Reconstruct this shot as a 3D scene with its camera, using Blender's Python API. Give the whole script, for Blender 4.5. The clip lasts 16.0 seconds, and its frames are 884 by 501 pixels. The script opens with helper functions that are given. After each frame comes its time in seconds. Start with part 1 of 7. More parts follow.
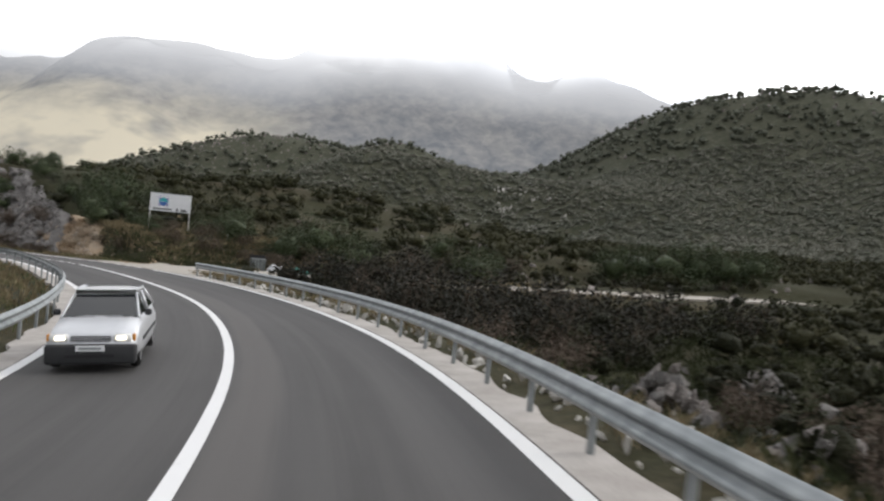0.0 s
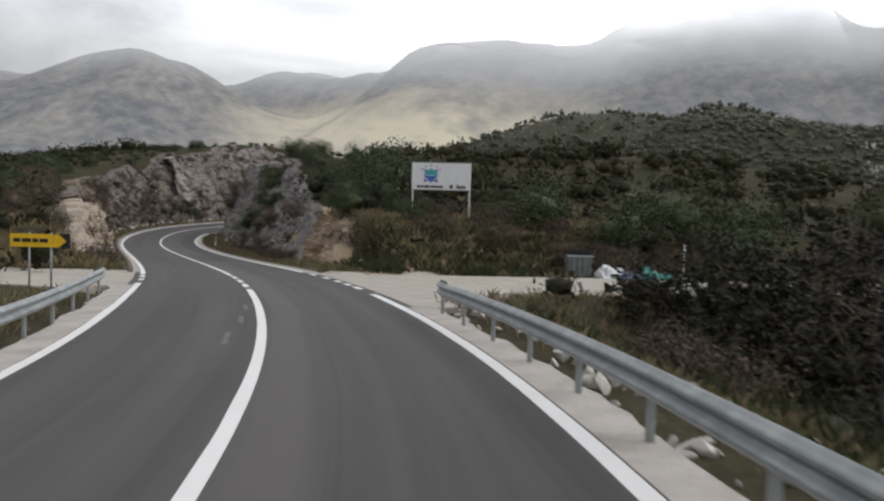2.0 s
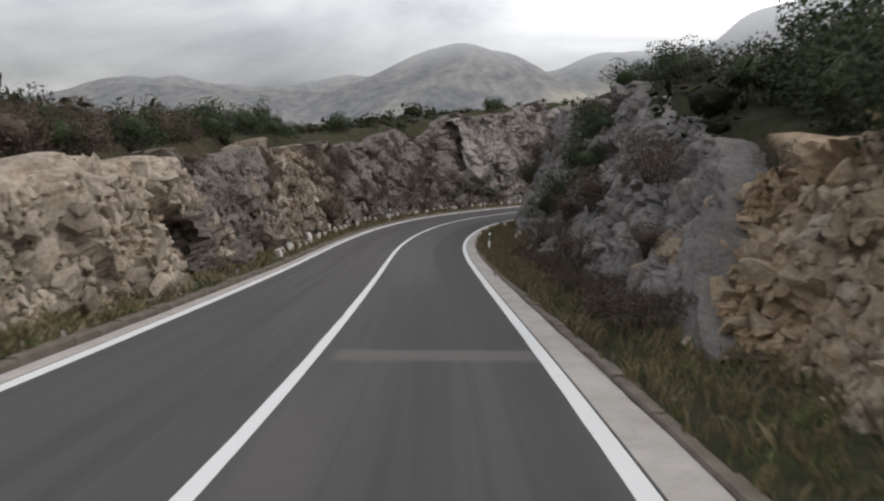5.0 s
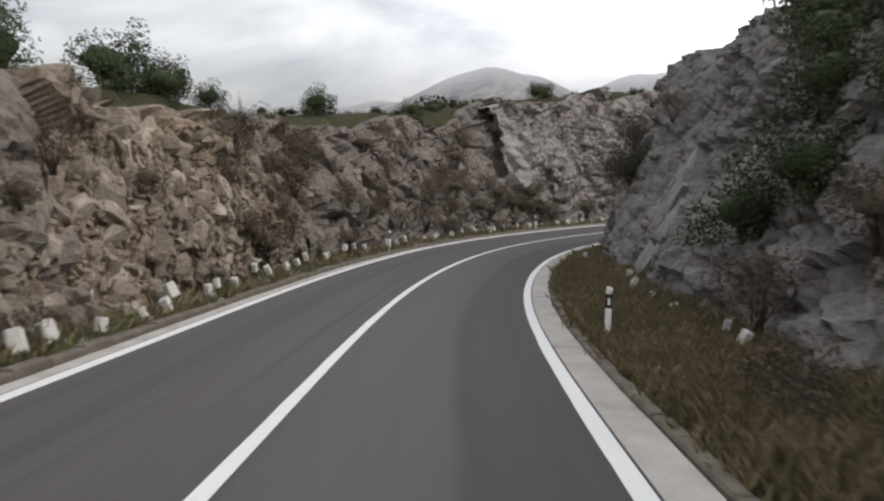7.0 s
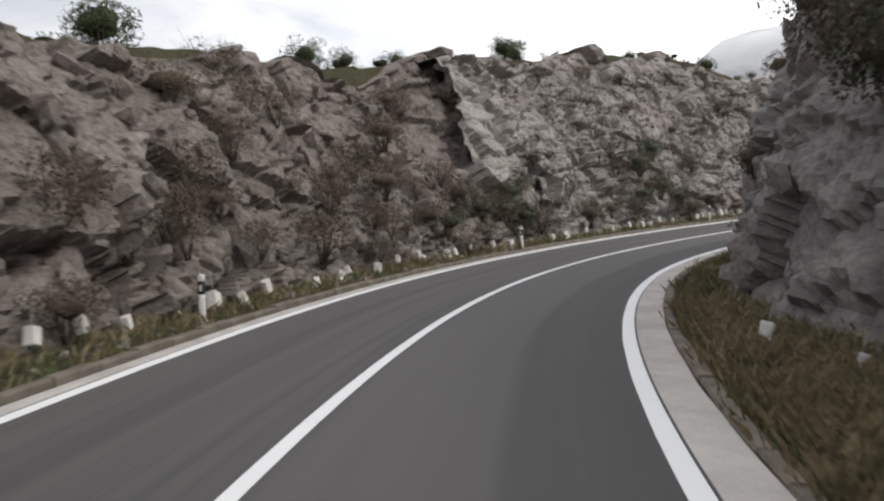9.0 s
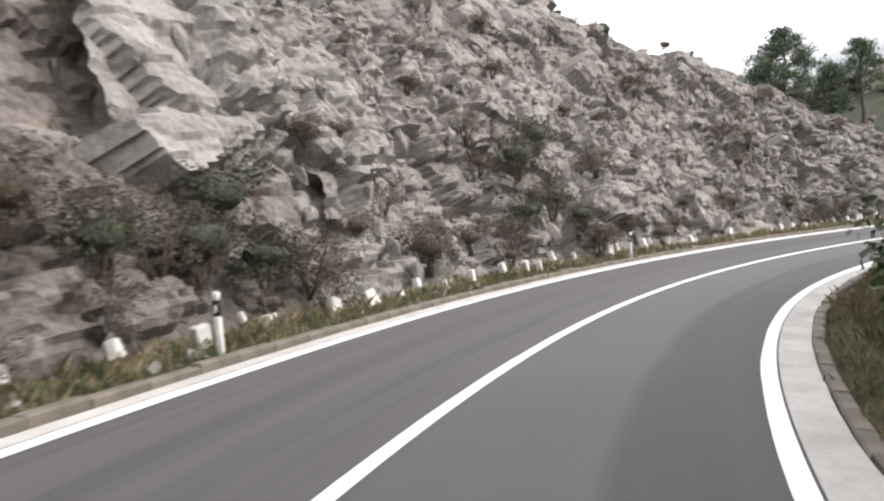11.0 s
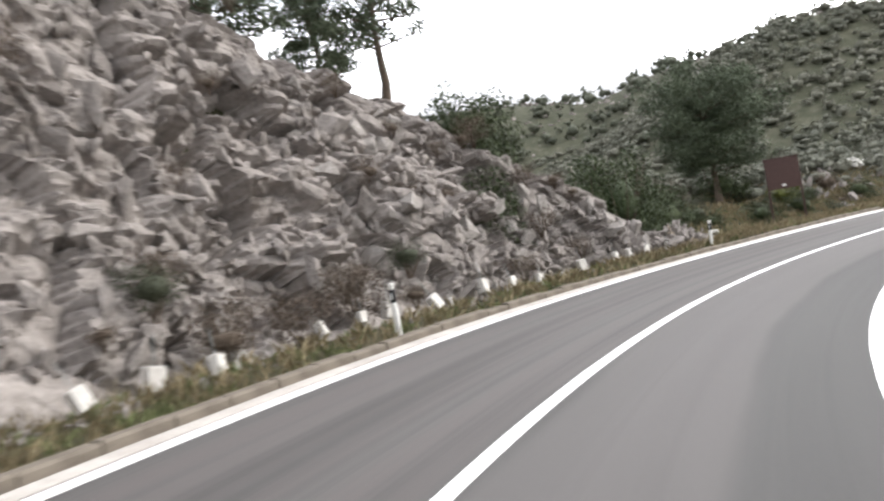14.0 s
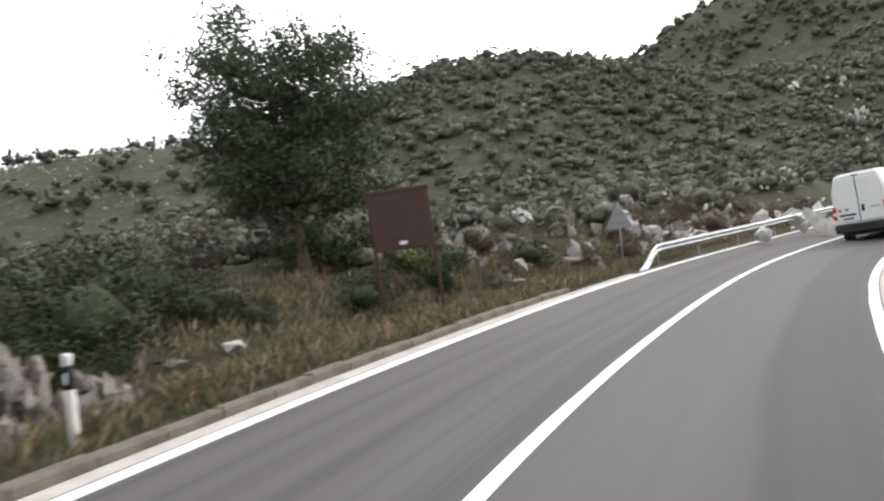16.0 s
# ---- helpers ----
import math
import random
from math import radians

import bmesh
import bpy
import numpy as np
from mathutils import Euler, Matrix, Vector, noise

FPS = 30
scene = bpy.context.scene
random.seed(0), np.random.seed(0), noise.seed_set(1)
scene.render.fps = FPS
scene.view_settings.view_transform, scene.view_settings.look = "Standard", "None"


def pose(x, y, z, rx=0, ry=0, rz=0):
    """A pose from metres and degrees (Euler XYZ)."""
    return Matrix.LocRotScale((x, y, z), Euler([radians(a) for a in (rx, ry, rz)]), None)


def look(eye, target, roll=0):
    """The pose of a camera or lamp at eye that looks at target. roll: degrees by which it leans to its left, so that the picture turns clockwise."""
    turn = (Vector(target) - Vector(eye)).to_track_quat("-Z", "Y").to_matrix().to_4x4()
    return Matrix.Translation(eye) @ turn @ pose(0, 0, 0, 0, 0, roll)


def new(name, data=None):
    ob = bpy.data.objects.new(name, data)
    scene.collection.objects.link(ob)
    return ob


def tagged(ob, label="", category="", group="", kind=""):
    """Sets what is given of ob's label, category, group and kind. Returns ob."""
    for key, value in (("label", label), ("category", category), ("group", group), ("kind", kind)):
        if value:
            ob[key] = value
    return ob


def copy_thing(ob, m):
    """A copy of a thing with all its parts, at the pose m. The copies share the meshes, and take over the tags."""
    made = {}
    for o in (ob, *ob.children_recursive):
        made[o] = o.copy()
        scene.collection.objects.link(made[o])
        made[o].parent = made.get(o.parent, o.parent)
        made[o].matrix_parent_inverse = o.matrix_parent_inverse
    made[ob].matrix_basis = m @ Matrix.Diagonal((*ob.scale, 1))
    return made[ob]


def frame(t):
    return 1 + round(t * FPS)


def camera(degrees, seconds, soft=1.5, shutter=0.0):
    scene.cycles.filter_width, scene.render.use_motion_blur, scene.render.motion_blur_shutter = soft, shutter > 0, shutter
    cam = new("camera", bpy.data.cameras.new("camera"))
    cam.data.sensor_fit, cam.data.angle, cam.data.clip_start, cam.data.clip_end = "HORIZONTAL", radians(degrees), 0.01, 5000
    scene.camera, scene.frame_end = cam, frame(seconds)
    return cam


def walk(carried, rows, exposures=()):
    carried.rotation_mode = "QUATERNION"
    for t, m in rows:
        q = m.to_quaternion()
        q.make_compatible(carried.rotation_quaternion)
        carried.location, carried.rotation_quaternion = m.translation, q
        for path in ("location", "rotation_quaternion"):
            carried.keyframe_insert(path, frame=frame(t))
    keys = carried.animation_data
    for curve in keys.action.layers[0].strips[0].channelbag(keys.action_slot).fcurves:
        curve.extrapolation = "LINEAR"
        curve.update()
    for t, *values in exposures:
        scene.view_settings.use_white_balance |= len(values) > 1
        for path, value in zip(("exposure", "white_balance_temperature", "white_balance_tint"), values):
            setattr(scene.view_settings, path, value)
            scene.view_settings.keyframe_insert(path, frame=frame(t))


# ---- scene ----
cam = camera(55.6, 16.0, soft=2.3, shutter=0.24)
PATH = [
    (0, (1.425, 1.355, 1.508), (1.345, 3.353, 1.474), 5.84),
    (0.5, (0.439, 8.892, 1.266), (0.147, 10.869, 1.180), 3.10),
    (1, (-1.323, 16.117, 0.986), (-1.820, 18.049, 0.840), 2.55),
    (1.5, (-3.348, 22.228, 0.718), (-3.994, 24.117, 0.609), 2.20),
    (2, (-5.604, 27.908, 0.599), (-6.404, 29.737, 0.483), 1.70),
    (2.5, (-8.635, 33.868, 0.367), (-9.596, 35.620, 0.284), 2.24),
    (3, (-11.955, 39.527, 0.124), (-13.032, 41.208, 0.007), -0.04),
    (3.5, (-15.640, 44.830, -0.136), (-16.815, 46.445, -0.250), 0.08),
    (4, (-19.631, 49.995, -0.317), (-20.947, 51.495, -0.451), 0.95),
    (4.5, (-23.701, 54.921, -0.495), (-25.088, 56.352, -0.664), 0.27),
    (5, (-27.960, 59.561, -0.771), (-29.379, 60.960, -0.935), -0.37),
    (5.5, (-32.474, 64.106, -1.101), (-33.910, 65.490, -1.250), -0.68),
    (6, (-37.098, 68.648, -1.372), (-38.550, 70.017, -1.507), -0.55),
    (6.5, (-41.745, 73.140, -1.601), (-43.210, 74.496, -1.721), -0.50),
    (7, (-46.322, 77.535, -1.800), (-47.795, 78.884, -1.904), -0.95),
    (7.5, (-50.750, 81.781, -1.943), (-52.221, 83.133, -2.027), -2.50),
    (8, (-54.988, 85.887, -2.144), (-56.449, 87.251, -2.203), -3.83),
    (8.6, (-59.912, 90.960, -2.260), (-61.341, 92.358, -2.311), -4.34),
    (9.2, (-64.637, 96.282, -2.246), (-66.013, 97.732, -2.312), -3.21),
    (9.8, (-69.012, 101.949, -2.167), (-70.318, 103.462, -2.243), -1.97),
    (10.5, (-73.506, 109.100, -2.051), (-74.704, 110.700, -2.103), -2.40),
    (11, (-76.006, 114.615, -2.036), (-77.144, 116.260, -2.054), -3.94),
    (11.5, (-78.126, 119.886, -2.013), (-79.164, 121.596, -2.028), -4.89),
    (12, (-79.823, 125.577, -1.951), (-80.766, 127.341, -1.974), -5.10),
    (12.5, (-80.979, 131.530, -1.886), (-81.780, 133.363, -1.866), -7.08),
    (13, (-81.618, 138.067, -1.876), (-82.246, 139.965, -1.851), -8.40),
    (13.5, (-81.626, 144.980, -1.646), (-82.028, 146.939, -1.633), -7.85),
    (14, (-80.958, 151.450, -1.607), (-81.142, 153.441, -1.552), -8.95),
    (14.5, (-79.477, 158.039, -1.512), (-79.461, 160.039, -1.479), -8.46),
    (15, (-77.329, 164.266, -1.351), (-77.109, 166.253, -1.307), -8.73),
    (15.5, (-74.843, 169.984, -1.222), (-74.456, 171.946, -1.177), -9.28),
    (16, (-72.294, 174.612, -1.049), (-71.735, 176.530, -0.971), -8.90),
]
walk(cam, [(t, look(eye, target, roll)) for t, eye, target, roll in PATH], exposures=[(0, -0.08), (1.5, -0.34), (3, -0.38), (5.2, -0.36), (7.3, -0.04), (8.2, 0.05), (10.3, 0.5), (11.0, 1.02), (12.5, 1.0), (14.5, 1.08), (16, 0.66)])

# ---- world and light ----
world = bpy.data.worlds.new("overcast_sky")
scene.world = world
world.use_nodes = True
wt = world.node_tree
wt.nodes.clear()


def wnode(kind, **kw):
    n = wt.nodes.new(kind)
    for k, v in kw.items():
        n.inputs[k].default_value = v
    return n


sky = wt.nodes.new("ShaderNodeTexSky")
sky.sky_type = "NISHITA"
sky.sun_disc = False
sky.sun_elevation = radians(36)
sky.sun_rotation = radians(75)
sky.air_density = 1.5
sky.dust_density = 4.0
skyc = wnode("ShaderNodeVectorMath")
skyc.operation = "SCALE"
skyc.inputs["Scale"].default_value = 0.10
wt.links.new(sky.outputs[0], skyc.inputs[0])
wco = wt.nodes.new("ShaderNodeTexCoord")
wmap = wt.nodes.new("ShaderNodeMapping")
wmap.inputs["Scale"].default_value = (1.1, 1.1, 3.6)
wmap.inputs["Location"].default_value = (0.35, 0.2, 0.1)
wt.links.new(wco.outputs["Generated"], wmap.inputs["Vector"])
wn1 = wnode("ShaderNodeTexNoise", Scale=2.1, Detail=6.0, Roughness=0.52, Distortion=0.35)
wt.links.new(wmap.outputs[0], wn1.inputs["Vector"])
wramp = wt.nodes.new("ShaderNodeValToRGB")
els = wramp.color_ramp.elements
els[0].position, els[0].color = 0.34, (0.50, 0.52, 0.57, 1)
els[1].position, els[1].color = 0.56, (1.0, 1.0, 1.02, 1)
e2 = els.new(0.66)
e2.color = (1.48, 1.48, 1.49, 1)
wt.links.new(wn1.outputs["Fac"], wramp.inputs[0])
# the cloud deck is thinner and brighter overhead than along the hills
wsep = wt.nodes.new("ShaderNodeSeparateXYZ")
wt.links.new(wco.outputs["Generated"], wsep.inputs[0])
wgr = wt.nodes.new("ShaderNodeValToRGB")
ge = wgr.color_ramp.elements
ge[0].position, ge[0].color = 0.05, (0.85, 0.85, 0.85, 1)
ge[1].position, ge[1].color = 0.70, (1.35, 1.35, 1.35, 1)
for gp, gv in ((0.11, 1.0), (0.19, 2.1), (0.36, 1.9)):
    ge.new(gp).color = (gv, gv, gv, 1)
wt.links.new(wsep.outputs[2], wgr.inputs[0])
wback = wt.nodes.new("ShaderNodeMapRange")
wback.inputs[1].default_value, wback.inputs[2].default_value = -0.6, 0.3
wback.inputs[3].default_value, wback.inputs[4].default_value = 0.6, 1.08
wt.links.new(wsep.outputs[1], wback.inputs[0])
wfront = wt.nodes.new("ShaderNodeMath")
wfront.operation = "MULTIPLY"
wt.links.new(wback.outputs[0], wfront.inputs[1])
wt.links.new(wgr.outputs[0], wfront.inputs[0])
wside = wt.nodes.new("ShaderNodeMapRange")
wside.inputs[1].default_value, wside.inputs[2].default_value = -0.9, -0.05
wside.inputs[3].default_value, wside.inputs[4].default_value = 0.52, 1.22
wt.links.new(wsep.outputs[0], wside.inputs[0])
wboth = wt.nodes.new("ShaderNodeMath")
wboth.operation = "MULTIPLY"
wt.links.new(wfront.outputs[0], wboth.inputs[0])
wt.links.new(wside.outputs[0], wboth.inputs[1])
wmul = wt.nodes.new("ShaderNodeVectorMath")
wmul.operation = "SCALE"
wt.links.new(wramp.outputs[0], wmul.inputs[0])
wt.links.new(wboth.outputs[0], wmul.inputs["Scale"])
wmix = wt.nodes.new("ShaderNodeMix")
wmix.data_type = "RGBA"
wmix.inputs[0].default_value = 0.86
wt.links.new(skyc.outputs[0], wmix.inputs[6])
wt.links.new(wmul.outputs[0], wmix.inputs[7])
wbg = wnode("ShaderNodeBackground", Strength=1.0)
wt.links.new(wmix.outputs[2], wbg.inputs[0])
wout = wt.nodes.new("ShaderNodeOutputWorld")
wt.links.new(wbg.outputs[0], wout.inputs[0])

sun = bpy.data.lights.new("sun", "SUN")
sun.energy = 0.9
sun.angle = radians(16)
sun.color = (1.0, 0.95, 0.87)
sun_ob = new("sun", sun)
SUN_FROM = Vector((math.sin(radians(75)), math.cos(radians(75)), math.tan(radians(36))))
sun_ob.matrix_world = look((0, 0, 80), Vector((0, 0, 80)) - SUN_FROM)


# ---- materials ----
class Mat:
    """A small builder of node materials in object space."""

    def __init__(self, name, rough=0.85, metal=0.0, spec=0.3):
        self.m = bpy.data.materials.new(name)
        self.m.use_nodes = True
        self.t = self.m.node_tree
        self.b = self.t.nodes["Principled BSDF"]
        self.b.inputs["Roughness"].default_value = rough
        self.b.inputs["Metallic"].default_value = metal
        self.b.inputs["Specular IOR Level"].default_value = spec
        self.co = self.t.nodes.new("ShaderNodeTexCoord").outputs["Object"]

    def link(self, a, b):
        self.t.links.new(a, b)

    def scaled(self, sc, vec=None):
        n = self.t.nodes.new("ShaderNodeMapping")
        n.inputs["Scale"].default_value = sc
        self.link(vec or self.co, n.inputs["Vector"])
        return n.outputs[0]

    def noise(self, scale, detail=4.0, rough=0.55, vec=None, dist=0.0):
        n = self.t.nodes.new("ShaderNodeTexNoise")
        n.inputs["Scale"].default_value, n.inputs["Detail"].default_value = scale, detail
        n.inputs["Roughness"].default_value, n.inputs["Distortion"].default_value = rough, dist
        self.link(vec or self.co, n.inputs["Vector"])
        return n.outputs["Fac"]

    def cells(self, scale, vec=None, feature="F1", rnd=1.0):
        n = self.t.nodes.new("ShaderNodeTexVoronoi")
        n.feature = feature
        n.inputs["Scale"].default_value = scale
        n.inputs["Randomness"].default_value = rnd
        self.link(vec or self.co, n.inputs["Vector"])
        return n

    def ramp(self, fac, *stops):
        n = self.t.nodes.new("ShaderNodeValToRGB")
        e = n.color_ramp.elements
        while len(e) < len(stops):
            e.new(0.5)
        for el, (p, c) in zip(e, stops):
            el.position = p
            el.color = (*c, 1) if not isinstance(c, float) else (c, c, c, 1)
        self.link(fac, n.inputs[0])
        return n.outputs[0]

    def mix(self, fac, a, b, mode="MIX"):
        n = self.t.nodes.new("ShaderNodeMix")
        n.data_type, n.blend_type = "RGBA", mode
        for k, v in ((0, fac), (6, a), (7, b)):
            if isinstance(v, tuple):
                n.inputs[k].default_value = (*v, 1)
            elif isinstance(v, float):
                n.inputs[k].default_value = v
            else:
                self.link(v, n.inputs[k])
        return n.outputs[2]

    def math(self, op, a, b=0.0):
        n = self.t.nodes.new("ShaderNodeMath")
        n.operation = op
        for k, v in ((0, a), (1, b)):
            if isinstance(v, (int, float)):
                n.inputs[k].default_value = v
            else:
                self.link(v, n.inputs[k])
        return n.outputs[0]

    def random(self):
        return self.t.nodes.new("ShaderNodeObjectInfo").outputs["Random"]

    def island(self):
        return self.t.nodes.new("ShaderNodeNewGeometry").outputs["Random Per Island"]

    def uv(self):
        return self.t.nodes.new("ShaderNodeUVMap").outputs[0]

    def color(self, c):
        if isinstance(c, tuple):
            self.b.inputs["Base Color"].default_value = (*c, 1)
        else:
            self.link(c, self.b.inputs["Base Color"])
        return self

    def rough(self, r):
        self.link(r, self.b.inputs["Roughness"])
        return self

    def bump(self, h, strength=0.5, dist=0.02):
        n = self.t.nodes.new("ShaderNodeBump")
        n.inputs["Strength"].default_value, n.inputs["Distance"].default_value = strength, dist
        self.link(h, n.inputs["Height"])
        self.link(n.outputs[0], self.b.inputs["Normal"])
        return self


def plain(name, c, rough=0.6, metal=0.0, grain=0.12, scale=9.0):
    m = Mat(name, rough, metal)
    n = m.noise(scale, 5)
    m.color(m.mix(m.ramp(n, (0.3, 0.0), (0.75, 1.0)), tuple(v * (1 - grain) for v in c), tuple(min(1, v * (1 + grain)) for v in c)))
    m.bump(m.noise(scale * 6, 3), 0.12, 0.004)
    return m.m


def asphalt_material():
    """Worn asphalt; the UV map holds the station along the road and the offset to the left, in metres."""
    m = Mat("asphalt", 0.80, spec=0.35)
    uv = m.uv()
    along = m.noise(1.0, 4, vec=m.scaled((0.05, 1.6, 1), uv))
    streaks = m.noise(1.0, 3, 0.6, vec=m.scaled((0.035, 3.4, 1), uv))
    grain = m.noise(38, 3, 0.7)
    blotch = m.noise(0.35, 5, 0.6)
    sep = m.t.nodes.new("ShaderNodeSeparateXYZ")
    m.link(uv, sep.inputs[0])
    st, off = sep.outputs[0], sep.outputs[1]
    wob = m.math("MULTIPLY", m.math("SUBTRACT", m.noise(1.0, 3, vec=m.scaled((0.06, 0.0, 1), uv)), 0.5), 0.9)
    edge = m.math("ADD", off, wob)

    def within(v, a, b, soft):
        n = m.t.nodes.new("ShaderNodeMapRange")
        n.interpolation_type = "SMOOTHSTEP"
        n.inputs[1].default_value, n.inputs[2].default_value = a - soft, a + soft
        m.link(v, n.inputs[0])
        k = m.t.nodes.new("ShaderNodeMapRange")
        k.interpolation_type = "SMOOTHSTEP"
        k.inputs[1].default_value, k.inputs[2].default_value = b - soft, b + soft
        k.inputs[3].default_value, k.inputs[4].default_value = 1.0, 0.0
        m.link(v, k.inputs[0])
        return m.math("MULTIPLY", n.outputs[0], k.outputs[0])

    def lay(c, mask, k, col):
        return m.mix(m.math("MULTIPLY", mask, k), c, col)

    c = m.ramp(blotch, (0.3, (0.046, 0.044, 0.044)), (0.7, (0.060, 0.057, 0.057)))
    # wheel tracks
    track = m.math("ABSOLUTE", m.math("SUBTRACT", m.math("ABSOLUTE", m.math("SUBTRACT", m.math("ABSOLUTE", off), 1.75)), 0.78))
    c = lay(c, m.ramp(track, (0.05, 1.0), (0.5, 0.0)), 0.4, (0.080, 0.077, 0.077))
    c = lay(c, m.ramp(along, (0.40, 0.0), (0.62, 1.0)), 0.6, (0.090, 0.086, 0.085))
    c = lay(c, m.ramp(streaks, (0.34, 1.0), (0.46, 0.0)), 0.55, (0.044, 0.042, 0.042))
    # pale worn strip between the middle line and the newer lane
    pale = m.math("MULTIPLY", within(edge, -0.85, -0.2, 0.12), within(st, -60.0, 76.0, 4.0))
    c = lay(c, pale, 0.7, (0.108, 0.10, 0.096))
    # cross joint of the repaired stretch
    joint = m.math("MULTIPLY", within(st, 77.35, 78.3, 0.22), within(off, -3.3, -0.3, 0.1))
    c = lay(c, joint, 0.7, (0.15, 0.142, 0.132))
    patch = m.math("MULTIPLY", within(st, 78.3, 90.0, 0.15), within(edge, -3.4, -0.75, 0.07))
    c = lay(c, patch, 0.55, (0.043, 0.042, 0.042))
    # beyond: a worn pale inner half and a newer dark outer half of the right lane, brownish streaks on the left
    inner = m.math("MULTIPLY", within(edge, -1.95, -0.1, 0.14), within(st, 90.0, 400.0, 8.0))
    c = lay(c, inner, 0.62, (0.106, 0.097, 0.097))
    outer = m.math("MULTIPLY", within(edge, -4.4, -1.95, 0.14), within(st, 90.0, 400.0, 8.0))
    c = lay(c, outer, 0.6, (0.047, 0.046, 0.047))
    brown = m.math("MULTIPLY", within(off, 0.1, 3.7, 0.3), within(st, 84.0, 400.0, 25.0))
    c = lay(c, m.math("MULTIPLY", brown, m.ramp(streaks, (0.40, 0.1), (0.60, 1.0))), 0.7, (0.096, 0.082, 0.082))
    c = lay(c, m.math("MULTIPLY", brown, within(edge, 1.9, 2.25, 0.1)), 0.5, (0.052, 0.047, 0.047))
    c = lay(c, m.ramp(grain, (0.35, 0.0), (0.7, 1.0)), 0.35, (0.11, 0.106, 0.10))
    m.color(c)
    m.rough(m.ramp(grain, (0.3, 0.74), (0.7, 0.86)))
    m.bump(grain, 0.35, 0.006)
    return m.m


def rock_material(name, pale, mid, dark, rust, rust_at=0.62, size=1.0):
    m = Mat(name, 0.92, spec=0.2)
    big = m.noise(0.22 * size, 5, 0.6, dist=0.6)
    med = m.noise(1.1 * size, 6, 0.62, dist=0.4)
    fine = m.noise(7 * size, 5, 0.65)
    strata = m.noise(1.0, 5, 0.6, vec=m.scaled((0.5, 0.5, 2.6)))
    c = m.ramp(m.math("ADD", m.math("MULTIPLY", med, 0.55), m.math("MULTIPLY", strata, 0.45)), (0.27, dark), (0.46, mid), (0.66, pale))
    c = m.mix(m.ramp(big, (rust_at, 0.0), (rust_at + 0.2, 0.75)), c, rust)
    streak = m.noise(1.0, 5, 0.6, vec=m.scaled((0.55, 0.55, 0.12)), dist=0.8)
    c = m.mix(m.ramp(streak, (0.55, 0.0), (0.75, 0.6)), c, tuple(v * 0.6 for v in dark))
    crack = m.cells(2.2 * size, m.scaled((1, 1, 1.7)), "DISTANCE_TO_EDGE")
    cr = m.ramp(crack.outputs["Distance"], (0.0, 0.0), (0.05, 1.0))
    c = m.mix(m.math("MULTIPLY", m.math("SUBTRACT", 1.0, cr), 0.12), c, tuple(v * 0.4 for v in dark))
    c = m.mix(0.35, c, m.ramp(fine, (0.3, tuple(v * 0.6 for v in dark)), (0.7, tuple(min(1, v * 1.15) for v in pale))))
    m.color(c)
    h = m.math("ADD", m.math("MULTIPLY", med, 0.9), m.math("MULTIPLY", fine, 0.35))
    h = m.math("ADD", h, m.math("MULTIPLY", cr, 0.06))
    m.bump(h, 0.75, 0.16)
    return m.m


def leaf_material(name, a, b, c):
    m = Mat(name, 0.65, spec=0.25)
    r = m.math("FRACT", m.math("ADD", m.math("MULTIPLY", m.random(), 0.45), m.math("MULTIPLY", m.island(), 0.9)))
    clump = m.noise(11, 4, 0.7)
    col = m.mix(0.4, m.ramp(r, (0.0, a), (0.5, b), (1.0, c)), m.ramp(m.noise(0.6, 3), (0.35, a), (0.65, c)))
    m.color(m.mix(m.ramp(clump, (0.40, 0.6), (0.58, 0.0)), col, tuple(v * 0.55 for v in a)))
    m.bump(clump, 0.9, 0.08)
    return m.m


def far_leaf_material(name, a, b, c, depth=0.45):
    m = Mat(name, 0.75, spec=0.15)
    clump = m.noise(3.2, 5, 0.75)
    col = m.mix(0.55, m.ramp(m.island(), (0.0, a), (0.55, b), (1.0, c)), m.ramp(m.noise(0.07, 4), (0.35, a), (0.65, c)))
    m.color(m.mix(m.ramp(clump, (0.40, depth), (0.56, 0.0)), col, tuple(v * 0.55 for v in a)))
    m.bump(clump, 1.0, 0.3)
    return m.m


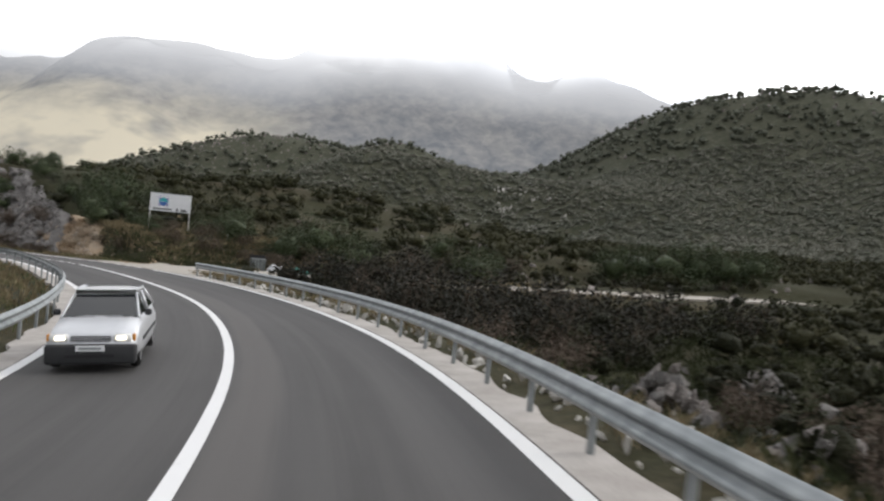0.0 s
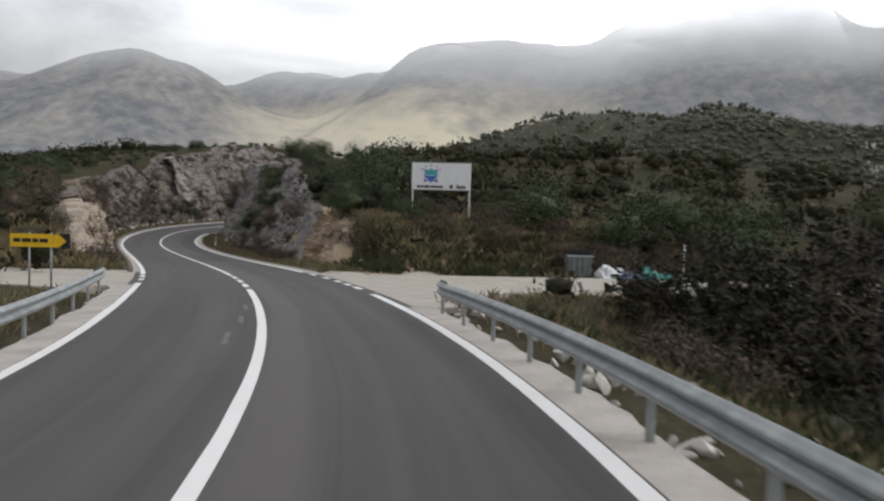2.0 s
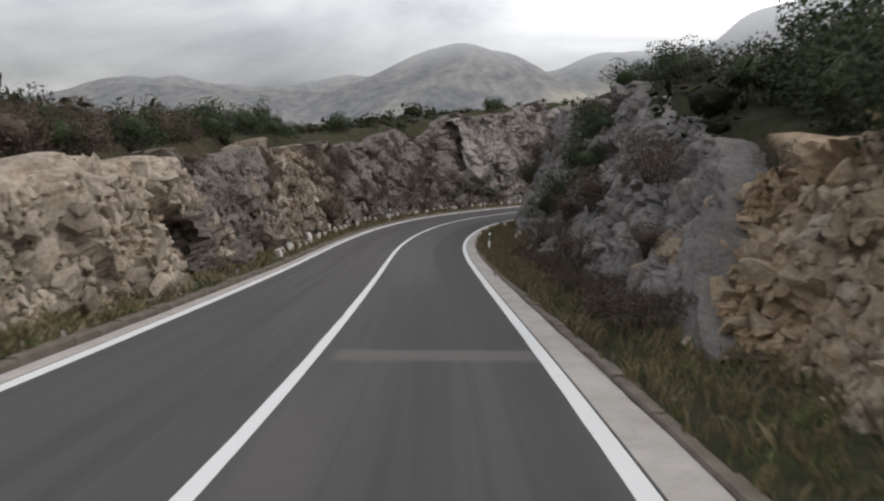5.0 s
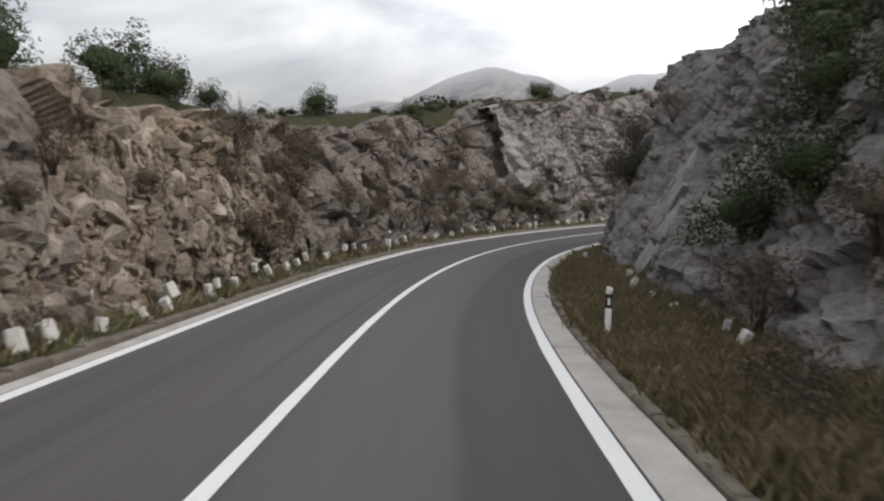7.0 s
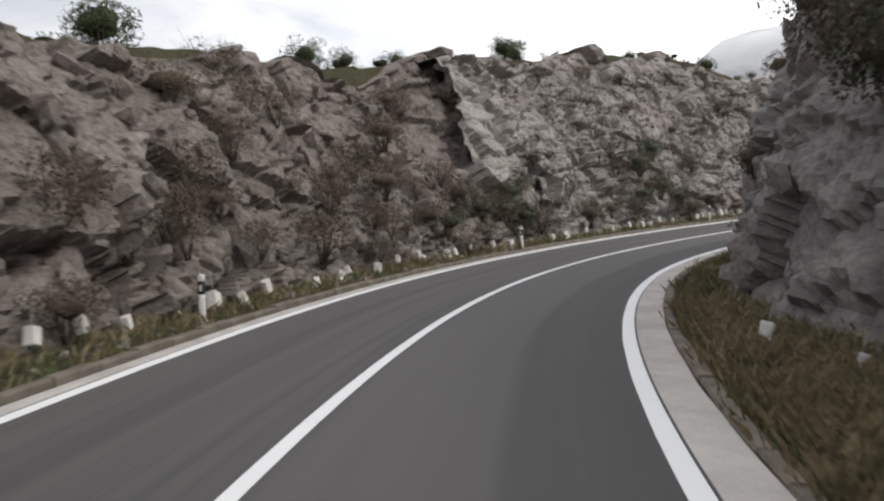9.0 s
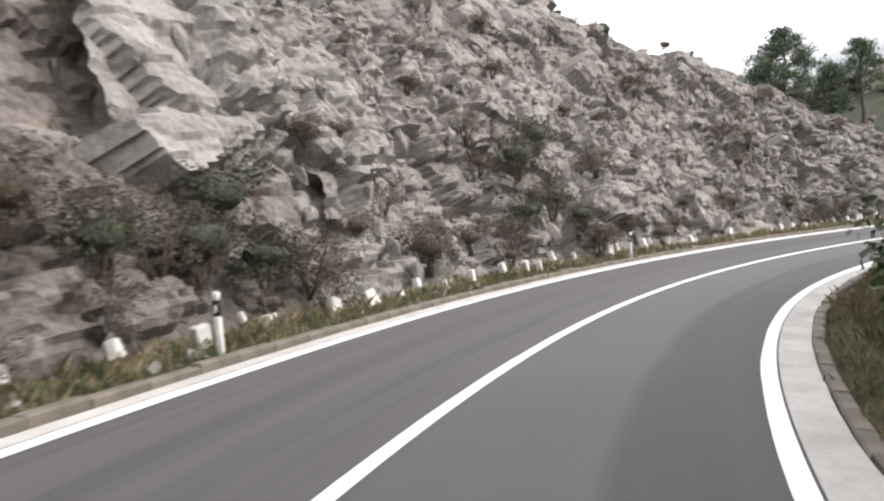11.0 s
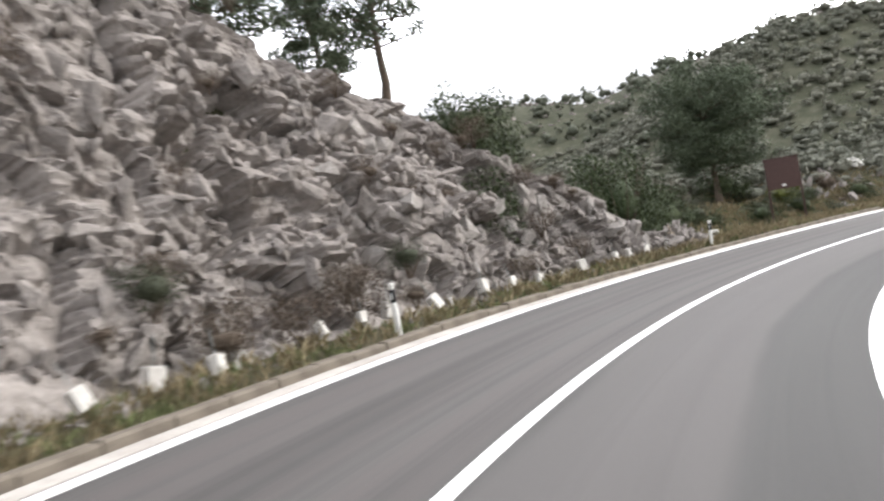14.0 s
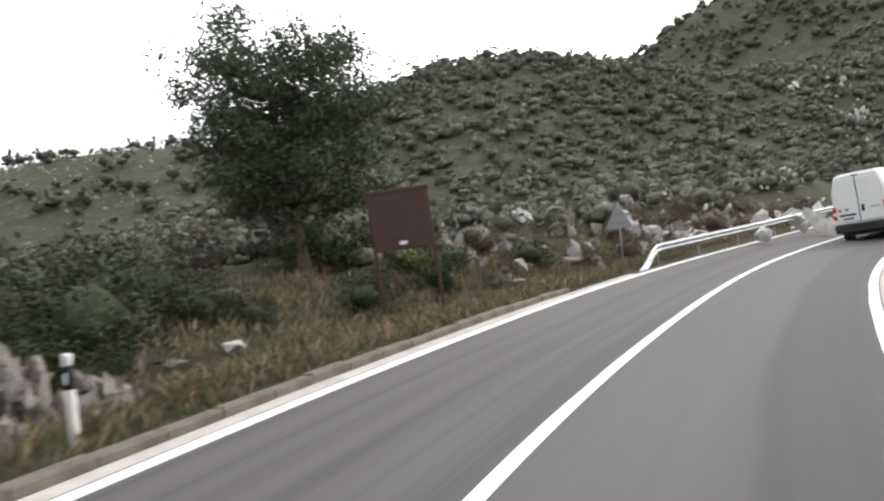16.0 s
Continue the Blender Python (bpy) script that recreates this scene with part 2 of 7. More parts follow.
def ground_material():
    m = Mat("scrub_ground", 0.95, spec=0.1)
    big = m.noise(0.035, 5, 0.6)
    med = m.noise(0.5, 6, 0.65, dist=0.5)
    fine = m.noise(6.0, 4, 0.7)
    grass = m.ramp(med, (0.3, (0.022, 0.026, 0.012)), (0.5, (0.038, 0.034, 0.018)), (0.7, (0.082, 0.064, 0.036)))
    soil = m.ramp(fine, (0.3, (0.055, 0.043, 0.028)), (0.7, (0.13, 0.105, 0.074)))
    c = m.mix(m.ramp(m.noise(0.9, 5, 0.6), (0.5, 0.0), (0.66, 0.7)), grass, soil)
    c = m.mix(m.ramp(big, (0.40, 0.0), (0.55, 0.8)), c, (0.022, 0.028, 0.013))
    stones = m.cells(3.1)
    st = m.ramp(stones.outputs["Distance"], (0.10, 1.0), (0.16, 0.0))
    c = m.mix(m.math("MULTIPLY", st, m.ramp(m.noise(0.8, 3), (0.55, 0.0), (0.62, 0.8))), c, (0.42, 0.40, 0.36))
    c = m.mix(0.3, c, m.ramp(fine, (0.3, (0.025, 0.026, 0.013)), (0.75, (0.15, 0.13, 0.085))))
    # paler stony soil on the northern garrigue hillside, with haze put into its colour
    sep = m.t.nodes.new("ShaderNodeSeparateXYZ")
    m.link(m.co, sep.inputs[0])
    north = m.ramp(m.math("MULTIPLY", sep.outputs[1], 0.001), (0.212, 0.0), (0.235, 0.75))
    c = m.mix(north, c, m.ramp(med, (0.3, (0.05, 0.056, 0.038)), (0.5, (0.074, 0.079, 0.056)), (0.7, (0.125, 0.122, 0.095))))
    m.color(c)
    m.bump(m.math("ADD", med, m.math("MULTIPLY", fine, 0.4)), 0.7, 0.12)
    return m.m


def concrete_material(name, a, b, stain=(0.2, 0.18, 0.15)):
    m = Mat(name, 0.9, spec=0.2)
    n = m.noise(1.3, 6, 0.6)
    f = m.noise(26, 4, 0.7)
    c = m.mix(m.ramp(n, (0.35, 0.0), (0.68, 1.0)), a, b)
    c = m.mix(m.ramp(m.noise(0.5, 5, 0.65, dist=0.7), (0.56, 0.0), (0.72, 0.6)), c, stain)
    c = m.mix(0.3, c, m.ramp(f, (0.3, tuple(v * 0.6 for v in a)), (0.7, tuple(min(1, v * 1.1) for v in b))))
    m.color(c)
    m.bump(f, 0.4, 0.012)
    return m.m


def paint_line_material():
    m = Mat("road_paint", 0.6)
    w = m.noise(5, 6, 0.7)
    c = m.mix(m.ramp(w, (0.62, 0.0), (0.78, 0.7)), (0.80, 0.80, 0.80), (0.33, 0.32, 0.31))
    c = m.mix(m.math("MULTIPLY", m.noise(0.8, 4), 0.25), c, (0.52, 0.52, 0.51))
    m.color(c)
    m.bump(m.noise(60, 3), 0.25, 0.003)
    return m.m


def galvanised_material():
    m = Mat("galvanised_steel", 0.5, metal=0.55, spec=0.5)
    c = m.mix(m.ramp(m.noise(3, 5), (0.35, 0.0), (0.7, 1.0)), (0.24, 0.26, 0.265), (0.37, 0.39, 0.395))
    c = m.mix(m.ramp(m.noise(1.2, 5, 0.7, dist=1.0), (0.6, 0.0), (0.75, 0.55)), c, (0.17, 0.16, 0.14))
    m.color(c)
    m.rough(m.ramp(m.noise(8, 4), (0.3, 0.38), (0.7, 0.62)))
    return m.m


def mountain_material():
    m = Mat("far_mountain", 1.0, spec=0.0)
    n = m.noise(0.0035, 6, 0.6, dist=0.5)
    f = m.noise(0.02, 6, 0.7, dist=0.3)
    c = m.ramp(n, (0.38, (0.10, 0.11, 0.12)), (0.52, (0.21, 0.20, 0.19)), (0.66, (0.40, 0.37, 0.31)))
    c = m.mix(0.5, c, m.ramp(f, (0.40, (0.08, 0.09, 0.10)), (0.62, (0.46, 0.43, 0.38))))
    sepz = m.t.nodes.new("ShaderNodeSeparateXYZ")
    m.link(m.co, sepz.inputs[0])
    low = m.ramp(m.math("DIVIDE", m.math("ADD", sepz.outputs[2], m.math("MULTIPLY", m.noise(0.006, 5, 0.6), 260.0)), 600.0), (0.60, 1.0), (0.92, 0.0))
    # sunlight through a gap in the cloud, painted as pale colour on the lower slopes
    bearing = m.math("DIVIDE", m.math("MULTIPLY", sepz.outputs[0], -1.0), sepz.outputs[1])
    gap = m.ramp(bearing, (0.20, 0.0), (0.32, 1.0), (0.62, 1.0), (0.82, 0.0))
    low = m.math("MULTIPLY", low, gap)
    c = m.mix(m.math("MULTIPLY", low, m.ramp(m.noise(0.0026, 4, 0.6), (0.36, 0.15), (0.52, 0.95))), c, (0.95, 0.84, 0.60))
    m.color(c)
    # haze is emission mixed into the surface; the tops whiten to cloud and fade
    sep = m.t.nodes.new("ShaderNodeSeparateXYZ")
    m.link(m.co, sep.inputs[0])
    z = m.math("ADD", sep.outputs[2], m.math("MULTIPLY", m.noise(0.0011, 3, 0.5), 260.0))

    def between(a, b):
        n = m.t.nodes.new("ShaderNodeMapRange")
        n.interpolation_type = "SMOOTHSTEP"
        n.inputs[1].default_value, n.inputs[2].default_value = a, b
        m.link(z, n.inputs[0])
        return n.outputs[0]

    def blend(fac, a, b):
        n = m.t.nodes.new("ShaderNodeMixShader")
        if isinstance(fac, float):
            n.inputs[0].default_value = fac
        else:
            m.link(fac, n.inputs[0])
        m.link(a, n.inputs[1])
        m.link(b, n.inputs[2])
        return n.outputs[0]

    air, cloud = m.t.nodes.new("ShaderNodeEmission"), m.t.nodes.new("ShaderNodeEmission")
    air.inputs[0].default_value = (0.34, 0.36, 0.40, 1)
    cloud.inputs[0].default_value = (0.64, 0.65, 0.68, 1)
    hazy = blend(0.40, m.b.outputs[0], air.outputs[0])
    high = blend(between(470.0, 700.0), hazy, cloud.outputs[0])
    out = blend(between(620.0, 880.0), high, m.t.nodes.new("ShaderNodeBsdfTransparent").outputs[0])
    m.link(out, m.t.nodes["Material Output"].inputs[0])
    return m.m


ASPHALT = asphalt_material()
PAINT = paint_line_material()
PAINT_WORN = plain("worn_road_paint", (0.15, 0.147, 0.143), 0.8, grain=0.35, scale=14)
STEEL = galvanised_material()
GROUND = ground_material()
SHOULDER = concrete_material("shoulder_concrete", (0.36, 0.33, 0.305), (0.54, 0.51, 0.48))
KERB = concrete_material("old_kerb", (0.105, 0.088, 0.072), (0.21, 0.182, 0.15), (0.06, 0.05, 0.042))
ROCK_UMBER = rock_material("umber_limestone", (0.30, 0.262, 0.236), (0.145, 0.124, 0.110), (0.048, 0.041, 0.036), (0.22, 0.17, 0.125), 0.60)
ROCK_LIGHT = rock_material("light_limestone", (0.40, 0.371, 0.35), (0.27, 0.245, 0.227), (0.085, 0.076, 0.07), (0.27, 0.22, 0.17), 0.66)
GRAVEL = concrete_material("pale_side_road", (0.36, 0.33, 0.285), (0.48, 0.445, 0.40), (0.28, 0.25, 0.21))
BLOCK = concrete_material("block_concrete", (0.50, 0.48, 0.45), (0.72, 0.69, 0.65), (0.30, 0.27, 0.23))
ROCK_GREY = rock_material("grey_limestone", (0.39, 0.353, 0.33), (0.235, 0.21, 0.196), (0.09, 0.08, 0.075), (0.31, 0.248, 0.182), 0.62)
ROCK_PALE = rock_material("pale_limestone", (0.60, 0.525, 0.445), (0.345, 0.285, 0.225), (0.10, 0.082, 0.066), (0.36, 0.26, 0.16), 0.50)
ROCK_DARK = rock_material("weathered_limestone", (0.32, 0.30, 0.285), (0.165, 0.155, 0.148), (0.065, 0.063, 0.058), (0.20, 0.19, 0.15), 0.62)
ROCK_WHITE = rock_material("white_limestone", (0.72, 0.70, 0.66), (0.55, 0.53, 0.49), (0.26, 0.25, 0.23), (0.5, 0.45, 0.37), 0.62)
ROCK_OCHRE = rock_material("ochre_limestone", (0.60, 0.51, 0.41), (0.38, 0.30, 0.22), (0.13, 0.10, 0.08), (0.41, 0.27, 0.145), 0.39)
ROCK_BROWN = rock_material("brown_limestone", (0.38, 0.325, 0.275), (0.215, 0.178, 0.142), (0.066, 0.055, 0.045), (0.27, 0.19, 0.12), 0.45)
ROCK_SLAB = rock_material("slab_limestone", (0.40, 0.385, 0.365), (0.30, 0.288, 0.272), (0.16, 0.153, 0.144), (0.30, 0.28, 0.24), 0.66)
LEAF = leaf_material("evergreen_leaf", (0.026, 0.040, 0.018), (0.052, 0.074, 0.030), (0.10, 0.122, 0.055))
# distance haze is put into this leaf colour: paler and greyer than near scrub
LEAF_HAZY = far_leaf_material("hazy_hillside_leaf", (0.075, 0.084, 0.062), (0.115, 0.125, 0.092), (0.18, 0.186, 0.145))
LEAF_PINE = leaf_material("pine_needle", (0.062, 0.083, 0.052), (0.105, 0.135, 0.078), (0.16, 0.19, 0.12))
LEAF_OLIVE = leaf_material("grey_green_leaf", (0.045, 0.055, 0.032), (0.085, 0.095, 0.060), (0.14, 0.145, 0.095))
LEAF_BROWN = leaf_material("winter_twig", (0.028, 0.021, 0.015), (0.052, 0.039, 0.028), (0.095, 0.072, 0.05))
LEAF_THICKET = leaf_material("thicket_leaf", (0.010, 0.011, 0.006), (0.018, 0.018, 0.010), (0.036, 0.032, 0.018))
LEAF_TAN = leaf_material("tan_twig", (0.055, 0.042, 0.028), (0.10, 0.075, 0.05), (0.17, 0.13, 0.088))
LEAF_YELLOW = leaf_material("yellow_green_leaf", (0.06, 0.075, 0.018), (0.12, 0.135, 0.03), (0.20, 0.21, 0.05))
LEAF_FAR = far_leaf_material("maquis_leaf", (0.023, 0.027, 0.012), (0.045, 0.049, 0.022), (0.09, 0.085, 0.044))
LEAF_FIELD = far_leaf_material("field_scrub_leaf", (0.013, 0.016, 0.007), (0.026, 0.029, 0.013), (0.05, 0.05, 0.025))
# lightened and greyed to stand for haze over the hillside scrub
LEAF_HILL = far_leaf_material("hazy_garrigue_leaf", (0.14, 0.148, 0.117), (0.18, 0.188, 0.149), (0.25, 0.244, 0.2), 0.2)
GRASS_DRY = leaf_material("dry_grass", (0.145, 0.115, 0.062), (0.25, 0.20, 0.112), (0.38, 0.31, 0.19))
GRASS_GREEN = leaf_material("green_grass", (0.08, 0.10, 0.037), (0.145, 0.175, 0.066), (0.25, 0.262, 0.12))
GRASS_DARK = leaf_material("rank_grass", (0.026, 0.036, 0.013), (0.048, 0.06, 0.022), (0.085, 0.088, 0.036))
BARK = plain("bark", (0.11, 0.085, 0.065), 0.95, grain=0.4, scale=14)
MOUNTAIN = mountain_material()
WHITE_PLASTIC = plain("white_plastic", (0.78, 0.77, 0.74), 0.5)
BLACK_PLASTIC = plain("black_plastic", (0.02, 0.02, 0.022), 0.55)
GREY_METAL = plain("grey_painted_metal", (0.32, 0.34, 0.34), 0.45, 0.2)
SIGN_WHITE = plain("sign_white", (0.80, 0.81, 0.82), 0.5, grain=0.05, scale=2)
SIGN_BROWN = plain("sign_brown", (0.068, 0.037, 0.032), 0.55)
SIGN_YELLOW = plain("sign_yellow", (0.75, 0.47, 0.02), 0.5)
SIGN_BACK = plain("sign_back_aluminium", (0.42, 0.43, 0.45), 0.45, 0.5)
SIGN_BLUE = plain("sign_blue", (0.06, 0.16, 0.45), 0.5)
SIGN_TEAL = plain("sign_teal", (0.06, 0.42, 0.45), 0.5)
SIGN_VIOLET = plain("sign_violet", (0.22, 0.20, 0.45), 0.5)
BAG_WHITE = plain("white_bag_plastic", (0.75, 0.76, 0.78), 0.35)
BAG_TEAL = plain("teal_bag_plastic", (0.08, 0.30, 0.26), 0.35)
BAG_BLUE = plain("blue_bag_plastic", (0.22, 0.28, 0.42), 0.35)

# ---- the road's line ----
ROAD = [  # x, y, z of the centre line, and the bank in degrees
    (0.28, 1.17, -0.57, -4.81),
    (-2.65, 15.74, -1.1, -4.53),
    (-6.94, 27.3, -1.45, -2.4),
    (-13.37, 38.64, -1.88, -1.71),
    (-21.09, 48.82, -2.26, -0.34),
    (-29.43, 58.17, -2.82, -0.22),
    (-40.8, 69.48, -3.47, 1.02),
    (-52.16, 80.34, -3.97, 1.4),
    (-64.77, 93.11, -4.2, 1.85),
    (-75.48, 108.07, -3.99, 2.26),
    (-82.08, 125.04, -3.81, 3.65),
    (-84.06, 137.93, -3.64, 4.62),
    (-83.14, 151.81, -3.38, 5.45),
    (-79.38, 165.05, -3.12, 6.21),
    (-74.09, 175.59, -2.84, 5.86),
    (-63.2, 189.45, -2.37, 6.44),
    (-51.61, 200.42, -1.92, 5.88),
    (-38.74, 208.11, -1.41, 6.22),
]



def natural_spline(x, y, q):
    n, h = len(x), np.diff(x)
    a, b = np.zeros((n, n)), np.zeros_like(y)
    a[0, 0] = a[-1, -1] = 1
    for i in range(1, n - 1):
        a[i, i - 1 : i + 2] = h[i - 1], 2 * (h[i - 1] + h[i]), h[i]
        b[i] = 6 * ((y[i + 1] - y[i]) / h[i] - (y[i] - y[i - 1]) / h[i - 1])
    m = np.linalg.solve(a, b)
    k = np.clip(np.searchsorted(x, q) - 1, 0, n - 2)
    u, v, w = (q - x[k])[:, None], (x[k + 1] - q)[:, None], h[k][:, None]
    return m[k] * v**3 / (6 * w) + m[k + 1] * u**3 / (6 * w) + (y[k] / w - m[k] * w / 6) * v + (y[k + 1] / w - m[k + 1] * w / 6) * u


_c = np.array(ROAD, float)
_u = np.r_[0, np.cumsum(np.hypot(*np.diff(_c[:, :2], axis=0).T))]
_q = np.arange(0, _u[-1], 0.25)
_p = natural_spline(_u, _c, _q)
_s = np.r_[0, np.cumsum(np.hypot(*np.diff(_p[:, :2], axis=0).T))]
S = np.arange(-40.0, 300.0, 0.5)
_in = np.clip(S, 0, _s[-1] - 0.01)
LINE = np.stack([np.interp(_in, _s, _p[:, k]) for k in range(4)], 1)
_t0, _t1 = (_p[6, :3] - _p[0, :3]), (_p[-1, :3] - _p[-7, :3])
_t0, _t1 = _t0 / np.hypot(*_t0[:2]), _t1 / np.hypot(*_t1[:2])
LINE[S < 0, :3] += (S[S < 0])[:, None] * _t0
LINE[S > _s[-1], :3] += (S[S > _s[-1]] - _s[-1])[:, None] * _t1
TANG = np.gradient(LINE[:, :2], axis=0)
TANG /= np.hypot(*TANG.T)[:, None]
LEFT = np.stack([-TANG[:, 1], TANG[:, 0]], 1)


def along(s):
    """Centre, unit tangent, unit left and bank slope of the road at the stations s."""
    s = np.atleast_1d(np.asarray(s, float))
    f = lambda a: np.stack([np.interp(s, S, a[:, k]) for k in range(a.shape[1])], 1)  # noqa: E731
    c, t, l = f(LINE), f(TANG), f(LEFT)
    return c[:, :3], t, l, np.tan(np.radians(c[:, 3]))


def at(s, d, h=0.0):
    """World places at station s, d metres to the left of the centre line, h over the road."""
    s, d, h = np.broadcast_arrays(np.asarray(s, float), d, h)
    c, t, l, b = along(s.ravel())
    dd = d.ravel()
    z = c[:, 2] + np.clip(dd, -5, 5) * b + h.ravel()
    return np.stack([c[:, 0] + l[:, 0] * dd, c[:, 1] + l[:, 1] * dd, z], 1)


def heading(s):
    t = along(s)[1][0]
    return math.degrees(math.atan2(-t[0], t[1]))


def nearest(x, y):
    """Station and offset to the left of the nearest place of the road, for arrays x, y."""
    so, do = np.empty(len(x)), np.empty(len(x))
    line, st, lf = LINE[::2, :2], S[::2], LEFT[::2]
    for a in range(0, len(x), 8000):
        p = np.stack([x[a : a + 8000], y[a : a + 8000]], 1)
        v = p[:, None] - line[None]
        k = (v**2).sum(-1).argmin(1)
        r = np.arange(len(p))
        side = np.sign((v[r, k] * lf[k]).sum(1))
        so[a : a + 8000], do[a : a + 8000] = st[k], side * np.hypot(*v[r, k].T)
    return so, do


def smooth(a, b, v):
    u = np.clip((v - a) / (b - a), 0, 1)
    return u * u * (3 - 2 * u)


_perm = np.random.RandomState(3).rand(4096, 4)


def cell_rand(ix, iy, iz, k):
    return _perm[(ix * 73 + iy * 179 + iz * 283 + (ix * iy) * 7 + k * 977) % 4096]


def facets(p, size, seed=0, tilt=0.7, joint=0.0):
    """Fractured blocks: per Voronoi cell of that size a random step and tilt, for places p (n, 3), in -1 to 1; joint: depth of the gaps between."""
    q = p / size
    base = np.floor(q).astype(int)
    best, second = np.full(len(p), 1e9), np.full(len(p), 1e9)
    val = np.zeros(len(p))
    for dx in (-1, 0, 1):
        for dy in (-1, 0, 1):
            for dz in (-1, 0, 1):
                c = base + (dx, dy, dz)
                r = cell_rand(c[:, 0], c[:, 1], c[:, 2], seed)
                v = q - (c + 0.15 + 0.7 * r[:, :3])
                dist = (v**2).sum(1)
                r2 = cell_rand(c[:, 1], c[:, 2], c[:, 0], seed + 5) * 2 - 1
                h = r2[:, 3] + tilt * (v * r2[:, :3]).sum(1)
                near = dist < best
                second = np.where(near, best, np.minimum(second, dist))
                best, val = np.where(near, dist, best), np.where(near, h, val)
    if joint:
        gap = np.sqrt(second) - np.sqrt(best)
        val = val + joint * (np.minimum(gap / 0.22, 1) ** 0.6 - 1) + joint * 0.25 * np.minimum(gap, 0.5)
    return val


def soft_noise(p, size, seed=0):
    """Smooth lattice noise in -1 to 1."""
    q = np.asarray(p, float) / size
    b = np.floor(q).astype(int)
    f = q - b
    f = f * f * (3 - 2 * f)
    out = 0.0
    for dx in (0, 1):
        for dy in (0, 1):
            for dz in (0, 1):
                w = (f[:, 0] if dx else 1 - f[:, 0]) * (f[:, 1] if dy else 1 - f[:, 1]) * (f[:, 2] if dz else 1 - f[:, 2])
                out = out + w * (cell_rand(b[:, 0] + dx, b[:, 1] + dy, b[:, 2] + dz, seed)[:, 0] * 2 - 1)
    return out


# ---- mesh helpers ----
def mesh_of(name, verts, faces, material, flat=True, uv=None):
    me = bpy.data.meshes.new(name)
    me.from_pydata([tuple(v) for v in np.asarray(verts).tolist()], [], [tuple(f) for f in np.asarray(faces).tolist()] if isinstance(faces, np.ndarray) else faces)
    me.materials.append(material)
    if not flat:
        me.polygons.foreach_set("use_smooth", np.ones(len(me.polygons), bool))
    if uv is not None:
        layer = me.uv_layers.new(name="UVMap")
        idx = np.empty(len(me.loops), np.int32)
        me.loops.foreach_get("vertex_index", idx)
        layer.data.foreach_set("uv", np.asarray(uv, float)[idx].ravel())
    me.update()
    return me


def under(ob, parent):
    ob.parent = parent
    return ob


def grid_faces(n, m):
    """Quads of a grid of n rows of m vertices."""
    i = (np.arange(n - 1)[:, None] * m + np.arange(m - 1)[None]).ravel()
    return np.stack([i, i + 1, i + m + 1, i + m], 1)


def part(name, bm, material, parent=None, label="", flat=True):
    me = bpy.data.meshes.new(name)
    bm.to_mesh(me)
    bm.free()
    me.materials.append(material)
    if not flat:
        me.polygons.foreach_set("use_smooth", np.ones(len(me.polygons), bool))
    ob = new(name, me)
    if parent:
        ob.parent = parent
    return tagged(ob, label)


def box(bm, x0, x1, y0, y1, z0, z1, bevel=0.0, segments=1):
    made = bmesh.ops.create_cube(bm, size=1)["verts"]
    bmesh.ops.scale(bm, verts=made, vec=(x1 - x0, y1 - y0, z1 - z0))
    bmesh.ops.translate(bm, verts=made, vec=((x0 + x1) / 2, (y0 + y1) / 2, (z0 + z1) / 2))
    if bevel:
        bmesh.ops.bevel(bm, geom=list({e for v in made for e in v.link_edges}), offset=bevel, segments=segments, affect="EDGES", profile=0.5)
    return bm


def boxed(*a, **k):
    return box(bmesh.new(), *a, **k)


def cyl(bm, r, depth, m=Matrix(), n=12, r2=None):
    bmesh.ops.create_cone(bm, cap_ends=True, segments=n, radius1=r, radius2=r if r2 is None else r2, depth=depth, matrix=m)
    return bm


def thing(name, m, label, category, group="", kind=""):
    ob = new(name)
    ob.matrix_world = m
    return tagged(ob, label, category, group, kind)


def sweep(profile, s, closed=False):
    """A profile of (offset, height) carried along the stations s: vertices and faces."""
    pr = np.asarray(profile, float)
    v = at(np.repeat(s, len(pr)), np.tile(pr[:, 0], len(s)), np.tile(pr[:, 1], len(s)))
    f = grid_faces(len(s), len(pr))
    if closed:
        i = np.arange(len(s) - 1) * len(pr)
        f = np.concatenate([f, np.stack([i + len(pr) - 1, i, i + len(pr), i + 2 * len(pr) - 1], 1)])
    return v, f[:, ::-1]

# ---- the lie of the land ----
LEFT_TOP = [(60, 0.0), (68, 0.4), (73, 1.3), (80, 3.0), (90, 3.8), (108, 5.6), (120, 6.1), (134, 6.9), (150, 8.8), (165, 11.6), (172, 12.6), (180, 12.8), (189, 10.4), (196, 8.4), (203, 5.9), (206, 4.2), (208.5, 2.3), (210.5, 1.0), (212.5, 0.4), (216, 0.1)]
RIGHT_TOP = [(60, 0.2), (65, 1.9), (74, 2.7), (84, 4.0), (98, 6.6), (110, 8.8), (122, 9.2), (140, 8.0), (155, 6.6), (175, 3.8), (195, 1.5), (230, 0.6)]


def table(rows, s):
    r = np.array(rows, float)
    return np.interp(s, r[:, 0], r[:, 1])


def left_foot(s):
    return 5.1 + 0.5 * smooth(95, 130, s) + 0.6 * smooth(175, 200, s)


def right_foot(s):
    return 5.4 + 1.0 * smooth(84, 102, s) - 1.5 * smooth(117, 131, s) + 1.6 * smooth(141, 154, s)


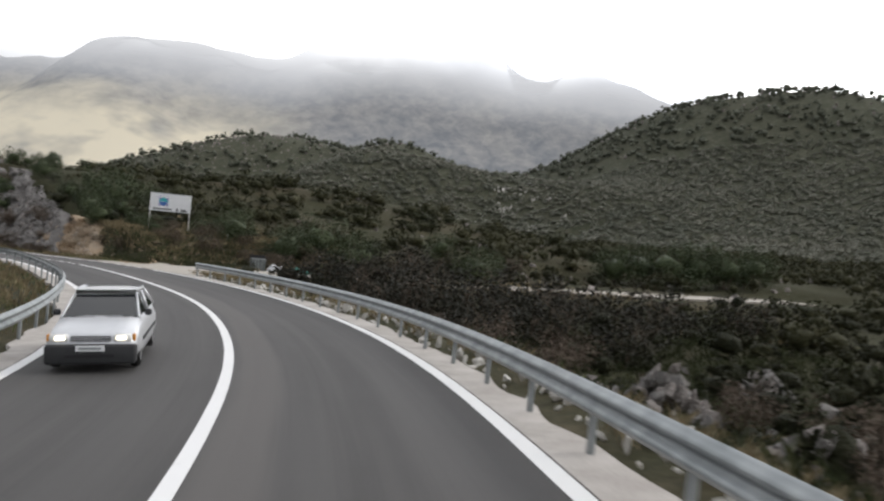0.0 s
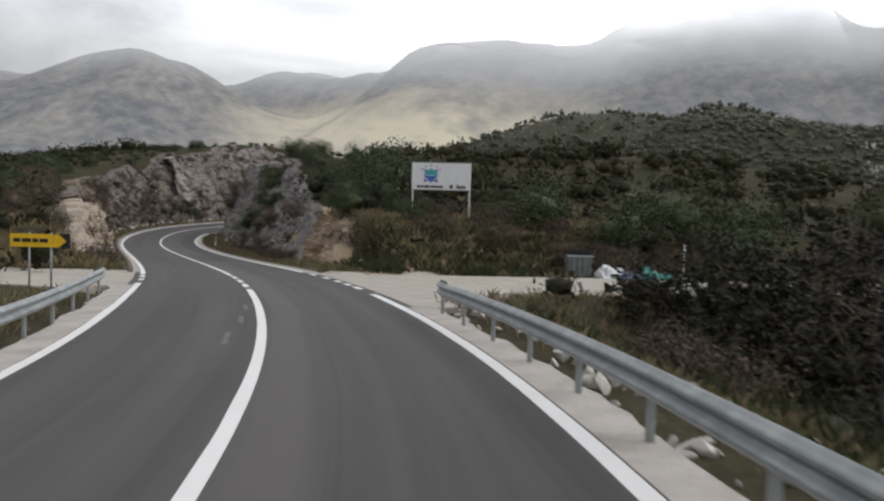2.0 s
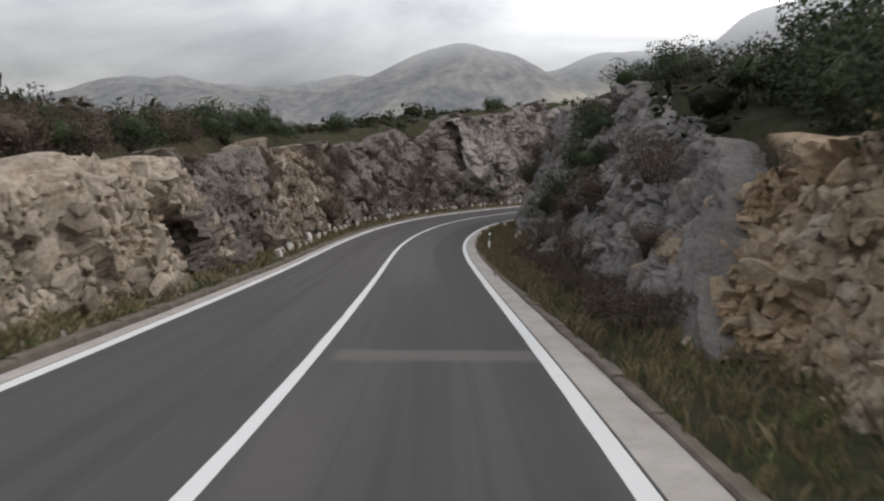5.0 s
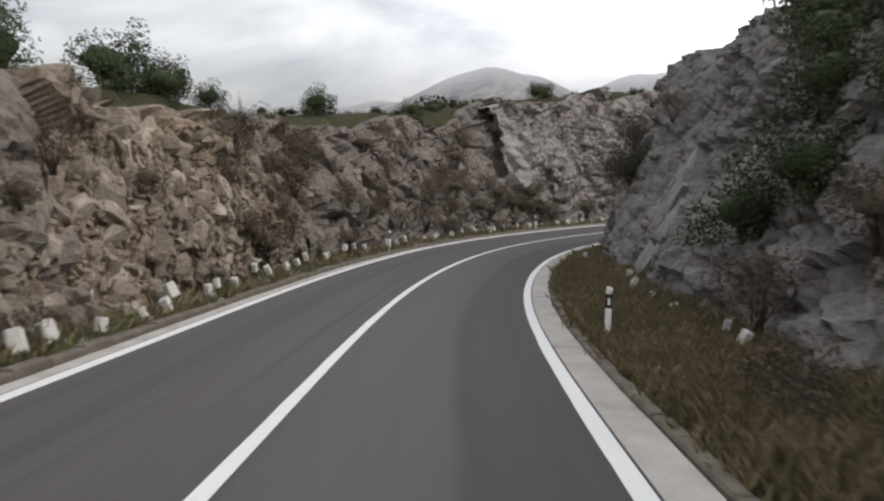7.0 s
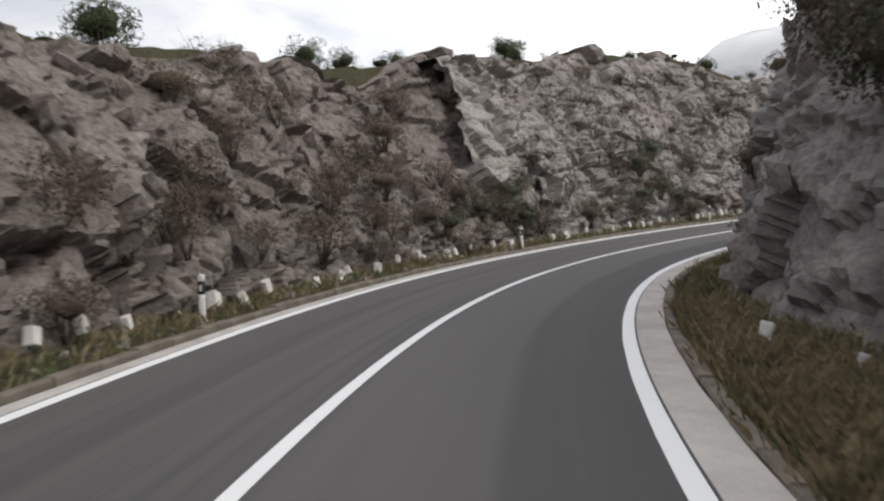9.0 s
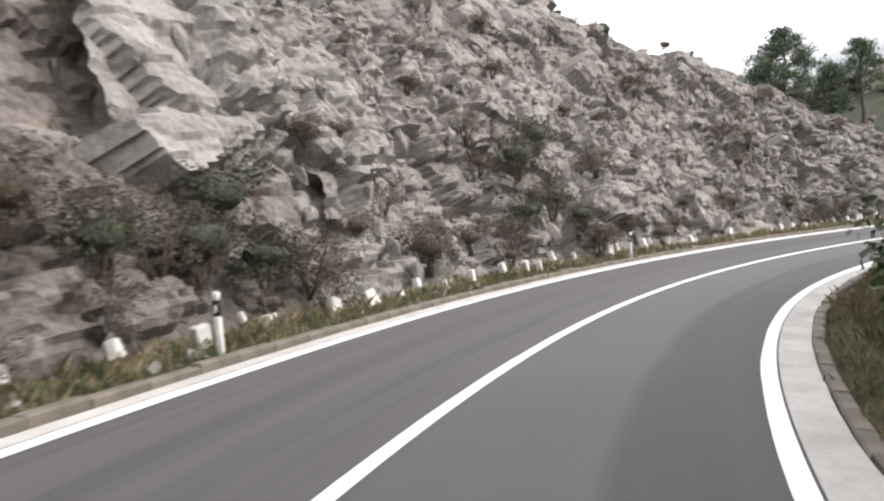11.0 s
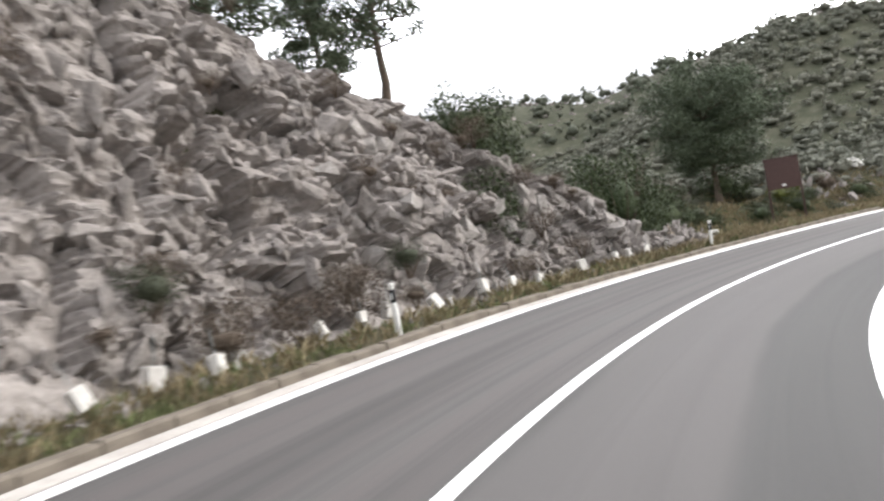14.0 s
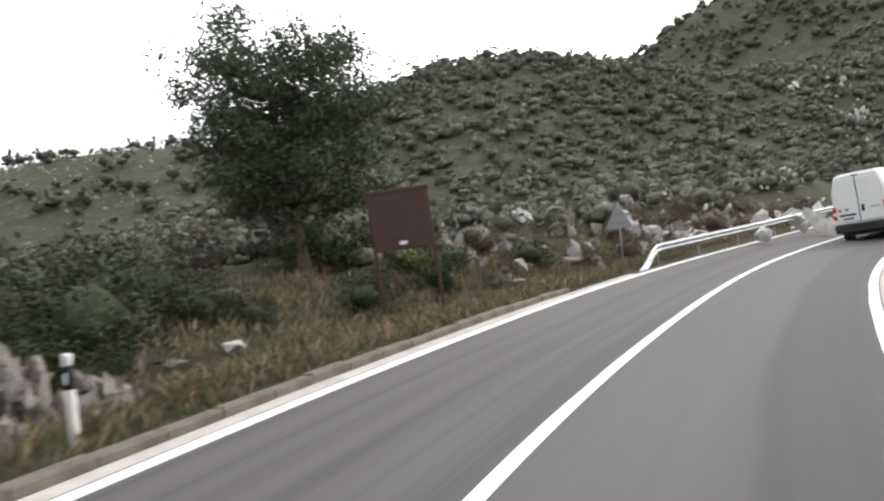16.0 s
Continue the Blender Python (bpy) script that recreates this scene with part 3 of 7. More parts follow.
def hills(x, y):
    """The large slopes round the road."""
    g = lambda cx, cy, h, sx, sy: h * np.exp(-(((x - cx) / sx) ** 2 + ((y - cy) / sy) ** 2) / 2)  # noqa: E731
    # a rocky spur beside the last bend: u runs along the road there, v away from it
    u, v = 0.858 * (x + 72) + 0.514 * (y - 175), 0.858 * (y - 175) - 0.514 * (x + 72)
    spur = 37.0 * smooth(7, 205, v) * smooth(-35, 24, u - 0.91 * v) * (1 - 0.7 * smooth(85, 165, u))
    return spur + g(-12, 268, 18, 46, 22) + g(77, 389, 40, 38, 75) + g(145, 385, 43, 40, 75) + g(210, 377, 40, 55, 80) + g(400, 500, 50, 120, 110) + g(-88, 365, 36, 58, 42) + g(70, 330, 8, 70, 60) + g(-20, 145, 2, 40, 35)


SIDE_ROAD = [(-21.0, 53.5, -2.42), (-14.0, 57.5, -2.42), (-4.0, 63.0, -2.35), (12.0, 74.0, -2.1), (35.0, 88.0, -1.6)]


def side_road_bed(x, y):
    """How far a place belongs to the bed of the side road, and the bed's height there."""
    best, z = np.full(len(x), 1e9), np.zeros(len(x))
    for (ax, ay, az), (bx, by, bz) in zip(SIDE_ROAD[:-1], SIDE_ROAD[1:]):
        ux, uy = bx - ax, by - ay
        t = np.clip(((x - ax) * ux + (y - ay) * uy) / (ux * ux + uy * uy), 0, 1)
        dist = np.hypot(x - ax - t * ux, y - ay - t * uy)
        near = dist < best
        best, z = np.where(near, dist, best), np.where(near, az + t * (bz - az), z)
    s, d = nearest(x, y)
    return (1 - smooth(3.4, 6.5, best)) * smooth(4.5, 8.0, np.abs(d)), z - 0.03


def land(x, y):
    """Height of the ground at arrays x, y."""
    x, y = np.asarray(x, float), np.asarray(y, float)
    s, d = nearest(x, y)
    zr = np.interp(s, S, LINE[:, 2])
    bank = np.tan(np.radians(np.interp(s, S, LINE[:, 3])))
    q = np.abs(d)
    p3 = np.stack([x, y, 0 * x], 1)
    rough = soft_noise(p3, 9.0, 1) * 0.5 + soft_noise(p3, 3.1, 2) * 0.18
    far = smooth(5.5, 14, q)
    # on the right: a drop to the field, the side road, then the rocky bank
    field = -1.8 * smooth(4.6, 10.0, q) + 8.0 * smooth(34, 150, q) + 0.8 * soft_noise(p3, 22, 4) * smooth(12, 40, q)
    junction = -0.08 + 8.0 * smooth(45, 150, q)
    slope_w = np.maximum(table(RIGHT_TOP, s), 0.5) / 2.0
    rock_r = table(RIGHT_TOP, s) * smooth(0, 1, (q - right_foot(s) - 2.0) / slope_w) + 0.5 * smooth(25, 120, q)
    w_j = smooth(44, 49, s)
    w_r = smooth(60, 66, s)
    right = field * (1 - w_j) + junction * w_j * (1 - w_r) + rock_r * w_r
    # on the left: scrub, gravel, then the cut
    low = -0.9 * smooth(4.8, 9, q) + 1.6 * smooth(9, 30, q)
    gravel = -0.08 + 0.9 * smooth(13, 30, q)
    top = table(LEFT_TOP, s)
    cut = top * smooth(0, 1, (q - left_foot(s) - 1.5) / np.maximum(top / 2.1, 0.4)) - 0.05 * np.minimum(np.maximum(q - 12, 0), 40)
    after = -0.2 * smooth(4.6, 6.5, q) + 3.1 * smooth(6.5, 16, q) - 3.6 * smooth(24, 60, q)
    w_g, w_c, w_a = smooth(49, 54, s), smooth(67, 75, s), smooth(209, 217, s)
    left = low * (1 - w_g) + gravel * w_g * (1 - w_c) + (cut * (1 - w_a) + after * w_a) * w_c
    h = np.where(d > 0, left, right) + rough * far * np.where((d < 0) & (s > 48) & (s < 62) & (q < 30), 0.25, 1.0)
    under_road = -0.16 * (1 - smooth(4.05, 4.7, q))
    z = zr + np.clip(d, -5, 5) * bank * (1 - smooth(8, 30, q)) + h + under_road
    wide = smooth(30, 160, q)
    base = -1.5 + 9.0 * smooth(60, 500, np.hypot(x + 30, y - 90))
    z = z * (1 - wide * 0.55) + wide * 0.55 * base
    z = z + hills(x, y) * smooth(8, 60, q)
    # the side road lies on a level bed
    k, zs = side_road_bed(x, y)
    z = z * (1 - k) + zs * k
    return z + smooth(60, 400, q) * soft_noise(p3, 60, 6) * 3.5


def axis_steps(a, b, fine, reach):
    mid = np.arange(a, b + 0.01, fine)
    out, step = [], fine
    while sum(out) < reach:
        step *= 1.16
        out.append(step)
    o = np.cumsum(out)
    return np.r_[a - o[::-1], mid, mid[-1] + o]


gx, gy = axis_steps(-125, 40, 1.0, 4200), axis_steps(-25, 250, 1.0, 4200)
GX, GY = np.meshgrid(gx, gy)
gz = land(GX.ravel(), GY.ravel())
tagged(new("ground", mesh_of("ground", np.stack([GX.ravel(), GY.ravel(), gz], 1), grid_faces(len(gy), len(gx)), GROUND, flat=False)), "dry scrub ground with grass, soil and stones", "ground", kind="structure")


# ---- road surface, lines, shoulders and kerbs ----
def strip(name, material, d0, d1, s0, s1, lift, label, category, step=0.5, thick=0.0, wob=0.0, parent=None, seed=0):
    s = np.arange(s0, s1 + 1e-6, step)
    n = len(s)
    rs = np.random.RandomState(seed)
    cols = max(2, int(abs(d1 - d0) / 0.9) + 1)
    ds = np.linspace(d0, d1, cols)
    dd = np.tile(ds, (n, 1))
    if wob:
        k = np.convolve(rs.randn(n + 8), np.ones(3) / 2, "same")[4 : n + 4]
        dd[:, -1] += wob * k
    ss = np.repeat(s, cols)
    v = at(ss, dd.ravel(), lift)
    f = grid_faces(n, cols)
    if d1 > d0:
        f = f[:, ::-1]
    uv = np.stack([ss, dd.ravel()], 1)
    if thick:
        low = at(np.repeat(s, 2), np.stack([dd[:, 0], dd[:, -1]], 1).ravel(), lift - thick)
        o = len(v)
        i = np.arange(n - 1)
        a = np.stack([i * cols, (i + 1) * cols, o + (i + 1) * 2, o + i * 2], 1)
        b = np.stack([i * cols + cols - 1, o + i * 2 + 1, o + (i + 1) * 2 + 1, (i + 1) * cols + cols - 1], 1)
        e = np.array([[0, o, o + 1, cols - 1], [(n - 1) * cols, n * cols - 1, o + 2 * n - 1, o + 2 * n - 2]])
        v, f = np.concatenate([v, low]), np.concatenate([f, a, b, e])
        uv = np.concatenate([uv, np.stack([np.repeat(s, 2), np.stack([dd[:, 0], dd[:, -1]], 1).ravel()], 1)])
    ob = new(name, mesh_of(name, v, f, material, uv=uv))
    if parent:
        ob.parent = parent
        return ob
    return tagged(ob, label, category, kind="structure")


strip("road", ASPHALT, -3.75, 3.75, -38, 298, 0.0, "dark grey asphalt road with worn wheel tracks", "road", thick=0.25)
LINES = []


def line(d, s0, s1, w=0.19, seed=1):
    LINES.append(strip("road_marking", PAINT, d - w / 2, d + w / 2, s0, s1, 0.006, "white painted road line", "road marking", step=min(0.5, (s1 - s0) / 4), thick=0.006, wob=0.004, seed=seed))


line(0, -38, 53.86, 0.18)
for a, b in ((54.53, 56.14), (57.11, 58.64), (59.66, 61.39)):
    line(0, a, b, 0.18, int(a))
line(0, 62.23, 298, 0.17, 7)
line(-3.4, -38, 51.3, 0.2, 8)
for a, b in ((53.2, 54.33), (55.14, 56.06), (57.05, 57.91), (59.3, 60.4), (62.16, 63.4)):
    line(-3.46, a, b, 0.2, int(a))
line(-3.4, 64.9, 298, 0.2, 3)
line(3.4, -38, 57.2, 0.2, 4)
for a, b in ((58.97, 59.9), (61.1, 62.48)):
    line(3.4, a, b, 0.2, int(a))
line(3.4, 63.7, 298, 0.2, 5)
for a, b, d in ((41.6, 43.4, 0.62), (44.6, 45.9, 0.42), (47.2, 48.6, 0.30)):
    strip("road_marking", PAINT_WORN, d - 0.05, d + 0.06, a, b, 0.005, "faint worn remains of an older road line", "road marking", step=0.4, thick=0.005, wob=0.01, seed=int(a))

# pale concrete strips beside the edge lines
strip("shoulder", SHOULDER, -3.52, -4.12, -38, 47, 0.012, "pale broken concrete strip along the road edge", "shoulder", thick=0.3, wob=0.10, seed=3)
strip("shoulder", SHOULDER, -3.53, -4.02, 64.2, 298, 0.012, "pale concrete gutter along the road edge", "shoulder", thick=0.3, wob=0.01, seed=4)
strip("shoulder", SHOULDER, 3.52, 4.15, -38, 56, 0.012, "pale broken concrete strip along the road edge", "shoulder", thick=0.3, wob=0.08, seed=5)
strip("shoulder", SHOULDER, 3.53, 3.80, 66, 232, 0.012, "pale concrete gutter along the road edge", "shoulder", thick=0.3, wob=0.01, seed=6)


def kerb(side, s0, s1, inner, w, h):
    """A low kerb of single worn stones."""
    ob = tagged(new("kerb"), "low worn stained concrete kerb beside the road", "kerb", kind="structure")
    rs = np.random.RandomState(int(s0) + side)
    s = s0
    while s < s1:
        ln = rs.uniform(0.9, 1.05)
        j = rs.uniform(-0.015, 0.015)
        a, b = side * (inner + j), side * (inner + w + j + rs.uniform(-0.02, 0.03))
        hh = h + rs.uniform(-0.025, 0.02)
        st = np.linspace(s + 0.012, s + ln - 0.012, 3)
        prof = [(a, -0.15), (a, hh - 0.03), (a + side * 0.025, hh), (b - side * 0.03, hh - 0.005), (b, hh - 0.04), (b, -0.2)]
        v, f = sweep(prof, st)
        if side < 0:
            f = f[:, ::-1]
        caps = [tuple(range(6)), tuple(range(17, 11, -1))]
        c = v.mean(0)
        k = new("kerb_stone", mesh_of("kerb_stone", v - c, [tuple(q) for q in f.tolist()] + caps, KERB))
        k.location = c
        k.parent = ob
        s += ln
    return ob


# pale side road on the right, gravel on the left
def within(outline, x, y):
    o = np.array(outline, float)
    inside = np.zeros(len(x), bool)
    px, py = o[:, 0], o[:, 1]
    for i in range(len(o)):
        j = i - 1
        cross = (py[i] > y) != (py[j] > y)
        with np.errstate(divide="ignore", invalid="ignore"):
            inside ^= cross & (x < (px[j] - px[i]) * (y - py[i]) / (py[j] - py[i]) + px[i])
    return inside


def sheet(name, outline, material, label, category, lift=0.03, step=0.45):
    """A sheet draped on the ground inside an outline."""
    o = np.array(outline, float)
    xs = np.arange(o[:, 0].min(), o[:, 0].max() + step, step)
    ys = np.arange(o[:, 1].min(), o[:, 1].max() + step, step)
    X, Y = np.meshgrid(xs, ys)
    x, y = X.ravel(), Y.ravel()
    inside = within(outline, x, y)
    s, d = nearest(x, y)
    zr = np.interp(s, S, LINE[:, 2]) + np.clip(d, -5, 5) * np.tan(np.radians(np.interp(s, S, LINE[:, 3])))
    near = 1 - smooth(5.5, 13, np.abs(d))
    z = (land(x, y) + lift) * (1 - near) + (zr - 0.012) * near
    z = np.maximum(z, land(x, y) + 0.05 + 0.08 * smooth(10, 16, np.abs(d)))
    ok = inside & (np.abs(d) > 4.4)
    f = grid_faces(len(ys), len(xs))
    f = f[ok[f].all(1)]
    used = np.unique(f)
    remap = -np.ones(len(x), int)
    remap[used] = np.arange(len(used))
    rs = np.random.RandomState(5)
    v = np.stack([x, y, z], 1)[used]
    v[:, :2] += rs.uniform(-0.12, 0.12, (len(v), 2))
    f = remap[f]
    e = np.concatenate([f[:, [k, (k + 1) % 4]] for k in range(4)])
    key = np.sort(e, 1) @ np.array([len(v), 1])
    _, first, times = np.unique(key, return_index=True, return_counts=True)
    rim = e[first[times == 1]]
    low = v - (0, 0, 0.8)
    n = len(v)
    v, f = np.concatenate([v, low]), np.concatenate([f, np.stack([rim[:, 1], rim[:, 0], rim[:, 0] + n, rim[:, 1] + n], 1)])
    return tagged(new(name, mesh_of(name, v, f, material)), label, category, kind="structure")


SIDE_OUTLINE = [(-11, 43), (-14.6, 48), (-13.8, 54), (-8, 58.3), (0, 63.0), (14, 72.5), (36, 86.0), (34, 89.6), (10, 75.8), (-3, 66.4), (-11, 62.2), (-18, 61.0), (-24.5, 61.2), (-26.6, 61.9), (-27.4, 60.6), (-22, 44)]
LAY_BY_OUTLINE = [(-21, 44), (-26.5, 46.5), (-33, 46.5), (-37, 50), (-37, 54.5), (-36.8, 56.6), (-34.5, 57.0), (-24, 50)]
sheet("side_road", SIDE_OUTLINE, GRAVEL, "pale compacted gravel and concrete side road", "side road")
sheet("gravel_lay_by", LAY_BY_OUTLINE, GRAVEL, "pale gravel lay-by beside the road", "lay-by")
strip("side_road_apron", GRAVEL, -3.7, -5.4, 46.8, 64.6, 0.004, "pale gravel apron where the side road meets the asphalt", "side road", thick=0.3, wob=0.05, seed=21)
strip("lay_by_apron", GRAVEL, 3.72, 5.6, 55.6, 68.2, 0.004, "pale gravel apron of the lay-by", "lay-by", thick=0.3, wob=0.05, seed=22)


# ---- rock cuts ----
FACES = {}


def rock_face(name, side, s0, s1, foot, tops, lean, material, label, step=0.115, bench=2.2, amp=1.0, seed=0, ends=(0, 0), big=0.0, fine=1.0):
    """A cut face of fractured rock along the road, bending over on to the ground behind its crest."""
    s = np.arange(s0, s1, step)
    top = np.maximum(table(tops, s), 0.05)
    s3 = np.stack([s, 0 * s + seed, 0 * s], 1)
    top = top * (0.94 + 0.06 * soft_noise(s3, 7.0, seed + 9) + 0.05 * soft_noise(s3, 2.2, seed + 8))
    if ends[0]:
        top = top * (0.03 + 0.97 * smooth(s0, s0 + ends[0], s))
    if ends[1]:
        top = top * (0.03 + 0.97 * (1 - smooth(s1 - ends[1], s1, s)))
    rows = int(max(top) / step * 1.05) + 6
    u = np.linspace(0, 1, rows)
    ss = np.repeat(s, rows)
    tt = np.repeat(top, rows)
    uu = np.tile(u, len(s))
    wall = np.minimum(uu / 0.84, 1)
    over = np.clip((uu - 0.84) / 0.16, 0, 1)
    d0 = foot(ss)
    d = d0 + wall * tt / (lean(ss) if callable(lean) else lean) + over * bench
    h = -0.35 + wall * (tt + 0.35) - over * (0.2 + np.minimum(tt * 0.4, 2.0)) * smooth(0.3, 1, over)
    p = at(ss, side * d, h)
    q = p * (1.0, 1.0, 1.25)
    turn = np.array([[0.83, -0.2, 0.52], [0.25, 0.97, 0.0], [-0.5, 0.13, 0.86]])
    q = q @ turn
    q2 = q * (0.62, 0.62, 1.55)
    rough = 0.45 + 0.75 * smooth(-0.35, 0.35, soft_noise(p + 31.0, 5.5, seed + 4))
    out = big * facets(q * (1, 1, 0.6), 6.0, seed + 7, 0.9) + 0.55 * facets(q, 2.7, seed, 0.5, 0.35) + (0.30 * facets(q2, 1.15, seed + 1, 0.35, 0.8) + 0.16 * facets(q2, 0.5, seed + 2, 0.35, 0.9)) * rough * fine + 0.5 * soft_noise(p, 6.0, seed + 3)
    fade = smooth(0, 0.10, uu) * (1 - 0.75 * over) * np.minimum(tt / 3.0, 1)
    out = out * fade * amp
    c, t, l, b = along(ss)
    p[:, :2] -= l * (side * out * 0.85)[:, None]
    p[:, 2] += out * 0.25
    front = (uu > 0.06) & (uu < 0.74)
    FACES[name] = ss[front], p[front] + np.concatenate([l, 0 * l[:, :1]], 1)[front] * side * -0.09
    f = grid_faces(len(s), rows)
    if side > 0:
        f = f[:, ::-1]
    return tagged(new(name, mesh_of(name, p, f, material)), label, "rock face", kind="structure")


CUT_LEFT_1 = rock_face("rock_cut_outcrop", 1, 75, 94.5, left_foot, LEFT_TOP, 2.3, ROCK_PALE, "pale broken limestone outcrop beside the road", seed=10, amp=1.15, ends=(6, 0))
CUT_LEFT_BAY = rock_face("rock_cut_bay", 1, 91.5, 107.5, left_foot, LEFT_TOP, 2.3, ROCK_UMBER, "dark weathered limestone road cut", seed=12, amp=0.9, big=0.3)
CUT_LEFT_MID = rock_face("rock_cut_middle", 1, 104, 126, left_foot, LEFT_TOP, 2.25, ROCK_BROWN, "ochre-brown broken limestone road cut", seed=15, amp=0.9, big=0.3)
CUT_LEFT_DARK = rock_face("rock_cut_shrubby", 1, 122.5, 156.5, left_foot, LEFT_TOP, 2.2, ROCK_UMBER, "dark brownish limestone road cut overgrown with winter shrubs", seed=20, big=0.5)
CUT_LEFT_SLAB = rock_face("rock_cut_pale_buttress", 1, 152.2, 162, left_foot, LEFT_TOP, 2.3, ROCK_LIGHT, "pale smooth limestone buttress with wide cracks", seed=25, big=0.7, fine=0.85)
CUT_LEFT_2 = rock_face("rock_cut_north", 1, 158.5, 213.5, left_foot, LEFT_TOP, 2.2, ROCK_GREY, "tall grey fractured limestone road cut", seed=29, ends=(0, 3), big=0.5, step=0.1)
CUT_RIGHT_1 = rock_face("rock_bank", -1, 69.5, 87, lambda s: right_foot(s) + 0.7, RIGHT_TOP, 1.3, ROCK_OCHRE, "rubbly ochre limestone bank beside the road", seed=30, amp=0.9, ends=(8, 7))
CUT_RIGHT_2 = rock_face("rock_cut_south", -1, 77, 190, lambda s: right_foot(s) + 0.3, RIGHT_TOP, lambda s: 1.6 + 1.0 * smooth(117, 132, s), ROCK_DARK, "steep dark weathered limestone slope with smooth slabs", seed=40, amp=0.8, ends=(8, 10))


# ---- far mountains ----
def mountain_range():
    az = np.radians(np.linspace(-75, 150, 330))
    rr = np.linspace(1900, 4300, 60)
    A, R = np.meshgrid(az, rr)
    x, y = -40 - R * np.sin(A), 100 + R * np.cos(A)
    p = np.stack([x.ravel(), y.ravel(), 0 * x.ravel()], 1)
    ridge = 1 - soft_noise(p, 900, 60) ** 2 * 1.6
    ridge2 = 1 - soft_noise(p, 330, 61) ** 2 * 1.8
    rise = smooth(1900, 3500, R.ravel())
    h = rise * (330 + 130 * ridge + 50 * ridge2 + 80 * soft_noise(p, 1500, 62)) + 24 * soft_noise(p, 140, 63) * rise
    g = lambda cx, cy, hh, w: hh * np.exp(-((p[:, 0] - cx) ** 2 + (p[:, 1] - cy) ** 2) / (2 * w * w))  # noqa: E731
    h = h + g(-2250, 2150, 165, 240) - 25
    h = h + rise * 190 * np.exp(-((np.degrees(A.ravel()) - 4) / 11) ** 2)
    h = h + rise * 330 * smooth(radians(-42), radians(-24), -A.ravel()) * (0.75 + 0.5 * ridge2)
    lid = 545 + 70 * soft_noise(p, 800, 66) + 45 * soft_noise(p, 260, 67) + 18 * soft_noise(p, 90, 68) + 210 * np.exp(-((np.degrees(A.ravel()) - 4) / 11) ** 2)
    h = lid - 40.0 * np.log1p(np.exp(np.clip((lid - h) / 40.0, -30, 30)))
    h = h * (1 - 0.75 * smooth(3700, 4300, R.ravel()))
    p[:, 2] = h
    turn = radians(-2.7)
    dx, dy = p[:, 0] + 40, p[:, 1] - 100
    p[:, 0], p[:, 1] = -40 + dx * math.cos(turn) - dy * math.sin(turn), 100 + dx * math.sin(turn) + dy * math.cos(turn)
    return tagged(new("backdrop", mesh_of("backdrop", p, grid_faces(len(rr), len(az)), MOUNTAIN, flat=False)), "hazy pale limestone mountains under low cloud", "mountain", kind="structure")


mountain_range()


# ---- guard rails ----
def w_beam(side):
    """Closed profile of a corrugated beam, seen along the road: its face bulges towards the road."""
    u = np.linspace(0, 1, 15)
    z = 0.44 + 0.31 * u
    out = 0.038 * (1 - np.cos(4 * np.pi * u))
    front = [(-side * o, h) for o, h in zip(out, z)]
    back = [(-side * (o - 0.006), h) for o, h in zip(out[::-1], z[::-1])]
    return front + back


def guard_rail(side, d, s0, s1, gap, label, ramp=0.0, bend=0.0, first=0.0):
    """A galvanised beam on posts. ramp: metres over which it dips into the ground at s0; bend: how far its end at s1 turns off."""
    ob = thing("guard_rail", Matrix(), label, "guard rail")
    s = np.arange(s0, s1 + 0.01, 0.5)
    prof = np.array(w_beam(side))
    n = len(prof)
    sink = -0.75 * (1 - smooth(s0, s0 + ramp, s)) if ramp else np.zeros(len(s))
    off = side * bend * smooth(s1 - 2.5, s1, s) ** 1.5 if bend else np.zeros(len(s))
    drop = -0.25 * smooth(s1 - 1.2, s1, s) if bend else np.zeros(len(s))
    v = at(np.repeat(s, n), np.tile(prof[:, 0], len(s)) + d + np.repeat(off, n), np.tile(prof[:, 1], len(s)) + np.repeat(sink + drop, n))
    f = grid_faces(len(s), n)
    i = np.arange(len(s) - 1) * n
    f = np.concatenate([f, np.stack([i + n - 1, i, i + n, i + 2 * n - 1], 1)])
    faces = [tuple(q) for q in f.tolist()] + [tuple(range(n)), tuple(range(len(v) - 1, len(v) - n - 1, -1))]
    under(new("beam", mesh_of("beam", v, faces, STEEL, flat=False)), ob)
    bm = boxed(-0.05, 0.05, -0.03, 0.03, -0.75, 0.66, 0.008)
    box(bm, -0.05, 0.05, 0.03, 0.075, 0.50, 0.64, 0.006)
    post = bpy.data.meshes.new("post")
    bm.to_mesh(post)
    bm.free()
    post.materials.append(STEEL)
    for q in np.arange(s0 + first + ramp, s1 - 0.3, gap):
        o = float(np.interp(q, s, off))
        p = at(q, d + side * 0.085 + o)[0]
        k = new("post", post)
        k.matrix_world = Matrix.Translation(p) @ Matrix.Rotation(radians(heading(q)) + (math.pi / 2 if side > 0 else -math.pi / 2) + math.pi, 4, "Z")
        k.parent = ob
    return ob


guard_rail(-1, -3.86, -30, 47.2, 2.2, "galvanised steel guard rail with dull grey posts beside the road", bend=0.7, first=0.6)
guard_rail(1, 4.05, -30, 54.2, 2.2, "galvanised steel guard rail on the inside of the bend", bend=0.5, first=0.4)
guard_rail(1, 4.0, 233.5, 296, 4.0, "galvanised guard rail with a ramped end at the bend", ramp=2.2)


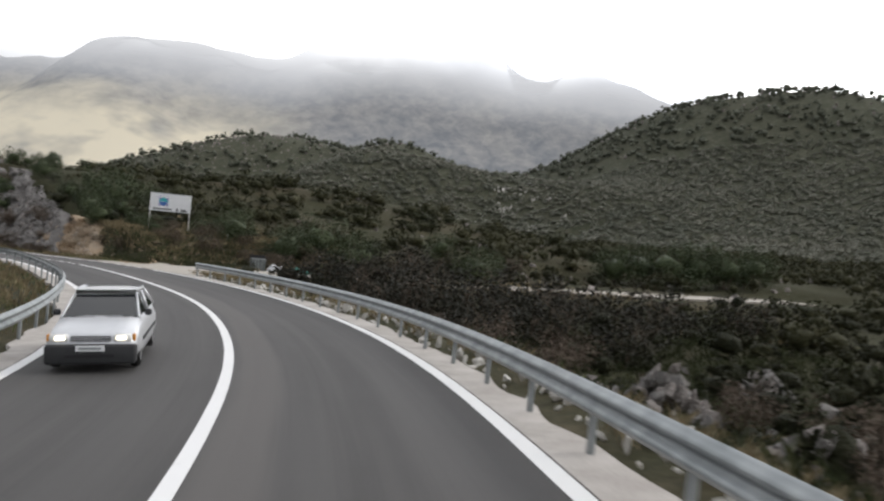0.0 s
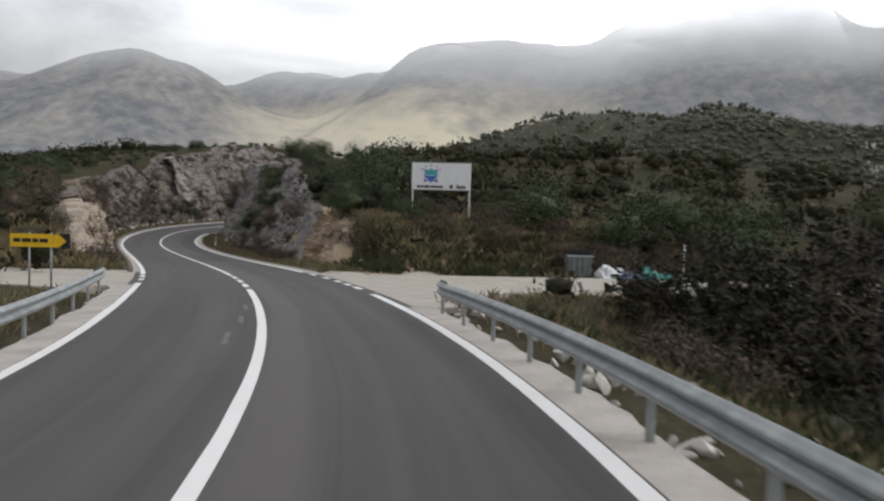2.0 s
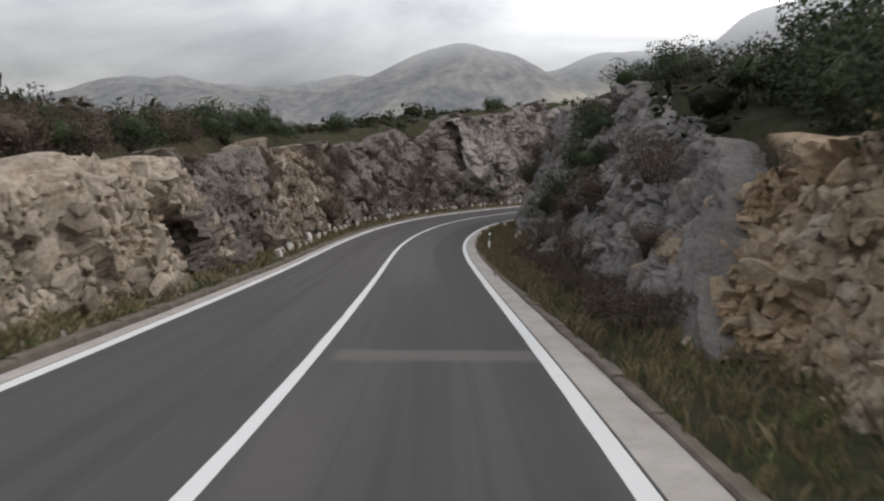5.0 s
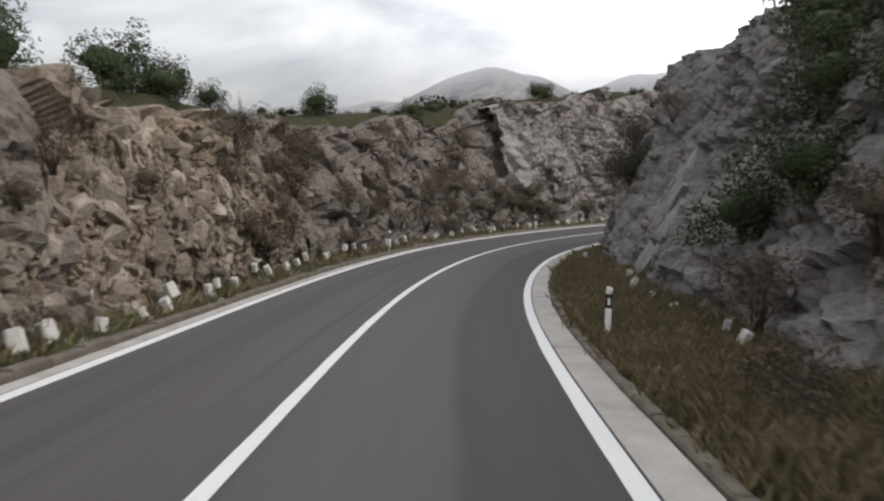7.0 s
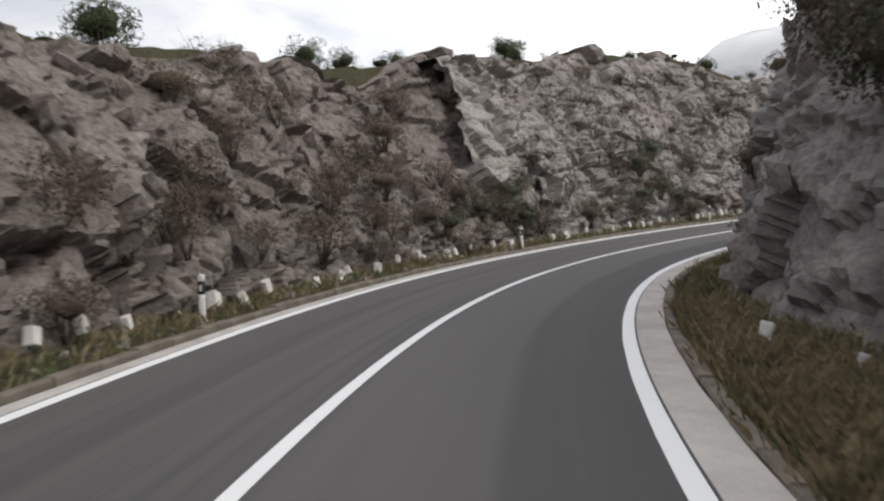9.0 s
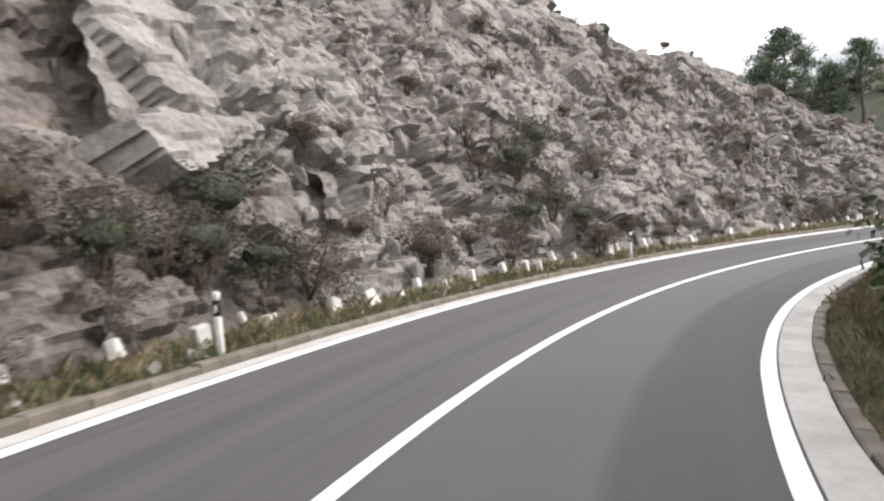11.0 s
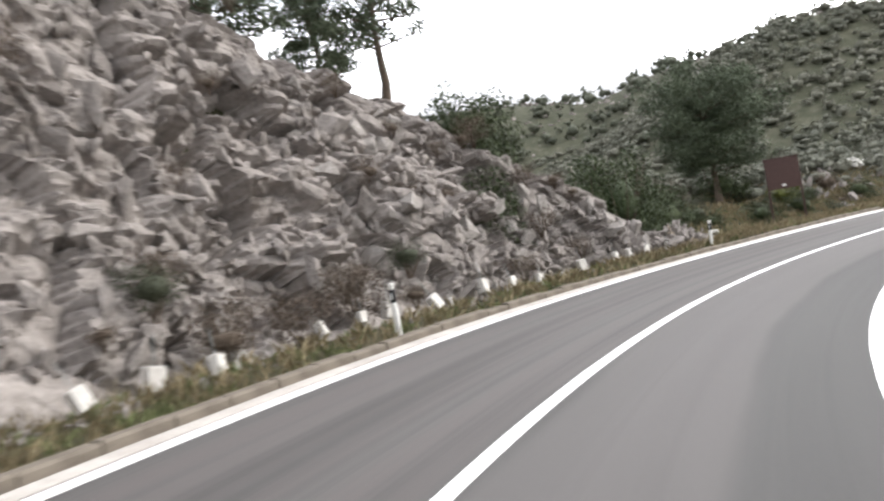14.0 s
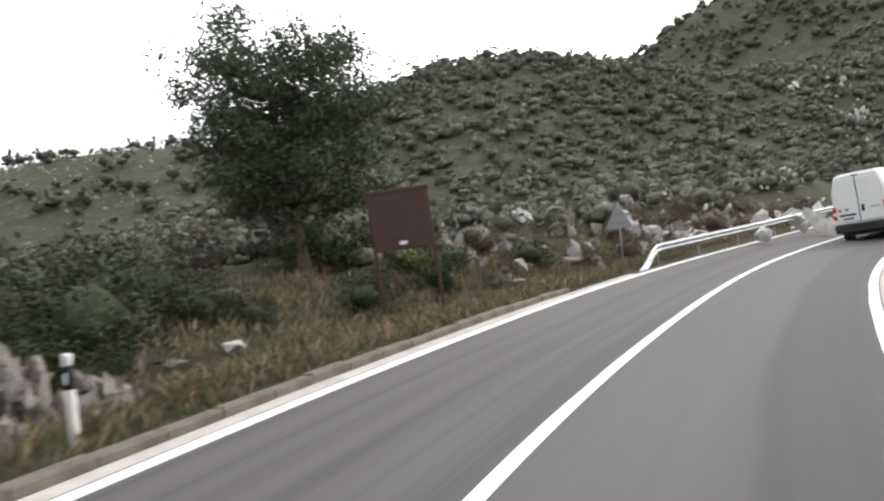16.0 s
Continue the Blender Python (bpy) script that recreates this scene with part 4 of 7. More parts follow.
# ---- delineator posts and net weights ----
def delineator(m):
    ob = thing("delineator", m, "white plastic delineator post with a black band", "road post", "delineator posts")
    bm = bmesh.new()
    box(bm, -0.055, 0.055, -0.035, 0.035, -0.1, 0.62, 0.018, 2)
    part("shaft", bm, WHITE_PLASTIC, ob, flat=False)
    part("band", boxed(-0.058, 0.058, -0.038, 0.038, 0.62, 0.87, 0.016, 2), BLACK_PLASTIC, ob, "black band", flat=False)
    bm = boxed(-0.055, 0.055, -0.035, 0.035, 0.87, 1.0, 0.018, 2)
    bmesh.ops.rotate(bm, verts=[v for v in bm.verts if v.co.z > 0.9], cent=(0, 0, 0.93), matrix=Matrix.Rotation(0.25, 3, "Y"))
    part("cap", bm, WHITE_PLASTIC, ob, flat=False)
    part("reflector", boxed(-0.022, 0.022, -0.046, -0.036, 0.68, 0.80, 0.004), SIGN_WHITE, ob, "pale reflector")
    return ob


def stand(s, d, turn=0.0, h=0.0, lean=0.0):
    """An upright pose at a place by the road, facing along it."""
    return Matrix.Translation(at(s, d, h)[0]) @ Matrix.Rotation(radians(heading(s) + turn), 4, "Z") @ Matrix.Rotation(radians(lean), 4, "Y")


_posts = [(130.0, 4.4), (106.2, -4.55), (151.2, 4.4), (172.2, 4.5), (193.1, 4.5), (211.6, 4.65)]
_first = delineator(stand(*_posts[0], lean=2))
for k, (s, d) in enumerate(_posts[1:]):
    copy_thing(_first, stand(s, d, lean=(-1) ** k * 2.0))


def net_weight(m, rs):
    ob = thing("net_weight", m, "pale concrete block that weighs down a rock net", "concrete block", "net weights along the rock")
    bm = boxed(-0.14, 0.14, -0.11, 0.11, -0.19, 0.19, 0.025, 1)
    for v in bm.verts:
        v.co += Vector(rs.uniform(-0.012, 0.012, 3).tolist())
    part("block", bm, BLOCK, ob)
    bm = bmesh.new()
    cyl(bm, 0.009, 0.5, Matrix.Translation((0, 0, 0.4)), 5)
    part("wire", bm, STEEL, ob, "thin wire")
    return ob


_rs = np.random.RandomState(11)
_weights = [net_weight(Matrix(), _rs) for _ in range(4)]
_spots = []
for s in np.arange(101, 211, 1.4):
    _spots.append((s + _rs.uniform(-0.6, 0.6), left_foot(s) + _rs.uniform(-0.6, -0.25), 1))
for s in np.arange(104, 128, 2.1):
    _spots.append((s + _rs.uniform(-0.4, 0.4), -(right_foot(s) + _rs.uniform(-0.1, 0.35)), -1))
for k, (s, d, side) in enumerate(_spots):
    h = _rs.uniform(0.12, 0.42) if side > 0 else _rs.uniform(0.12, 0.4)
    m = stand(s, d, 90 * side + _rs.uniform(-25, 25), h) @ Matrix.Rotation(radians(_rs.uniform(-22, 22)), 4, "Y") @ Matrix.Rotation(radians(_rs.uniform(-25, 5) * 1.0), 4, "X")
    m = m @ Matrix.Scale(_rs.uniform(0.62, 1.05) * (1.0 if side > 0 else 0.8), 4)
    if k < 4:
        _weights[k].matrix_world = m
    else:
        w = copy_thing(_weights[k % 4], m)


# ---- signs ----
def on_land(x, y, lift=0.0):
    return float(land(np.array([x]), np.array([y]))[0]) + lift


def text_mesh(body, size, depth, material, name="lettering"):
    cu = bpy.data.curves.new(name, "FONT")
    cu.body, cu.size, cu.extrude, cu.align_x = body, size, depth, "LEFT"
    cu.offset = 0.012
    tmp = bpy.data.objects.new(name, cu)
    scene.collection.objects.link(tmp)
    bpy.context.view_layer.update()
    me = bpy.data.meshes.new_from_object(tmp.evaluated_get(bpy.context.evaluated_depsgraph_get()))
    bpy.data.objects.remove(tmp)
    me.materials.clear()
    me.materials.append(material)
    return me


def prism(points, y0, y1):
    """A flat shape in the xz plane with thickness from y0 to y1."""
    bm = bmesh.new()
    a = [bm.verts.new((x, y0, z)) for x, z in points]
    b = [bm.verts.new((x, y1, z)) for x, z in points]
    bm.faces.new(a)
    bm.faces.new(b[::-1])
    for i in range(len(a)):
        bm.faces.new((a[i - 1], b[i - 1], b[i], a[i]))
    bmesh.ops.recalc_face_normals(bm, faces=bm.faces)
    return bm


def billboard():
    """A white hotel board on two poles; its front looks to -y."""
    x, y = -23.95, 69.45
    z = -0.55
    m = Matrix.Translation((x, y, z)) @ Matrix.Rotation(math.atan2(0.7, 3.1), 4, "Z")
    ob = thing("billboard", m, "white billboard with a blue and teal emblem on two thin poles", "billboard")
    for sx in (-1.56, 1.56):
        bm = bmesh.new()
        cyl(bm, 0.04, 3.6, Matrix.Translation((sx, 0.05, 1.4)), 10)
        part("pole", bm, WHITE_PLASTIC, ob, flat=False)
    part("board", boxed(-1.62, 1.62, -0.03, 0.02, 1.78, 3.24, 0.008), SIGN_WHITE, ob)
    for z0, z1 in ((1.76, 1.80), (3.22, 3.27)):
        part("edge_strip", boxed(-1.64, 1.64, -0.035, 0.03, z0, z1, 0.005), GREY_METAL, ob)
    c, zc, r = -0.56, 2.55, 0.40
    part("emblem", prism([(c - r, zc), (c - r * 0.1, zc + 0.03), (c + r, zc), (c + r * 0.75, zc + 0.16), (c, zc + r), (c - r * 0.75, zc + 0.16)], -0.046, -0.032), SIGN_TEAL, ob, "teal upper half of an emblem")
    part("emblem", prism([(c - r, zc - 0.01), (c, zc - r), (c + r, zc - 0.01)], -0.046, -0.032), SIGN_BLUE, ob, "blue lower half of an emblem")
    for sx in (-1, 1):
        part("emblem", prism([(c + sx * 0.14, zc + 0.24), (c + sx * 0.36, zc + 0.38), (c + sx * 0.36, zc + 0.14)], -0.046, -0.032), SIGN_VIOLET, ob, "violet corner of an emblem")
        part("emblem", prism([(c + sx * 0.14, zc - 0.26), (c + sx * 0.36, zc - 0.40), (c + sx * 0.38, zc - 0.14)], -0.046, -0.032), SIGN_VIOLET, ob, "violet corner of an emblem")
    for k in range(5):
        a = radians(150 - 30 * k)
        px, pz = c + 0.56 * math.cos(a), zc + 0.12 + 0.42 * math.sin(a)
        part("bar", boxed(px - 0.035, px + 0.035, -0.044, -0.032, pz - 0.045, pz + 0.045, 0.004), SIGN_VIOLET, ob, "small violet bar")
    xx = -1.32
    for w in (0.17, 0.15, 0.24, 0.08, 0.17, 0.16, 0.15):
        part("bar", boxed(xx, xx + w, -0.044, -0.032, 1.885, 2.015, 0.004), BLACK_PLASTIC, ob, "black bar")
        xx += w + 0.05
    for body, px in (("6", 0.48), ("km", 0.86)):
        t = new("lettering", text_mesh(body, 0.33, 0.008, BLACK_PLASTIC))
        t.matrix_local = Matrix.Translation((px, -0.045, 1.87)) @ Matrix.Rotation(math.pi / 2, 4, "X") @ Matrix.Diagonal((1.18, 1, 1, 1))
        t.parent = ob
        tagged(t, "bold black lettering")
    return ob


billboard()


def arrow_sign():
    p = (-25.62, 45.50)
    m = Matrix.Translation((p[0], p[1], on_land(p[0], p[1]))) @ Matrix.Rotation(radians(26), 4, "Z")
    ob = thing("direction_sign", m, "yellow arrow-shaped direction sign on two posts", "road sign")
    for sx in (-0.62, 0.0):
        bm = bmesh.new()
        cyl(bm, 0.03, 2.0, Matrix.Translation((sx, 0.03, 0.75)), 8)
        part("post", bm, STEEL, ob, flat=False)
    part("panel", prism([(-1.15, 1.32), (0.30, 1.32), (0.5, 1.51), (0.30, 1.70), (-1.15, 1.70)], -0.02, 0.0), SIGN_YELLOW, ob)
    part("arrow_tip", prism([(0.22, 1.30), (0.56, 1.30), (0.56, 1.72), (0.22, 1.72), (0.46, 1.51)], -0.028, -0.021), BLACK_PLASTIC, ob, "black arrow tip")
    xx = -1.05
    for w in (0.2, 0.26, 0.16, 0.24):
        part("bar", boxed(xx, xx + w, -0.03, -0.02, 1.46, 1.57, 0.004), BLACK_PLASTIC, ob, "dark bar")
        xx += w + 0.04
    return ob


arrow_sign()


def brown_sign():
    p = at(224.6, 7.4)[0]
    m = Matrix.Translation((p[0], p[1], on_land(p[0], p[1], 0.35))) @ Matrix.Rotation(radians(-14), 4, "Z")
    ob = thing("information_sign", m, "dark brown information board on two brown posts", "road sign")
    for sx in (-0.78, 0.80):
        part("post", boxed(sx - 0.045, sx + 0.045, 0.0, 0.09, -0.4, 3.2, 0.01), SIGN_BROWN, ob)
    part("board", boxed(-0.80, 0.80, -0.045, 0.0, 1.55, 3.15, 0.012), SIGN_BROWN, ob)
    part("edge_strip", boxed(-0.86, 0.86, -0.06, 0.02, 3.08, 3.18, 0.01), SIGN_BROWN, ob)
    part("plate", boxed(-0.10, 0.10, -0.058, -0.046, 1.68, 1.78, 0.004), WHITE_PLASTIC, ob, "small white plate")
    return ob


brown_sign()


def triangle_sign():
    m = stand(234.6, 5.0, 0) @ Matrix.Rotation(radians(4), 4, "Y")
    ob = thing("warning_sign", m, "grey back of a triangular warning sign on a steel post", "road sign")
    bm = bmesh.new()
    cyl(bm, 0.03, 2.6, Matrix.Translation((0, 0.04, 1.1)), 10)
    part("post", bm, STEEL, ob, flat=False)
    part("panel", prism([(-0.52, 1.45), (0.52, 1.45), (0.06, 2.33), (-0.06, 2.33)], 0.0, 0.02), SIGN_BACK, ob)
    part("bracket", boxed(-0.34, 0.34, -0.025, 0.0, 1.62, 1.66), STEEL, ob)
    part("bracket", boxed(-0.17, 0.17, -0.025, 0.0, 1.95, 1.99), STEEL, ob)
    return ob


triangle_sign()


# ---- waste container and litter ----
TUB_METAL = plain("dull_grey_tub", (0.15, 0.165, 0.165), 0.6, 0.1, grain=0.25, scale=5)


def dumpster():
    x, y = -14.75, 63.7
    m = Matrix.Translation((x, y, on_land(x, y))) @ Matrix.Rotation(radians(22), 4, "Z") @ Matrix.Diagonal((0.8, 0.8, 0.92, 1))
    ob = thing("waste_container", m, "grey metal waste container with an open black mouth", "waste container")
    bm = bmesh.new()
    lo = [bm.verts.new((a * 0.63, b * 0.48, 0.22)) for a, b in ((-1, -1), (1, -1), (1, 1), (-1, 1))]
    hi = [bm.verts.new((a * 0.68, b * 0.54, 1.18)) for a, b in ((-1, -1), (1, -1), (1, 1), (-1, 1))]
    inn = [bm.verts.new((a * 0.64, b * 0.50, 1.16)) for a, b in ((-1, -1), (1, -1), (1, 1), (-1, 1))]
    dn = [bm.verts.new((a * 0.54, b * 0.42, 0.30)) for a, b in ((-1, -1), (1, -1), (1, 1), (-1, 1))]
    bm.faces.new(lo[::-1])
    bm.faces.new(dn)
    for i in range(4):
        j = (i + 1) % 4
        bm.faces.new((lo[i], lo[j], hi[j], hi[i]))
        bm.faces.new((hi[i], hi[j], inn[j], inn[i]))
        bm.faces.new((inn[i], inn[j], dn[j], dn[i]))
    part("tub", bm, TUB_METAL, ob)
    for k in (-0.3, 0.0, 0.3):
        part("rib", boxed(k - 0.02, k + 0.02, -0.56, -0.50, 0.35, 1.12, 0.01), GREY_METAL, ob)
    part("rim", boxed(-0.72, 0.72, -0.585, -0.535, 1.10, 1.19, 0.015), GREY_METAL, ob)
    bm = boxed(-0.70, 0.70, 0.50, 0.55, 1.15, 1.42, 0.03)
    part("lid", bm, BLACK_PLASTIC, ob, "black open lid")
    for sx in (-0.76, 0.72):
        part("trunnion", boxed(sx, sx + 0.05, -0.05, 0.05, 0.85, 0.98, 0.01), STEEL, ob)
    for sx in (-0.45, 0.45):
        for sy in (-0.34, 0.34):
            bm = bmesh.new()
            cyl(bm, 0.10, 0.06, Matrix.Translation((sx, sy, 0.10)) @ Matrix.Rotation(math.pi / 2, 4, "Y"), 14)
            part("wheel", bm, BLACK_PLASTIC, ob, flat=False)
    return ob


dumpster()


def crumpled(size, seed):
    bm = bmesh.new()
    bmesh.ops.create_icosphere(bm, subdivisions=3, radius=1)
    v = np.array([q.co[:] for q in bm.verts])
    r = 1 + 0.30 * facets(v + seed * 3.7, 0.55, seed) + 0.16 * facets(v + seed, 0.25, seed + 1)
    for q, k in zip(bm.verts, r):
        q.co = Vector((q.co.x * size[0] * k, q.co.y * size[1] * k, max(-0.25, q.co.z) * size[2] * k))
    return bm


for k, (x, y, size, mat, word) in enumerate([(-13.6, 64.0, (0.42, 0.35, 0.42), BAG_WHITE, "white"), (-13.1, 64.5, (0.35, 0.3, 0.36), BAG_WHITE, "white"), (-12.6, 64.3, (0.5, 0.35, 0.30), BAG_BLUE, "bluish"), (-12.0, 64.7, (0.55, 0.4, 0.36), BAG_TEAL, "teal"), (-11.3, 65.2, (0.4, 0.3, 0.22), BAG_TEAL, "teal"), (-10.5, 65.7, (0.42, 0.25, 0.2), BAG_WHITE, "pale")]):
    b = part("rubbish_bag", crumpled(size, 70 + k), mat, None)
    b.location = (x, y, on_land(x, y, size[2] * 0.2))
    tagged(b, f"crumpled {word} plastic rubbish bag on the ground", "rubbish bag", "rubbish bags by the container")


def marker_post(x, y, h):
    m = Matrix.Translation((x, y, on_land(x, y)))
    ob = thing("marker_post", m, "thin weathered white marker post", "post")
    part("shaft", boxed(-0.035, 0.035, -0.035, 0.035, -0.2, h, 0.01), WHITE_PLASTIC, ob)
    part("cap", boxed(-0.04, 0.04, -0.04, 0.04, h, h + 0.04, 0.01), SIGN_WHITE, ob)


marker_post(-10.6, 66.0, 1.5)
marker_post(-19.0, 69.5, 0.7)


# ---- vehicles ----
VAN_WHITE = plain("van_white_paint", (0.78, 0.79, 0.78), 0.3, grain=0.03, scale=2)
CAR_SILVER = plain("silver_paint", (0.62, 0.63, 0.65), 0.28, 0.35, grain=0.04, scale=3)
DARK_TRIM = plain("dark_plastic_trim", (0.035, 0.036, 0.038), 0.6)
RUBBER = plain("tyre_rubber", (0.018, 0.018, 0.018), 0.85)
RIM = plain("wheel_rim", (0.35, 0.35, 0.36), 0.35, 0.7)
RED_LENS = plain("red_lamp_lens", (0.50, 0.025, 0.02), 0.2)
CLEAR_LENS = plain("clear_lamp_lens", (0.85, 0.85, 0.82), 0.12)
GLASS = Mat("dark_car_glass", 0.06, spec=0.6).color((0.012, 0.014, 0.016)).m
LAMP_ON = Mat("lit_headlamp", 0.3).m
_e = LAMP_ON.node_tree.nodes["Principled BSDF"]
_e.inputs["Emission Color"].default_value = (1.0, 0.9, 0.68, 1)
_e.inputs["Emission Strength"].default_value = 3.0


def loft(sections, closed_ends=True):
    """A skin through sections of equal point counts: each a list of (x, y, z)."""
    bm = bmesh.new()
    rows = [[bm.verts.new(p) for p in sec] for sec in sections]
    n = len(rows[0])
    for a, b in zip(rows[:-1], rows[1:]):
        for i in range(n):
            j = (i + 1) % n
            bm.faces.new((a[i], a[j], b[j], b[i]))
    if closed_ends:
        bm.faces.new(rows[0][::-1])
        bm.faces.new(rows[-1])
    bmesh.ops.recalc_face_normals(bm, faces=bm.faces)
    return bm


def wheel(ob, x, y, r, w):
    hub = new("wheel")
    hub.parent = ob
    bm = bmesh.new()
    turn = Matrix.Translation((x, y, r)) @ Matrix.Rotation(math.pi / 2, 4, "Y")
    cyl(bm, r, w, turn, 28)
    bmesh.ops.bevel(bm, geom=[e for e in bm.edges if e.calc_length() < r * 0.3 and len(e.link_faces) == 2 and abs(e.verts[0].co.x - e.verts[1].co.x) < 0.01], offset=0.02, segments=2, affect="EDGES")
    tyre = part("tyre", bm, RUBBER, hub, flat=False)
    bm = bmesh.new()
    cyl(bm, r * 0.62, w + 0.012, turn, 20)
    part("rim", bm, RIM, hub, "grey rim")
    return hub


def van(m):
    """A high-roofed panel van; its rear looks to -y, its middle line is x = 0, the rear at y = 0."""
    ob = thing("panel_van", m, "white high-roofed panel van with dark bumpers", "van")

    def ring(y, wlo, wmid, wtop, z0, zmid, ztop, r=0.16):
        half = [(wlo, z0), (wmid, z0 + 0.25), (wmid, zmid), (wmid * 0.985, zmid + (ztop - zmid) * 0.5), (wtop, ztop - r), (wtop - r * 0.45, ztop - r * 0.25), (wtop - r * 1.3, ztop)]
        return [(x, y, z) for x, z in half] + [(-x, y, z) for x, z in half[::-1]]

    body = loft([ring(0.02, 0.92, 0.98, 0.80, 0.52, 1.3, 2.62, 0.14), ring(0.10, 0.95, 1.02, 0.86, 0.45, 1.3, 2.70), ring(0.6, 0.96, 1.025, 0.88, 0.42, 1.3, 2.74), ring(3.2, 0.96, 1.025, 0.88, 0.42, 1.3, 2.74), ring(4.0, 0.96, 1.025, 0.84, 0.42, 1.3, 2.66), ring(4.35, 0.96, 1.02, 0.78, 0.42, 1.25, 2.35), ring(5.0, 0.95, 1.0, 0.70, 0.42, 1.0, 1.55), ring(5.45, 0.9, 0.96, 0.66, 0.40, 0.85, 1.12), ring(5.6, 0.8, 0.88, 0.6, 0.40, 0.75, 0.95)])
    part("body", body, VAN_WHITE, ob)
    for sx in (-1, 1):
        bm = prism([(sx * 0.02, 0.80), (sx * 0.86, 0.80), (sx * 0.87, 1.3), (sx * 0.82, 2.05), (sx * 0.74, 2.50), (sx * 0.02, 2.53)], -0.02, 0.03)
        bmesh.ops.bevel(bm, geom=list(bm.edges), offset=0.012, segments=1, affect="EDGES")
        door = part("rear_door", bm, VAN_WHITE, ob)
        part("hinge", boxed(sx * 0.90 - 0.02, sx * 0.90 + 0.02, -0.01, 0.05, 1.05, 1.15, 0.006), VAN_WHITE, door)
        part("hinge", boxed(sx * 0.86 - 0.02, sx * 0.86 + 0.02, -0.0, 0.06, 2.0, 2.1, 0.006), VAN_WHITE, door)
        lamp = part("tail_lamp", boxed(sx * 0.955 - 0.065, sx * 0.955 + 0.065, -0.01, 0.09, 0.92, 1.46, 0.02), RED_LENS, ob, "tall red tail lamp")
        part("lens", boxed(sx * 0.955 - 0.055, sx * 0.955 + 0.055, -0.018, 0.0, 1.12, 1.22, 0.006), CLEAR_LENS, lamp, "clear lens")
        bm = boxed(sx * 1.12 - 0.09, sx * 1.12 + 0.09, 4.25, 4.36, 1.25, 1.72, 0.03)
        part("mirror", bm, DARK_TRIM, ob, "dark mirror")
        part("mirror_arm", boxed(min(sx * 0.98, sx * 1.06), max(sx * 0.98, sx * 1.06), 4.28, 4.33, 1.36, 1.44), DARK_TRIM, ob)
        part("side_moulding", boxed(sx * 1.025 - 0.02, sx * 1.025 + 0.02, 0.3, 4.2, 0.72, 0.86, 0.01), DARK_TRIM, ob, "dark side moulding")
        for y in (0.95, 4.7):
            part("wheel_arch", boxed(sx * 1.0 - 0.05, sx * 1.0 + 0.04, y - 0.45, y + 0.45, 0.35, 0.78, 0.04), DARK_TRIM, ob, "dark wheel arch")
    part("bumper", boxed(-1.0, 1.0, -0.12, 0.25, 0.38, 0.74, 0.05, 2), DARK_TRIM, ob, "dark rear bumper", flat=False)
    part("step", boxed(-0.55, 0.55, -0.16, -0.08, 0.62, 0.70, 0.015), DARK_TRIM, ob)
    part("seam", boxed(-0.008, 0.008, -0.025, 0.0, 0.80, 2.52), DARK_TRIM, ob, "dark door seam")
    part("handle", boxed(0.10, 0.21, -0.045, -0.015, 1.16, 1.42, 0.012), BLACK_PLASTIC, ob, "black handle")
    part("plate_light", boxed(-0.78, -0.14, -0.04, -0.015, 1.04, 1.12, 0.01), BLACK_PLASTIC, ob, "black strip")
    plate = part("number_plate", boxed(-0.70, -0.18, -0.036, -0.018, 0.88, 1.0, 0.005), SIGN_WHITE, ob, "white number plate")
    part("bar", boxed(-0.64, -0.24, -0.042, -0.034, 0.91, 0.97), DARK_TRIM, plate)
    part("badge", boxed(-0.80, -0.68, -0.03, -0.015, 1.24, 1.34, 0.01), RED_LENS, ob, "small badge")
    part("badge", boxed(-0.52, -0.42, -0.03, -0.015, 1.24, 1.34, 0.01), DARK_TRIM, ob, "small badge")
    part("badge", boxed(0.42, 0.80, -0.03, -0.015, 1.26, 1.31, 0.005), GREY_METAL, ob, "small badge")
    part("roof_lamp", boxed(-0.14, 0.14, -0.01, 0.05, 2.57, 2.62, 0.008), DARK_TRIM, ob, "dark roof lamp")
    part("windscreen", prism([(-0.8, 0.0), (0.8, 0.0), (0.68, 0.85), (-0.68, 0.85)], -0.01, 0.01), GLASS, ob, "dark windscreen").matrix_local = Matrix.Translation((0, 4.98, 1.56)) @ Matrix.Rotation(radians(37), 4, "X")
    part("underbody", boxed(-0.85, 0.85, 0.2, 5.3, 0.25, 0.5), DARK_TRIM, ob)
    for x in (-0.9, 0.9):
        for y in (0.95, 4.7):
            wheel(ob, x, y, 0.34, 0.22)
    return ob


van(stand(242.3, -1.5, -6))


